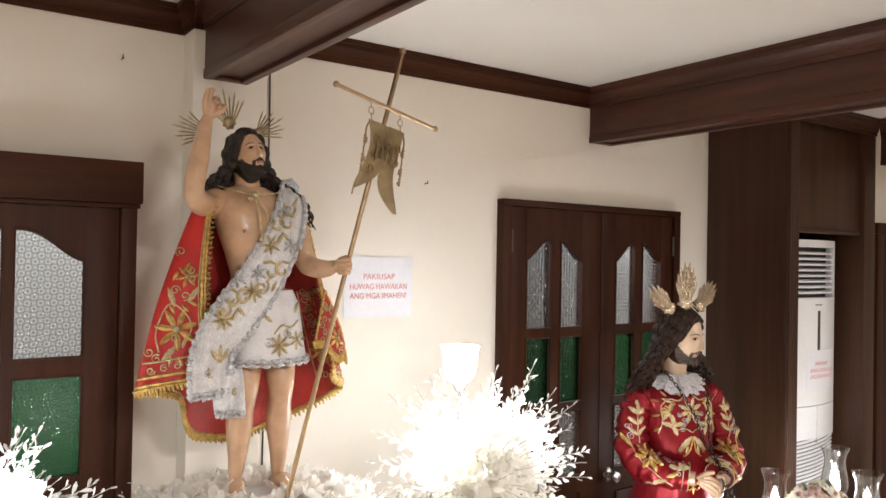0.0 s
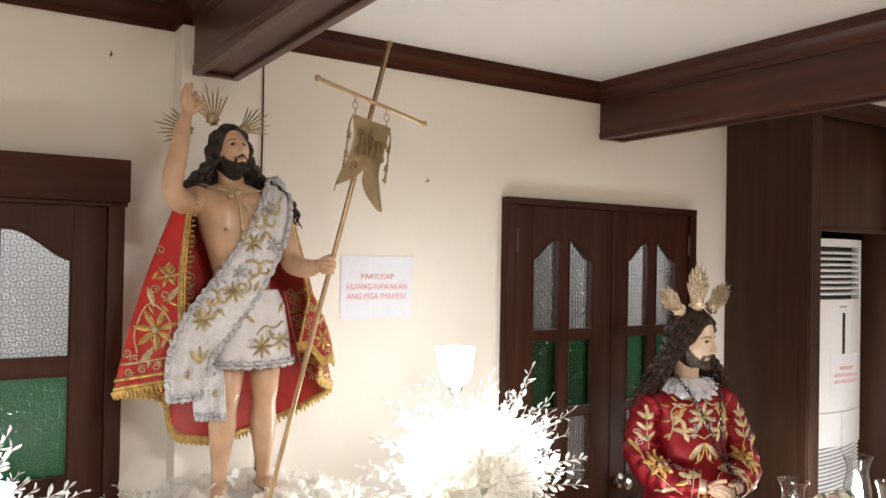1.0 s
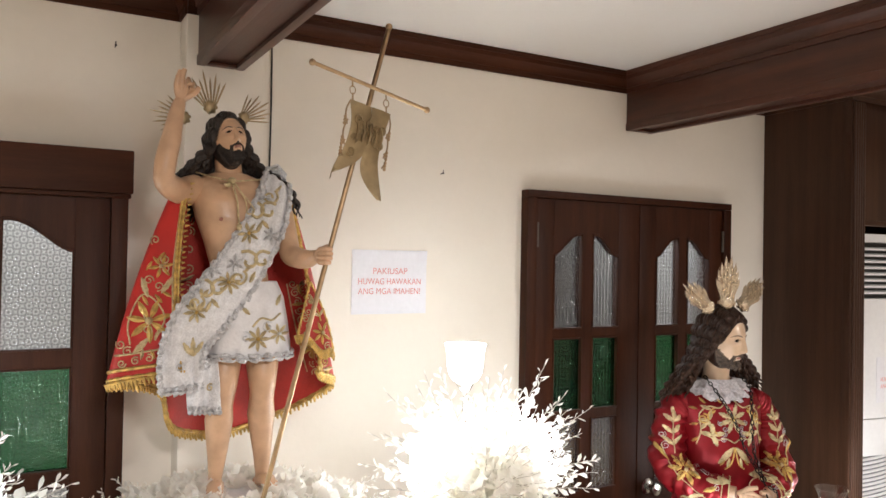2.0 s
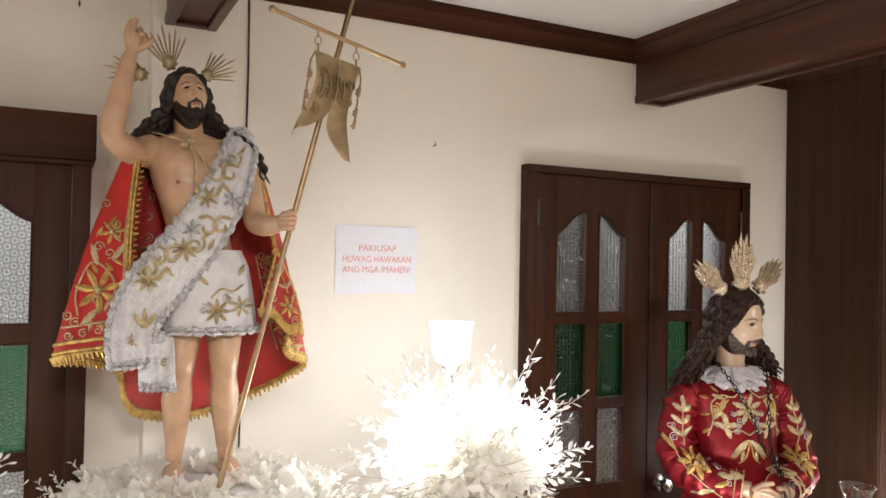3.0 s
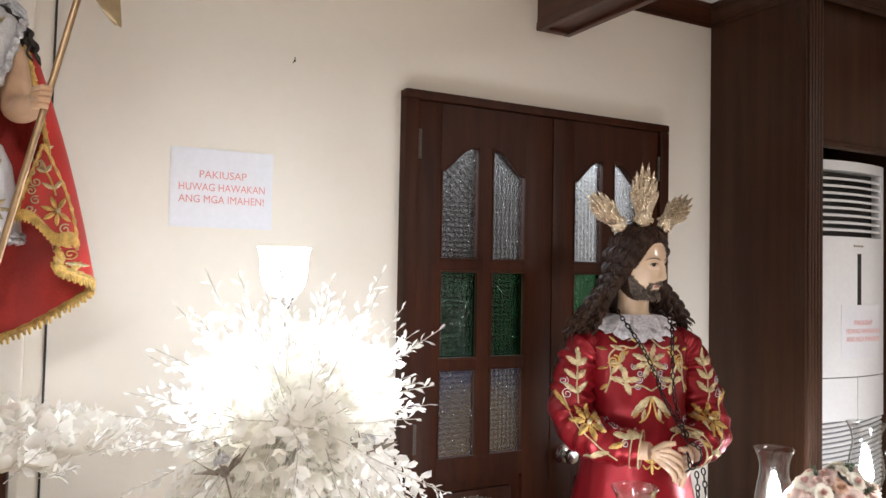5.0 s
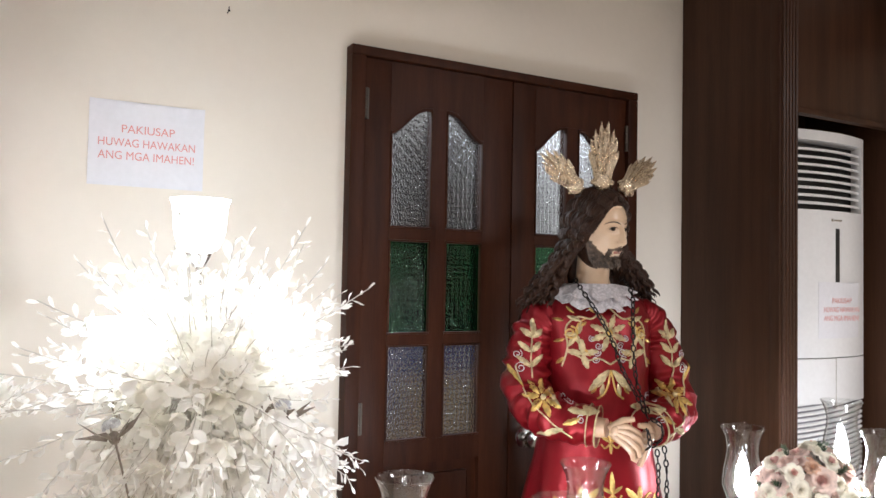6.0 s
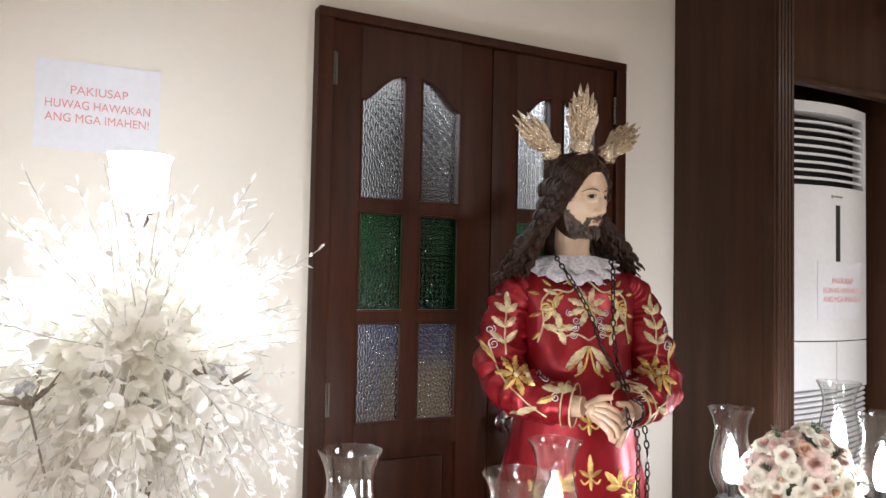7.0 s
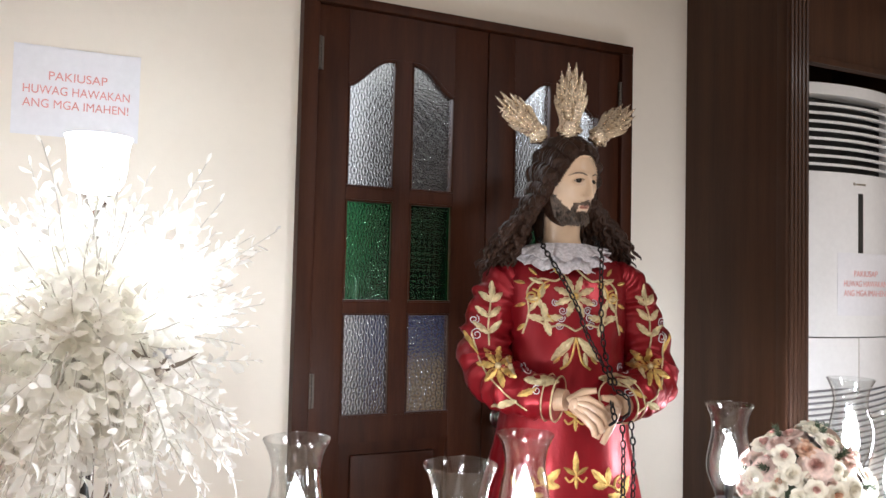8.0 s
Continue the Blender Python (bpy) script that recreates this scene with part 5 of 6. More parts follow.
    for tip, b0 in (((0.549, 1.929, 2.221), (0.632, 1.905, 2.205)), ((0.660, 1.898, 2.316), (0.682, 1.900, 2.222)), ((0.823, 1.913, 2.265), (0.752, 1.903, 2.214))):
        a = Vector(tip) - Vector(b0)
        ray_fan(bm, Vector(b0), a, a.cross(Vector((0.28, 0.96, 0))), a.length * 1.18, 9, 0.60, BR, True, 0.0018, slim=0.021)
    bmesh.ops.translate(bm, verts=bm.verts, vec=-O)
    ob = finish("robed_statue", bm, mats, smooth=50)
    ob.location = O
    return tagged(ob, "painted statue with raised arm, red cape and silver-white sash", "statue")


risen_statue()


# ---- the staff with its metal banner ----
def banner_staff():
    top, bot = Vector((1.054, 1.645, 2.437)), Vector((0.779, 1.726, 1.262))
    t = thing("banner_staff", tuple(bot), "brass processional staff with a swallow-tailed metal banner", "staff")
    d = top - bot
    bm = bmesh.new()
    sweep(bm, [d * (i / 12) for i in range(13)], [0.0062] * 13, 0, 12)
    part("pole", bm, M_BRASS, t, smooth=50)
    bm = bmesh.new()
    blob(bm, d + Vector((0, 0, 0.003)), (0.009, 0.009, 0.009), 0, 14, 10)
    part("finial", bm, M_BRASS, t, smooth=60)
    bm = bmesh.new()
    a, b = Vector((0.852, 1.630, 2.320)) - bot, Vector((1.172, 1.659, 2.248)) - bot
    sweep(bm, [a.lerp(b, i / 8) for i in range(9)], [0.0050] * 9, 0, 12)
    part("crossbar", bm, M_BRASS, t, smooth=50)
    for q in (a, b):
        bm = bmesh.new()
        blob(bm, q, (0.0085, 0.0085, 0.0085), 0, 12, 8)
        part("bar_knob", bm, M_BRASS, t, smooth=60)
    # banner: cut sheet in the bar's plane
    ax = (b - a).normalized()
    up = Vector((0.085, 0.0, 1)).normalized()
    up = (up - ax * up.dot(ax) * 0.35).normalized()
    o = a.lerp(b, 0.305) - Vector((0, 0.004, 0.052))
    def at(x, z, y=0.0):
        return o + ax * x + up * z + Vector((0, -y, 0))
    W, H = 0.112, 0.218
    def rim(v):
        """Left and right edges of the banner at depth v (0 top, 1 tips)."""
        l = 0.0 + 0.010 * math.sin(v * 5) - (0.014 * max(0, v - 0.62) / 0.38)
        r = W - 0.010 * math.sin(v * 4) - 0.008 * v + 0.002
        return l, r
    bm = bmesh.new()
    n = 26
    for side in (0, 1):
        cols = []
        for i in range(n + 1):
            v = i / n
            l, r = rim(v)
            mid = (l + r) / 2 + 0.004
            if side == 0:
                vv = min(v, 0.86)
                gap = max(0, v - 0.58) / 0.42
                x0, x1 = l, mid - (mid - l) * min(1, gap * 1.22) ** 1.5
            else:
                gap = max(0, v - 0.58) / 0.42
                x0, x1 = mid + (r - mid) * gap ** 2.2 * 0.97 - 0.004 * gap, r + 0.006 * gap
            z = -H * v * (0.93 if side == 0 else 1.0)
            bow = 0.006 * math.sin(v * 6 + side) + 0.010 * max(0, v - 0.6)
            cols.append([at(x0, z, bow), at((x0 + x1) / 2, z, bow + 0.004), at(x1, z, bow)])
        fr = [[bm.verts.new(p + Vector((0, -0.0012, 0))) for p in row] for row in cols]
        bk = [[bm.verts.new(p + Vector((0, 0.0012, 0))) for p in row] for row in cols]
        for i in range(n):
            for j in range(2):
                bm.faces.new((fr[i][j], fr[i][j + 1], fr[i + 1][j + 1], fr[i + 1][j]))
                bm.faces.new((bk[i][j], bk[i + 1][j], bk[i + 1][j + 1], bk[i][j + 1]))
            for j in (0, 2):
                bm.faces.new((fr[i][j], fr[i + 1][j], bk[i + 1][j], bk[i][j]))
    ban = part("banner", bm, M_OLDBRASS, t, "dull brass swallow-tailed banner", smooth=50)
    # raised scrolls on the banner and wire scrolls at its sides
    rnd = random.Random(2)
    for k in range(11):
        x, z = 0.022 + 0.018 * (k % 5) + rnd.uniform(-0.004, 0.004), -0.050 - 0.034 * (k // 5) + rnd.uniform(-0.006, 0.006)
        pts = [at(x + 0.011 * (1 - 0.7 * i / 10) * math.cos(i * 0.75 + k), z + 0.014 * (1 - 0.7 * i / 10) * math.sin(i * 0.75 + k), 0.011) for i in range(11)]
        bm = bmesh.new()
        sweep(bm, pts, 0.0023, 0, 6)
        part("scroll", bm, M_OLDBRASS, ban, "raised brass scroll", smooth=60)
    for k in range(5):
        x = 0.026 + 0.017 * k
        bm = bmesh.new()
        sweep(bm, [at(x, -0.048, 0.012), at(x + 0.003, -0.070, 0.013), at(x, -0.094, 0.012)], 0.0030, 0, 6)
        part("stroke", bm, M_OLDBRASS, ban, "raised brass stroke", smooth=60)
    for side, x0 in ((-1, 0.001), (1, W - 0.001)):
        bm = bmesh.new()
        for k, (z0, z1) in enumerate(((-0.004, -0.062), (-0.050, -0.112), (-0.100, -0.138))):
            pts = [at(x0 + side * 0.008 * math.sin(math.pi * i / 8), z0 + (z1 - z0) * i / 8, 0.004) for i in range(9)]
            sweep(bm, pts, 0.0022, 0, 6)
            for g in range(3):
                blob(bm, at(x0 + side * 0.008, z1 + 0.008 * g, 0.004), (0.0042,) * 3, 0, 7, 5)
        part("wire_scroll", bm, M_BRASS, ban, "curled brass wire edge", smooth=60)
    for x in (0.008, W - 0.008):
        f = (x + 0.0) / 0.3
        hook = a.lerp(b, 0.305 + x / (b - a).length)
        low = at(x, 0.0)
        for k in range(3):
            q0 = hook.lerp(low, k / 3 + 0.02)
            q1 = hook.lerp(low, (k + 1) / 3 + 0.02)
            mid, dd = (q0 + q1) / 2, (q1 - q0)
            r = dd.length * 0.58
            s = Vector((1, 0, 0)) if k % 2 else Vector((0.5, 0.85, 0))
            bm = bmesh.new()
            ring = [mid + dd.normalized() * r * math.cos(g) + s * r * 0.72 * math.sin(g) for g in [2 * math.pi * i / 14 for i in range(15)]]
            sweep(bm, ring, 0.0013, 0, 5, caps=False)
            part("chain_link", bm, M_BRASS, t, smooth=60)
    return t


banner_staff()


# ---- the bound statue in the crimson robe ----
def bound_statue():
    bm = bmesh.new()
    SK, HA, BE, EY, LI, RO, LA, GO, PG, HL, SI, EW, HN = range(13)
    mats = [M_PALESKIN, M_BROWNHAIR, M_SOFTBEARD, M_EYE, M_LIP, M_ROBE, M_LACE, M_GOLD, M_PALEGOLD, M_CHAMPAGNE, M_SILVER, M_EYEWHITE, M_PALMSKIN]
    cloth = bmesh.new()
    body = [(0, 0.010, 0.245, 0.330, 0.270), (0, 0.008, 0.55, 0.275, 0.225), (0, 0.006, 0.80, 0.205, 0.170), (0.002, 0.004, 0.98, 0.166, 0.140), (0.004, 0.0, 1.08, 0.150, 0.128), (0.004, -0.002, 1.20, 0.148, 0.122),
            (0.003, -0.002, 1.30, 0.156, 0.112), (0.002, 0.0, 1.36, 0.160, 0.098), (0.0, 0.004, 1.40, 0.145, 0.080), (-0.005, 0.004, 1.428, 0.108, 0.066), (-0.010, 0.000, 1.448, 0.070, 0.056)]
    fold = lambda a, z: 1 + (0.035 * math.sin(a * 9 + 0.7 * math.sin(z * 5)) + 0.014 * math.sin(a * 17 + z * 11)) * min(1, max(0, (1.12 - z) / 0.5)) + 0.016 * math.sin(z * 48 + a * 3 + math.sin(a * 5)) * math.exp(-((z - 1.14) / 0.13) ** 2) + 0.020 * noise.noise(Vector((math.cos(a) * 2.2, math.sin(a) * 2.2, z * 7))) + 0.016 * noise.noise(Vector((math.cos(a) * 6 + z * 5, math.sin(a) * 6, z * 16)))
    for m in (bm, cloth):
        ring_loft(m, dense(body, 6), RO if m is bm else 0, 72, fold)
    arms = {}
    for s, el, wr in ((-1, (-0.200, -0.040, 1.145), (-0.052, -0.175, 1.088)), (1, (0.214, -0.034, 1.130), (0.092, -0.165, 1.082))):
        path = smooth_path([(s * 0.105, 0.006, 1.372), (s * 0.156, 0.004, 1.342), (s * 0.188, -0.004, 1.26), el, (el[0] * 0.74, -0.118, 1.100), wr], 20)
        n = len(path)
        def rad(i):
            t = i / (n - 1)
            w = 0.0018 * math.sin(t * 52 + s) * (1 - abs(t - 0.45))
            return ramp_at([0, 0.15, 0.4, 0.6, 0.8, 0.94, 1.0], [0.046, 0.058, 0.064, 0.066, 0.060, 0.056, 0.054], t) + w
        radii = [rad(i) for i in range(n)]
        for m in (bm, cloth):
            for i, (q, row) in enumerate(zip(path, sweep(m, path, radii, RO if m is bm else 0, 48, 0.90))):
                t = i / (n - 1)
                for v in row:
                    c3 = v.co
                    bend = noise.noise(c3 * 8) * 2.4 + noise.noise(c3 * 22) * 0.7
                    crease = abs(math.sin(t * 34 + 0.5 * math.sin(math.atan2(c3.y - q.y, c3.x - q.x) * 2) + bend)) - 0.55
                    deep = 0.3 + 0.7 * max(0, noise.noise(c3 * 7 + Vector((3, s, 5))) + 0.5)
                    v.co = c3 + (c3 - q).normalized() * ((-0.013 * crease * deep + 0.0028 * math.sin(t * 96 + bend * 2.5)) * min(1, t * 8) * (1 if t < 0.9 else (1 - t) * 10) + 0.004 * noise.noise(c3 * 30))
        arms[s] = path
        # cuff: silver meander and gold edge
        d = (path[-1] - path[-3]).normalized()
        sd = d.cross(Vector((0, 0, 1))).normalized()
        up = sd.cross(d)
        for off, mt, r in ((0.0, PG, 0.0024), (0.022, PG, 0.0018)):
            ring = [path[-1] - d * off + (sd * math.cos(g) + up * 0.92 * math.sin(g)) * (radii[-1] + 0.002 + off * 0.10) + d * (0.007 * (1 if int(i / 2) % 2 else -1) if mt == SI else 0) for i, g in enumerate([2 * math.pi * k / 48 for k in range(49)])]
            sweep(bm, ring, r, mt, 5, caps=False)
    # the crossed palms and fingers
    hand_shape(bm, (-0.040, -0.205, 1.090), [(0.000, -0.232, 1.098), (0.002, -0.238, 1.084), (0.000, -0.240, 1.070), (-0.006, -0.238, 1.056)],
               [[(0.030, -0.236, 1.082), (0.044, -0.226, 1.062)], [(0.030, -0.244, 1.066), (0.042, -0.236, 1.042)], [(0.024, -0.248, 1.048), (0.032, -0.242, 1.026)], [(0.012, -0.246, 1.036), (0.016, -0.242, 1.018)]],
               [(-0.005, -0.225, 1.112), (0.022, -0.232, 1.116)], 0.0084, HN)
    hand_shape(bm, (0.085, -0.195, 1.078), [(0.050, -0.220, 1.072), (0.048, -0.224, 1.060), (0.050, -0.226, 1.046), (0.056, -0.224, 1.034)],
               [[(0.024, -0.226, 1.058), (0.008, -0.222, 1.044)], [(0.026, -0.232, 1.044), (0.012, -0.230, 1.026)], [(0.032, -0.234, 1.030), (0.022, -0.234, 1.010)], [(0.044, -0.232, 1.014), (0.036, -0.232, 0.998)]],
               [(0.060, -0.222, 1.096), (0.034, -0.232, 1.100)], 0.0084, HN)
    sweep(bm, [(-0.09, -0.165, 1.088), (-0.040, -0.205, 1.090)], [0.030, 0.024], HN, 14)
    sweep(bm, [(0.13, -0.150, 1.080), (0.085, -0.195, 1.078)], [0.030, 0.024], HN, 14)
    # neck, head, wig
    sweep(bm, [(-0.008, 0.002, 1.42), (-0.012, -0.010, 1.47), (-0.016, -0.030, 1.54)], [0.058, 0.046, 0.045], SK, 20)
    hc, hs = (-0.016, -0.052, 1.602), 0.208
    turn = head(bm, hc, hs, 28, -3, SK, BE, EY, LI, HA, EW)
    wig(bm, hc, hs, turn, HA, 230, 11, 0.215, 0.165)
    # lace collar: ruffled, two tiers
    for r0, z0, dz in ((0.058, 1.452, -0.028), (0.060, 1.448, -0.046)):
        def coll(u, v, r0=r0, z0=z0, dz=dz):
            a = 2 * math.pi * u
            r = r0 + 0.046 * v * (1 + 0.10 * math.sin(a * 13)) + 0.006 * v * math.sin(a * 26)
            front = max(0, -math.sin(a))
            return Vector((-0.010 + r * 1.12 * math.cos(a), -0.004 + (r * 1.02) * math.sin(a), z0 + dz * v * (0.55 + 0.9 * front) + 0.006 * v * math.cos(a * 13)))
        sheet(bm, coll, 130, 6, 0.002, LA, LA)
    # embroidery
    cloth.normal_update()
    tree = BVHTree.FromBMesh(cloth)
    nd = Needle(tree, bm, (0, -0.3, 1.30), (1, 0, 0), (0, 0, 1))
    nd.flower(0.0, 0.022, 8, 0.046, 0.019, PG, GO, math.pi / 8, 0.18)
    for s in (-1, 1):
        nd.line([(0, 0.098), (s * 0.040, 0.060), (s * 0.080, 0.062), (s * 0.108, 0.035), (s * 0.106, -0.02), (s * 0.118, -0.07)], 0.0026, PG)
        nd.spray(s * 0.060, 0.058, math.pi / 2 + s * -1.9, 0.050, 2, 0.036, PG, GO, -s * 0.7)
        nd.scroll(s * 0.098, 0.020, 0.018, 1.5, 1.5, GO, 0.0030, s)
        for g in (0.2, 1.5, 2.9, 4.4):
            nd.leaf(s * 0.070, -0.035, g * s + (0 if s > 0 else math.pi), 0.040, 0.020, PG, jag=0.12)
        nd.line([(0, -0.06), (s * 0.03, -0.045), (s * 0.06, -0.05), (s * 0.10, -0.03)], 0.0024, PG)
        for k in range(3):
            nd.scroll(s * (0.030 + 0.004 * k), -0.012 - k * 0.018, 0.010, 1.5, 0.5, SI, 0.0012, s)
        nd.leaf(s * 0.005, -0.075, -math.pi / 2 + s * 0.75, 0.075, 0.026, PG, jag=0.08)
        nd.leaf(s * 0.020, -0.105, -math.pi / 2 + s * 1.2, 0.034, 0.014, PG)
        nd.leaf(s * 0.020, -0.110, -math.pi / 2 + s * 0.2, 0.034, 0.014, PG)
        nd.line([(0, -0.075), (s * 0.014, -0.13), (s * 0.035, -0.15)], 0.0030, GO)
        for a, b, g in ((0.034, 0.074, 0.9), (0.058, 0.050, -0.6), (0.086, 0.072, 0.8), (0.113, 0.052, 0.2), (0.112, 0.004, -0.4), (0.114, -0.045, -0.9), (0.050, -0.040, 0.9), (0.036, -0.118, -0.9)):
            nd.leaf(s * a, b, g if s > 0 else math.pi - g, 0.024, 0.011, GO)
        nd.line([(0, 0.122), (s * 0.026, 0.092), (s * 0.056, 0.078)], 0.0013, SI)
        nd.scroll(s * 0.046, 0.006, 0.009, 1.4, 2, SI, 0.0012, -s)
        # sleeves
        x = s * 0.200
        nd.spray(x, -0.100, math.pi / 2 - s * 0.10, 0.110, 3, 0.046, PG, PG, s * 0.160)
        nd.flower(s * 0.186, -0.145, 7, 0.040, 0.019, GO, PG, 0.4, 0.12)
        nd.leaf(s * 0.228, -0.12, math.pi / 2 + s * -0.5, 0.060, 0.014, GO)
        nd.scroll(s * 0.234, -0.040, 0.012, 1.5, 1, SI, 0.0012, s)
        nd.scroll(s * 0.229, -0.075, 0.014, 1.5, 1, SI, 0.0012, -s)
        nd.line([(s * 0.240, -0.07), (s * 0.218, -0.150), (s * 0.176, -0.200), (s * 0.128, -0.235)], 0.0020, PG)
        nd.leaf(s * 0.152, -0.165, math.pi / 2 - s * 0.240, 0.040, 0.016, PG)
        nd.leaf(s * 0.132, -0.170, 0 if s < 0 else math.pi, 0.075, 0.026, PG, jag=0.12)
        nd.leaf(s * 0.148, -0.205, math.pi / 2 + s * 1.1, 0.045, 0.016, GO)
        nd.leaf(s * 0.148, -0.215, math.pi / 2 - s * 2.0, 0.055, 0.020, PG)
        nd.scroll(s * 0.120, -0.150, 0.011, 1.4, 1, SI, 0.0012, s)
        nd.scroll(s * 0.108, -0.190, 0.011, 1.4, 1, SI, 0.0012, -s)
        # skirt
        nd.spray(s * 0.130, -0.47, math.pi / 2 + s * 0.3, 0.08, 2, 0.05, GO, GO, s * 0.5)
        nd.scroll(s * 0.11, -0.42, 0.02, 1.2, 1, GO, 0.003, s)
    for b in (-0.255, -0.385, -0.52):
        nd.leaf(0.0, b - 0.015, math.pi / 2, 0.062, 0.018, GO)
        nd.leaf(0.0, b - 0.010, -math.pi / 2, 0.028, 0.012, GO)
        for s in (-1, 1):
            nd.leaf(0.0, b - 0.008, math.pi / 2 - s * 1.0, 0.034, 0.012, GO)
            nd.line([(0, b - 0.010), (s * 0.016, b - 0.022), (s * 0.026, b - 0.012)], 0.0026, GO)
    cloth.free()
    # halo: three dense fans
    inv = Matrix.Rotation(radians(20), 3, "Z")
    for tip, b0, ln in (((2.278, 1.820, 1.797), (2.405, 1.815, 1.697), 1), ((2.471, 1.800, 1.892), (2.466, 1.805, 1.702), 1), ((2.668, 1.817, 1.812), (2.535, 1.805, 1.705), 1)):
        a, b = (inv @ (Vector(q) - Vector((2.51, 1.88, 0))) for q in (tip, b0))
        d = a - b
        side = d.cross(inv @ Vector((0.55, 0.83, 0)))
        for r, f, y in ((15, 0.34, 0.0), (11, 0.26, -0.004), (9, 0.18, -0.008)):
            ray_fan(bm, b + Vector((0, y, 0)), d, side, d.length * (1 - 0.13 * (13 - r) / 4), r, f, HL, True, 0.004, 0.10, taper=0.40)
        nrm = d.normalized().cross(side.normalized())
        rnd = random.Random(4)
        for k in range(150):
            u, v = rnd.uniform(0.05, 0.80), rnd.uniform(-1, 1)
            blob(bm, b + d * u + side.normalized() * d.length * v * (0.06 + 0.22 * u) * 0.8 - nrm * rnd.uniform(0.004, 0.012), (rnd.uniform(0.002, 0.0045),) * 3, HL, 5, 3)
    O = Vector((0, 0, 0.245))
    bmesh.ops.translate(bm, verts=bm.verts, vec=-O)
    ob = finish("bound_statue", bm, mats, smooth=50)
    ob.matrix_world = pose(2.51, 1.88, 0.245, 0, 0, -20)
    return tagged(ob, "bound statue in a gold-embroidered crimson satin robe with lace collar", "statue")


bound_statue()


# ---- iron chain round its neck and wrists ----
def iron_chain():
    base = pose(2.51, 1.88, 0.245, 0, 0, -20)
    t = thing("iron_chain", (2.51, 1.88, 0.245), "black iron chain hung round the statue's neck and wrists", "chain", rz=-20)
    bm = bmesh.new()
    ring = [Vector((0.0052 * math.cos(g), 0, 0.0095 * math.sin(g))) for g in [2 * math.pi * i / 12 for i in range(13)]]
    sweep(bm, ring, 0.0021, 0, 5, caps=False)
    first = part("chain_link", bm, M_IRON, t, smooth=60)
    me = first.data
    runs = [[(-0.078, -0.040, 1.470), (-0.070, -0.112, 1.425), (-0.040, -0.138, 1.370), (-0.004, -0.148, 1.30), (0.020, -0.150, 1.235), (0.055, -0.165, 1.165), (0.070, -0.200, 1.115)],
            [(0.062, -0.030, 1.475), (0.062, -0.110, 1.430), (0.056, -0.135, 1.36), (0.056, -0.142, 1.27), (0.064, -0.150, 1.19), (0.078, -0.185, 1.125)],
            [(0.066, -0.214, 1.118), (0.094, -0.226, 1.098), (0.098, -0.224, 1.066), (0.076, -0.218, 1.045)],
            [(0.060, -0.210, 1.110), (0.056, -0.238, 1.080), (0.062, -0.236, 1.050), (0.046, -0.238, 1.040)],
            [(0.078, -0.240, 1.050), (0.080, -0.246, 0.98), (0.082, -0.240, 0.88), (0.083, -0.246, 0.78), (0.083, -0.262, 0.70)],
            [(0.100, -0.232, 1.055), (0.104, -0.242, 0.98), (0.106, -0.236, 0.88), (0.106, -0.244, 0.78), (0.106, -0.258, 0.70)]]
    used = False
    for run in runs:
        pts = smooth_path(run, 24)
        acc, last, flip = 0.0, pts[0], 0
        for p in pts[1:]:
            acc += (p - last).length
            if acc >= 0.0152:
                d = (p - last).normalized()
                q = d.to_track_quat("Z", "Y").to_matrix().to_4x4()
                m = Matrix.Translation(p - Vector((0, 0, 0.245))) @ q @ pose(0, 0, 0, 0, 0, 90 * flip + 40)
                if not used:
                    first.matrix_basis = m
                    used = True
                else:
                    o = new("chain_link", me)
                    o.parent = t
                    o.matrix_basis = m
                acc, flip = 0.0, 1 - flip
            last = p
    return t


iron_chain()


# ---- supports ----
def pedestal(name, place, w, d, h, label, topmat=M_WOOD):
    t = thing(name, place, label, "pedestal")
    bm = bmesh.new()
    box(bm, -w, w, -d, d, 0.0, 0.08, bevel=0.012)
    part("plinth", bm, M_WOOD, t, smooth=30)
    bm = bmesh.new()
    box(bm, -w * 0.88, w * 0.88, -d * 0.88, d * 0.88, 0.08, h - 0.05, bevel=0.008)
    part("body", bm, M_WOOD, t, smooth=30)
    bm = bmesh.new()
    box(bm, -w, w, -d, d, h - 0.05, h, bevel=0.014)
    part("top", bm, topmat, t, smooth=30)
    return t


pedestal("statue_pedestal", (0.768, 1.856, 0), 0.125, 0.115, 1.258, "wooden pedestal with a white top under the caped statue", M_WHITECLOTH)
pedestal("statue_platform", (2.55, 1.78, 0), 0.66, 0.46, 0.243, "low dark wooden platform under the robed statue")


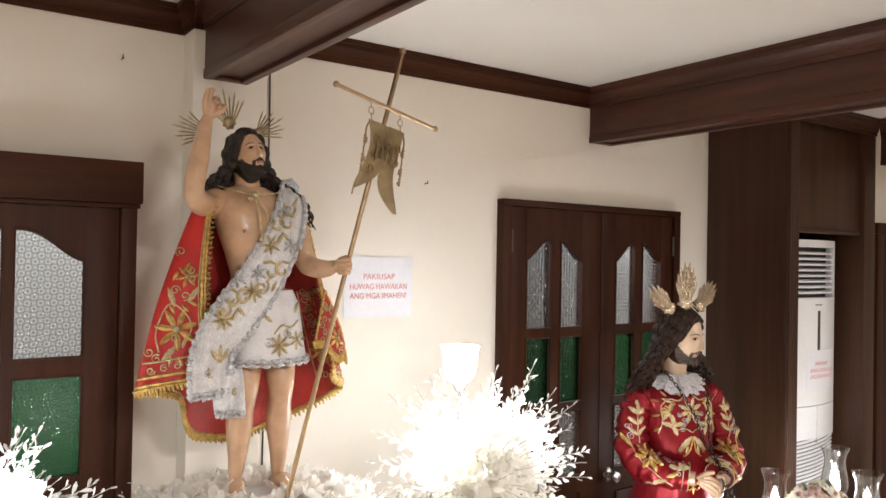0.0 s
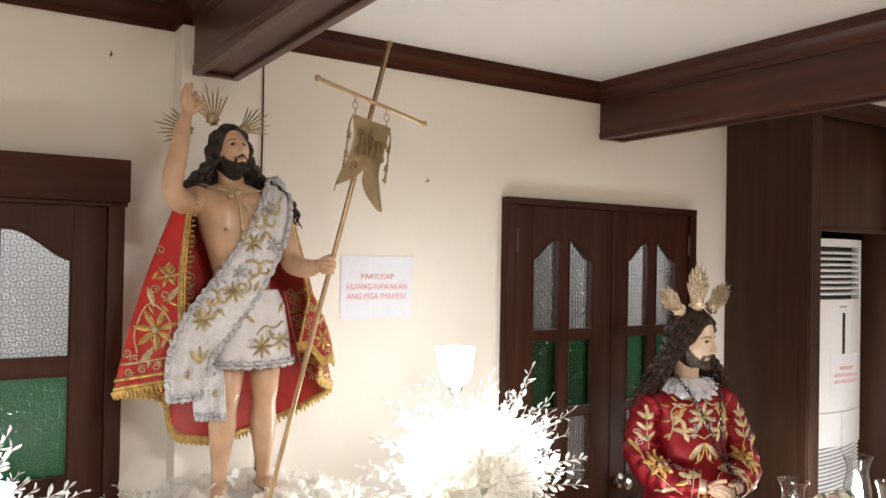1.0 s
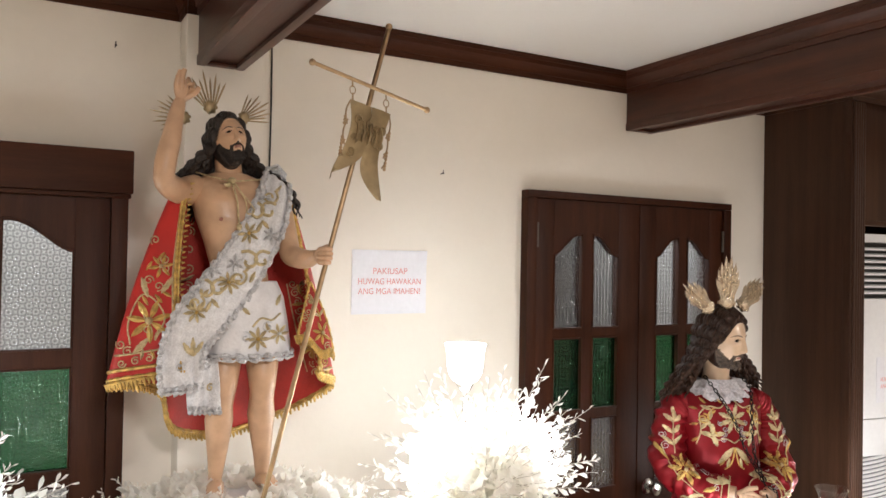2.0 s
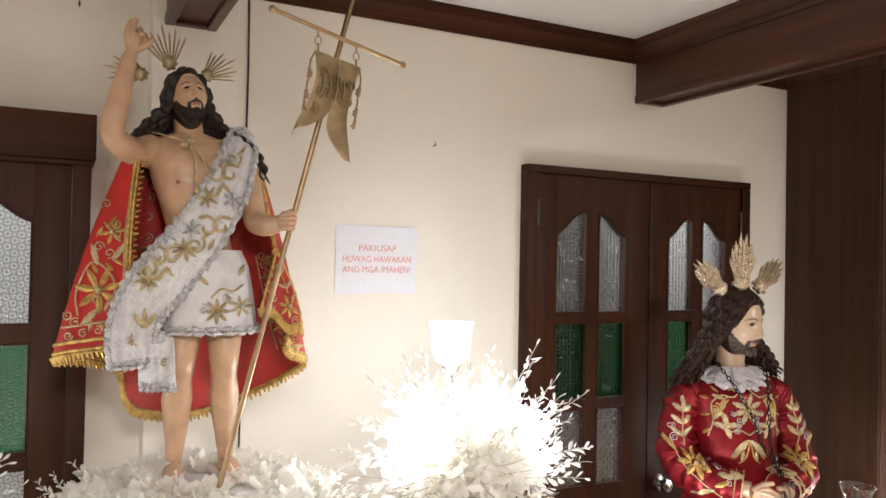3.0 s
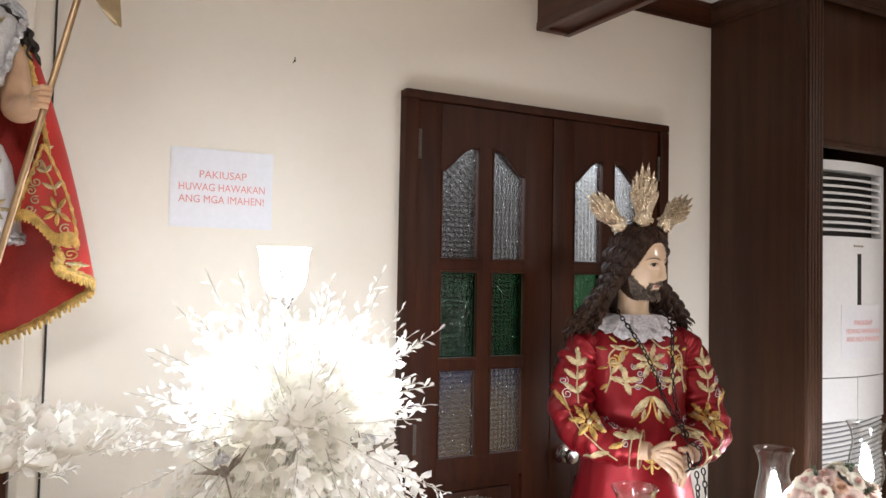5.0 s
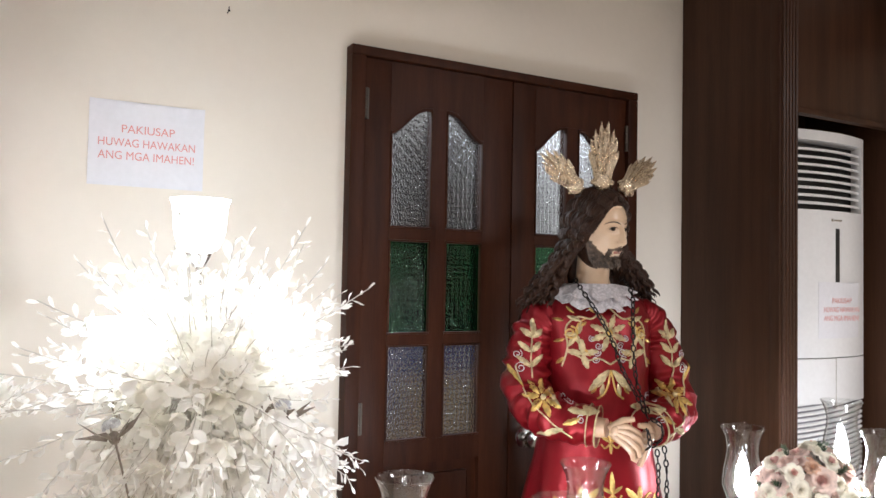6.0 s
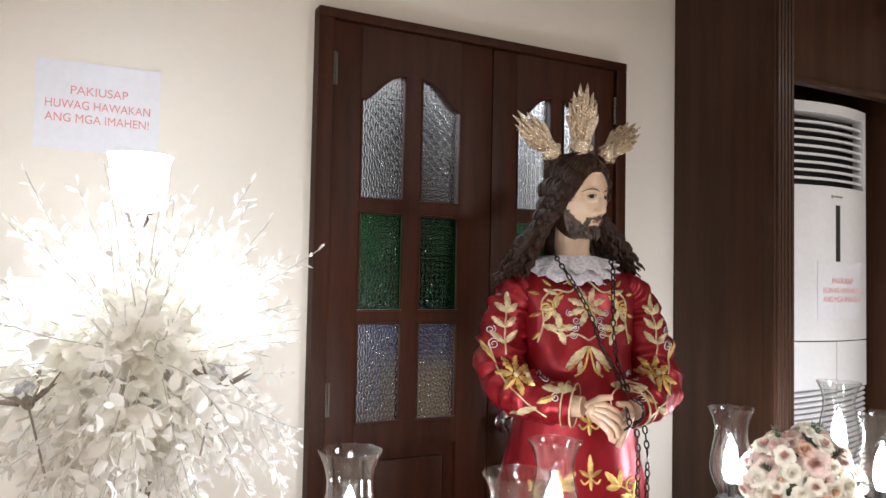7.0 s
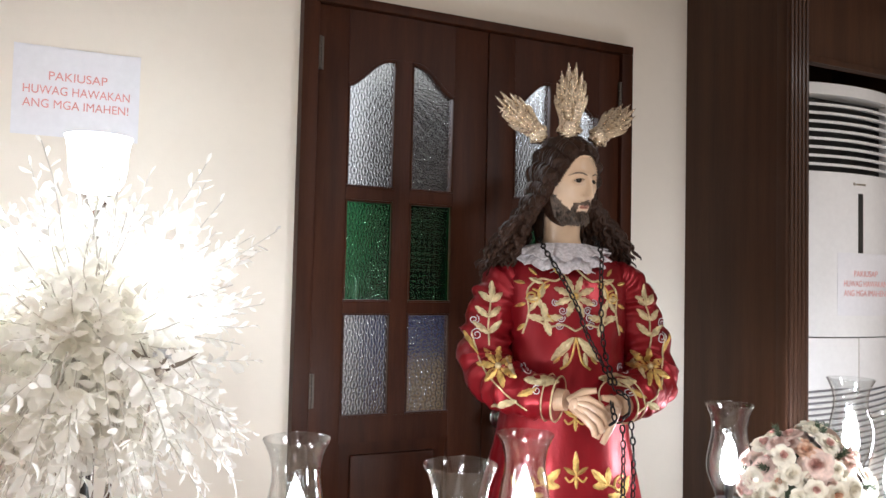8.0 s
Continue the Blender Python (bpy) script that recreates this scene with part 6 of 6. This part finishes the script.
# ---- white artificial foliage ----
def leaf_branch(seed, length, leaves):
    """A wire twig along +z with small folded leaves on its outer part."""
    rnd = random.Random(seed)
    bm = bmesh.new()
    bend = Vector((rnd.uniform(-0.12, 0.12), rnd.uniform(-0.12, 0.12), 0)) * length
    pt = lambda t: Vector((bend.x * t * t + 0.004 * math.sin(t * 9 + seed), bend.y * t * t, length * t))
    sweep(bm, [pt(i / 6) for i in range(7)], [0.0016 - 0.0001 * i for i in range(7)], 1, 4)
    for k in range(leaves):
        t = 0.22 + 0.78 * (k + rnd.random() * 0.6) / leaves
        t = min(t, 1)
        p = pt(t)
        az = k * 2.4 + rnd.uniform(-0.5, 0.5)
        out = rnd.uniform(0.5, 1.05) * (0.5 if t > 0.93 else 1)
        d = Vector((math.cos(az) * out, math.sin(az) * out, rnd.uniform(0.6, 1.0))).normalized()
        ln = rnd.uniform(0.024, 0.040) * (1 if t < 0.72 else 0.66 if t < 0.9 else 0.5)
        w = ln * (rnd.uniform(0.50, 0.75) if t < 0.8 else rnd.uniform(0.34, 0.5))
        s = d.cross(Vector((rnd.uniform(-1, 1), rnd.uniform(-1, 1), rnd.uniform(-1, 1)))).normalized()
        n = d.cross(s).normalized()
        stem = p + d * 0.006
        curl = rnd.uniform(-0.3, 0.5) * ln
        q = [p, stem + d * ln * 0.30 + s * w * 0.42 + n * w * 0.25, stem + d * ln * 0.68 + s * w * 0.46 + n * (w * 0.28 + curl * 0.4), stem + d * ln + n * curl,
             stem + d * ln * 0.68 - s * w * 0.46 + n * (w * 0.28 + curl * 0.4), stem + d * ln * 0.30 - s * w * 0.42 + n * w * 0.25, stem + d * ln * 0.5 + n * curl * 0.15]
        v = [bm.verts.new(x) for x in q]
        for a in range(6):
            bm.faces.new((v[6], v[a], v[(a + 1) % 6]))
    me = bpy.data.meshes.new("branch")
    bm.to_mesh(me)
    bm.free()
    me.materials.append(M_LEAF)
    me.materials.append(M_TWIG)
    me.polygons.foreach_set("use_smooth", [True] * len(me.polygons))
    return me


BRANCHES = [leaf_branch(k, 0.30 + 0.016 * (k % 4), 15 + k % 4) for k in range(10)]
SHORT = [leaf_branch(40 + k, 0.15 + 0.012 * (k % 3), 9 + k % 3) for k in range(6)]


def add_branch(parent, me, p, d, roll, s):
    ob = new("branch", me)
    ob.parent = parent
    ob.matrix_basis = Matrix.Translation(p) @ d.to_track_quat("Z", "Y").to_matrix().to_4x4() @ pose(0, 0, 0, 0, 0, roll) @ Matrix.Scale(s, 4)
    return ob


PETALS = []
for k_ in range(4):
    r_ = random.Random(70 + k_)
    bm = bmesh.new()
    for j_ in range(7):
        a_ = j_ * 0.9 + r_.uniform(-0.3, 0.3)
        l_, w_, e_ = r_.uniform(0.022, 0.034), r_.uniform(0.010, 0.016), r_.uniform(0.2, 0.9)
        d_ = Vector((math.cos(a_) * math.cos(e_), math.sin(a_) * math.cos(e_), math.sin(e_)))
        s_ = Vector((-math.sin(a_), math.cos(a_), 0))
        q_ = [Vector(), d_ * l_ * 0.45 + s_ * w_, d_ * l_ * 0.85 + s_ * w_ * 0.7 + Vector((0, 0, 0.004)), d_ * l_ * 1.05 + Vector((0, 0, 0.007)), d_ * l_ * 0.85 - s_ * w_ * 0.7 + Vector((0, 0, 0.004)), d_ * l_ * 0.45 - s_ * w_]
        m_ = bm.verts.new(d_ * l_ * 0.55 - Vector((0, 0, 0.004)))
        v_ = [bm.verts.new(x) for x in q_]
        for i_ in range(6):
            bm.faces.new((m_, v_[i_], v_[(i_ + 1) % 6]))
    me_ = bpy.data.meshes.new("blossom")
    bm.to_mesh(me_)
    bm.free()
    me_.materials.append(M_LEAF)
    me_.polygons.foreach_set("use_smooth", [True] * len(me_.polygons))
    PETALS.append(me_)


def foliage_ball(place, count, seed, label):
    t = thing("foliage_arrangement", place, label, "flower arrangement", "white foliage arrangements")
    rnd = random.Random(seed)
    for k in range(count):
        z = 1 - 2 * (k + 0.5) / count
        a = k * 2.39996 + rnd.uniform(-0.25, 0.25)
        r = math.sqrt(1 - z * z)
        d = Vector((r * math.cos(a), r * math.sin(a), z + rnd.uniform(-0.1, 0.1))).normalized()
        s = rnd.uniform(0.78, 1.08)
        p = d * 0.015
        if d.z < 0.1:
            # the lower sprays hang down from the outside
            p = Vector((d.x, d.y, 0)) * rnd.uniform(0.03, 0.17) + Vector((0, 0, rnd.uniform(-0.04, 0.03)))
            d = Vector((d.x * 0.8, d.y * 0.8, d.z - 0.75 * min(1, (0.1 - d.z) * 2.5))).normalized()
            s *= 0.9
        add_branch(t, BRANCHES[k % 10], p, d, rnd.uniform(0, 360), s)
        if k % 2 == 0:
            add_branch(t, SHORT[k % 6], d * 0.05, (d + Vector((rnd.uniform(-0.3, 0.3), rnd.uniform(-0.3, 0.3), rnd.uniform(-0.3, 0.3)))).normalized(), rnd.uniform(0, 360), rnd.uniform(0.9, 1.2))
    for k in range(190):
        z = 0.75 - 1.6 * (k + rnd.random()) / 190
        a = k * 2.39996
        r = math.sqrt(max(0, 1 - z * z))
        d = Vector((r * math.cos(a), r * math.sin(a), z))
        o = new("blossom", PETALS[k % 4])
        o.parent = t
        q = d * rnd.uniform(0.07, 0.19) - Vector((0, 0, 0.05 * max(0, -z)))
        o.matrix_basis = Matrix.Translation(q) @ (d + Vector((0, 0, -0.4 if z < 0 else 0.2))).to_track_quat("Z", "Y").to_matrix().to_4x4() @ pose(0, 0, 0, rnd.uniform(-30, 30), rnd.uniform(-30, 30), rnd.uniform(0, 360)) @ Matrix.Scale(rnd.uniform(0.75, 1.25), 4)
    bm = bmesh.new()
    z0 = -place[2]
    sweep(bm, [(0.0, 0.0, z0 + 0.02), (0.0, 0.0, -0.22)], 0.009, 0, 10)
    part("stand_pole", bm, M_BLACK, t, "thin black stand pole", smooth=50)
    bm = bmesh.new()
    sweep(bm, [(0.0, 0.0, -0.23), (0.0, 0.0, 0.0)], 0.010, 0, 10)
    part("foam_stem", bm, M_LEAF, t, "white foam stem", smooth=50)
    bm = bmesh.new()
    lathe(bm, [(0, z0), (0.13, z0), (0.13, z0 + 0.012), (0.03, z0 + 0.028), (0, z0 + 0.03)], 24)
    part("stand_foot", bm, M_BLACK, t, smooth=50)
    bm = bmesh.new()
    blob(bm, (0, 0, 0), (0.028, 0.028, 0.028), 0, 14, 10)
    part("foam_core", bm, M_LEAF, t, smooth=60)
    return t


ball = foliage_ball((1.42, 1.74, 1.225), 205, 21, "round arrangement of white artificial leaf sprays on a stand")
for q in ((1.527, 1.60, 1.195), (1.242, 1.62, 1.177)):
    d = Vector((0.22 if q[0] > 1.4 else -0.25, 0.12, 1)).normalized()
    bm = bmesh.new()
    blob(bm, (0, 0, 0.0), (0.010, 0.010, 0.012), 0, 12, 8)
    for k in range(7):
        a = 2 * math.pi * k / 7
        sweep(bm, [(0.012 * math.cos(a), 0.012 * math.sin(a), 0), (0.030 * math.cos(a), 0.030 * math.sin(a), 0.010), (0.060 * math.cos(a), 0.060 * math.sin(a), 0.018 + 0.010 * (k % 3))], [0.004, 0.0055, 0.0006], 0, 5, 0.4)
    sweep(bm, [(0, 0, 0), (0, 0, -0.12)], 0.002, 0, 5)
    pod = part("seed_pod", bm, M_POD, ball, "silvery brown open seed pod", smooth=50)
    bm = bmesh.new()
    rp = random.Random(6)
    for k in range(46):
        z = rp.uniform(-0.2, 1)
        a = k * 2.4
        r = math.sqrt(1 - z * z)
        blob(bm, (0.013 * r * math.cos(a), 0.013 * r * math.sin(a), 0.020 + 0.012 * z), (0.0036, 0.0036, 0.0036), 0, 6, 4)
    part("seed_head", bm, M_SILVER, pod, "beaded silver seed head", smooth=50)
    pod.matrix_basis = Matrix.Translation(Vector(q) - Vector((1.42, 1.74, 1.225))) @ d.to_track_quat("Z", "Y").to_matrix().to_4x4()
foliage_ball((0.062, 1.79, 1.212), 195, 22, "round arrangement of white artificial leaf sprays beside a door")


def foliage_bed():
    t = thing("foliage_wreath", (0.77, 1.86, 1.258), "white leaf sprays laid round the caped statue's feet", "flower arrangement")
    rnd = random.Random(31)
    for k in range(90):
        a = rnd.uniform(0, 2 * math.pi)
        r = 0.06 + 0.22 * math.sqrt(rnd.random())
        x, y = r * math.cos(a) * 1.15, r * math.sin(a)
        p = Vector((x, y, -0.035 - 0.25 * max(0, r - 0.19)))
        d = Vector((math.cos(a) * rnd.uniform(0.3, 1.3), math.sin(a) * rnd.uniform(0.3, 1.3), rnd.uniform(0.05, 0.5))).normalized()
        add_branch(t, SHORT[k % 6], p, d, rnd.uniform(0, 360), rnd.uniform(0.40, 0.68))
    for k in range(260):
        a = rnd.uniform(0, 2 * math.pi)
        r = 0.05 + 0.24 * math.sqrt(rnd.random())
        p = Vector((r * math.cos(a), r * math.sin(a), 0.002 - 0.25 * max(0, r - 0.115)))
        o = new("blossom", PETALS[k % 4])
        o.parent = t
        o.matrix_basis = Matrix.Translation(p) @ pose(0, 0, 0, rnd.uniform(-25, 25), rnd.uniform(-25, 25), rnd.uniform(0, 360)) @ Matrix.Scale(rnd.uniform(1.0, 1.6), 4)
    return t


foliage_bed()


# ---- lamps among the foliage ----
def tulip_lamp(place, foot, label, glass=M_SHADE):
    t = thing("tulip_lamp", place, label, "lamp", "tulip lamps")
    bm = bmesh.new()
    prof = [(0.020, -0.056), (0.036, -0.050), (0.048, -0.030), (0.053, -0.005), (0.054, 0.025), (0.058, 0.048), (0.062, 0.056), (0.059, 0.056), (0.051, 0.026), (0.050, -0.005), (0.045, -0.028), (0.033, -0.046), (0.020, -0.051)]
    lathe(bm, prof, 28, close=True)
    part("shade", bm, glass, t, "lit white opal tulip shade", smooth=50)
    bm = bmesh.new()
    lathe(bm, [(0, -0.086), (0.012, -0.086), (0.018, -0.076), (0.024, -0.064), (0.026, -0.057), (0, -0.0565)], 20)
    part("gallery", bm, M_STEEL, t, "bright steel lamp gallery", smooth=50)
    bm = bmesh.new()
    f = Vector(foot) - Vector(place)
    sweep(bm, smooth_path([(0, 0, -0.084), (0, 0, -0.13), (f.x * 0.9, f.y * 0.9, (f.z - 0.16) * 0.30), tuple(f)], 6), 0.006, 0, 8)
    part("stem", bm, M_STEEL, t, "thin bright steel lamp stem", smooth=50)
    return t


tulip_lamp((1.420, 1.858, 1.560), (1.43, 1.90, 0.01), "lit tulip lamp on a thin stem behind white foliage")
tulip_lamp((1.262, 1.775, 1.315), (1.40, 1.96, 0.01), "lit tulip lamp buried in white foliage", M_GLOBE)
tulip_lamp((1.545, 1.735, 1.330), (1.45, 1.98, 0.01), "lit tulip lamp buried in white foliage", M_GLOBE)
# added lamp, mirrored from the right-hand ball, to brighten the left foliage and door
tulip_lamp((0.180, 1.770, 1.335), (0.16, 2.00, 0.01), "unseen tulip lamp added in white foliage to brighten the door side")
tulip_lamp((0.060, 1.870, 1.560), (0.05, 2.00, 0.01), "lit tulip lamp beside the door")


# ---- hurricane lamps ----
def hurricane(place, stand, label):
    t = thing("hurricane_lamp", place, label, "lamp", "hurricane lamps", rz=random.Random(round(place[0] * 1000)).uniform(0, 360))
    H = 0.222
    out = [(0.030, 0.0), (0.032, 0.012), (0.043, 0.035), (0.052, 0.062), (0.053, 0.082), (0.048, 0.115), (0.041, 0.150), (0.040, 0.172), (0.045, 0.197), (0.053, 0.215), (0.0565, H)]
    inn = [(r - 0.0014, z + 0.0006) for r, z in out][::-1]
    bm = bmesh.new()
    lathe(bm, out + [(0.0556, H + 0.0016), (0.0545, H + 0.0012)] + inn[1:], 40, close=True)
    g = part("glass_chimney", bm, M_GLASS, t, "clear flared glass chimney", smooth=60)
    g.visible_shadow = False
    bm = bmesh.new()
    lathe(bm, [(0, -0.020), (0.036, -0.020), (0.038, -0.008), (0.033, -0.002), (0, -0.001)], 24)
    lathe(bm, [(0.009, 0.0), (0.010, 0.030), (0.012, 0.034), (0, 0.036)], 14)
    part("base", bm, M_BLACK, t, "black turned base", smooth=40)
    bm = bmesh.new()
    lathe(bm, [(0.002, 0.034), (0.012, 0.040), (0.0205, 0.058), (0.0180, 0.080), (0.009, 0.106), (0.004, 0.124), (0.0005, 0.134)], 18)
    part("flame_bulb", bm, M_BULB, t, "lit flame-shaped bulb", smooth=60)
    bm = bmesh.new()
    z = stand - place[2]
    lathe(bm, [(0, z), (0.05, z), (0.05, z + 0.012), (0.014, z + 0.03), (0.010, z + 0.10), (0.014, (z - 0.02) / 2), (0.010, -0.09), (0.016, -0.035), (0.034, -0.021), (0, -0.0205)], 20)
    part("stem", bm, M_WOOD, t, smooth=40)
    return t


RIMS = ((1.742, 1.510, 1.082, 0.0), (1.932, 1.272, 1.078, 0.0), (2.202, 1.540, 1.057, 0.243), (2.825, 1.637, 1.071, 0.243), (3.185, 1.590, 1.127, 0.0), (3.104, 1.418, 1.074, 0.0))
for x, y, z, s in RIMS:
    hurricane((x, y, z - 0.222), s, "clear glass hurricane lamp with a lit flame bulb")


# ---- bouquet of silk roses ----
def rose_mesh(name, mat, heart, seed, opened):
    """Rings of broad cupped petals, opening outwards, rim curled."""
    rnd = random.Random(seed)
    bm = bmesh.new()
    rings = ((3, 0.010, 0.030, 0.001, 1.25), (4, 0.017, 0.031, 0.004, 1.0), (5, 0.026, 0.029, 0.008, 0.86), (5, 0.034, 0.024, 0.014, 0.84), (6, 0.042, 0.015, 0.017, 0.74))
    for lay, (count, rad, high, curl, span) in enumerate(rings):
        for k in range(count):
            a = 2 * math.pi * (k + rnd.uniform(-0.15, 0.15)) / count + lay * 0.7
            lift = rnd.uniform(-0.003, 0.003)
            ph = rnd.uniform(0, 6.28)
            rr = rad * rnd.uniform(0.93, 1.07) * (1 + opened * 0.12 * lay / 4)
            def f(u, v):
                w = (u - 0.5) * 2
                e = v * (1 - 0.30 * w * w * w * w - 0.16 * w * w)
                r = rr * (0.22 + 0.78 * e ** 0.55) + curl * e ** 4 + 0.0022 * math.sin(w * 5 + ph) * e ** 3 + 0.0012 * lay * (1 if w > 0 else 0) * abs(w)
                z = -0.006 - 0.0015 * lay + (high + lift) * e - curl * 0.75 * e ** 5 + 0.0016 * math.sin(w * 4 + ph * 2) * e * e
                g = a + w * span
                return Vector((r * math.cos(g), r * math.sin(g), z))
            n = 6
            g2 = [[bm.verts.new(f(i / n, j / n)) for j in range(n + 1)] for i in range(n + 1)]
            for i in range(n):
                for j in range(n):
                    bm.faces.new((g2[i][j], g2[i + 1][j], g2[i + 1][j + 1], g2[i][j + 1])).material_index = 1 if lay < 2 else 0
    me = bpy.data.meshes.new(name)
    bm.to_mesh(me)
    bm.free()
    me.materials.append(mat)
    me.materials.append(heart)
    me.polygons.foreach_set("use_smooth", [True] * len(me.polygons))
    return me


ROSES = [rose_mesh("rose", M_ROSE_W, M_ROSE_W, 1, 0), rose_mesh("rose", M_ROSE_P, M_ROSE_P, 2, 1), rose_mesh("rose", M_ROSE_O, M_ROSE_O, 3, 0),
         rose_mesh("rose", M_ROSE_W, M_ROSE_R, 4, 1), rose_mesh("rose", M_ROSE_W, M_ROSE_O, 5, 1), rose_mesh("rose", M_ROSE_P, M_ROSE_R, 6, 1)]


def green_sprig(seed):
    rnd = random.Random(seed)
    bm = bmesh.new()
    sweep(bm, [(0, 0, 0), (0.004, 0, 0.03), (0.002, 0.003, 0.07)], 0.0014, 0, 5)
    for k in range(26):
        t = 0.2 + 0.8 * k / 26
        a = k * 2.4
        p = Vector((0.003, 0.001, 0.07 * t))
        d = Vector((math.cos(a), math.sin(a), 0.9)).normalized()
        sweep(bm, [p, p + d * 0.010, p + d * 0.020 + Vector((0, 0, 0.003))], [0.0012, 0.0026, 0.0004], 0, 4)
    me = bpy.data.meshes.new("sprig")
    bm.to_mesh(me)
    bm.free()
    me.materials.append(M_GREENLEAF)
    return me


SPRIG = green_sprig(1)


def bouquet(place, radius, count, seed, stand, kinds, label):
    t = thing("rose_bouquet", place, label, "bouquet", "rose bouquets")
    rnd = random.Random(seed)
    for k in range(count):
        z = 1 - 1.25 * (k + 0.5) / count
        a = k * 2.39996 + rnd.uniform(-0.2, 0.2)
        r = math.sqrt(max(0, 1 - z * z))
        d = Vector((r * math.cos(a), r * math.sin(a), z)).normalized()
        o = new("rose", ROSES[kinds[int(rnd.random() * len(kinds))]])
        o.parent = t
        s = rnd.uniform(0.36, 0.60)
        out = rnd.uniform(0.90, 1.16)
        o.matrix_basis = Matrix.Translation(Vector((d.x * radius[0], d.y * radius[1], d.z * radius[2])) * out) @ (d + Vector((rnd.uniform(-0.3, 0.3), rnd.uniform(-0.6, 0.4), rnd.uniform(-0.3, 0.4)))).to_track_quat("Z", "Y").to_matrix().to_4x4() @ pose(0, 0, 0, 0, 0, rnd.uniform(0, 360)) @ Matrix.Scale(s, 4)
        if k % 9 == 4:
            o = new("sprig", SPRIG)
            o.parent = t
            d2 = (d + Vector((rnd.uniform(-0.5, 0.5), rnd.uniform(-0.5, 0.5), rnd.uniform(0, 0.4)))).normalized()
            o.matrix_basis = Matrix.Translation(Vector((d2.x * radius[0], d2.y * radius[1], d2.z * radius[2])) * 0.90) @ d2.to_track_quat("Z", "Y").to_matrix().to_4x4() @ Matrix.Scale(0.62, 4)
    bm = bmesh.new()
    blob(bm, (0, 0, -0.01), (radius[0] * 0.88, radius[1] * 0.88, radius[2] * 0.88), 0, 16, 10)
    part("foliage_core", bm, M_GREENLEAF, t, smooth=60)
    bm = bmesh.new()
    z = stand - place[2]
    lathe(bm, [(0, z), (0.06, z), (0.06, z + 0.015), (0.012, z + 0.04), (0.012, -0.09), (0.05, -0.06), (0.06, -0.03), (0, -0.03)], 20)
    part("stand", bm, M_WOOD, t, smooth=40)
    return t


bouquet((2.950, 1.53, 0.898), (0.140, 0.10, 0.116), 110, 5, 0.243, (0, 0, 0, 0, 0, 3, 3, 4, 1, 4, 2, 1, 5), "bouquet of cream, pink and peach silk roses")
bouquet((1.905, 1.50, 0.845), (0.11, 0.09, 0.085), 38, 9, 0.0, (2, 2, 4, 1), "bouquet of peach silk roses with green sprigs")
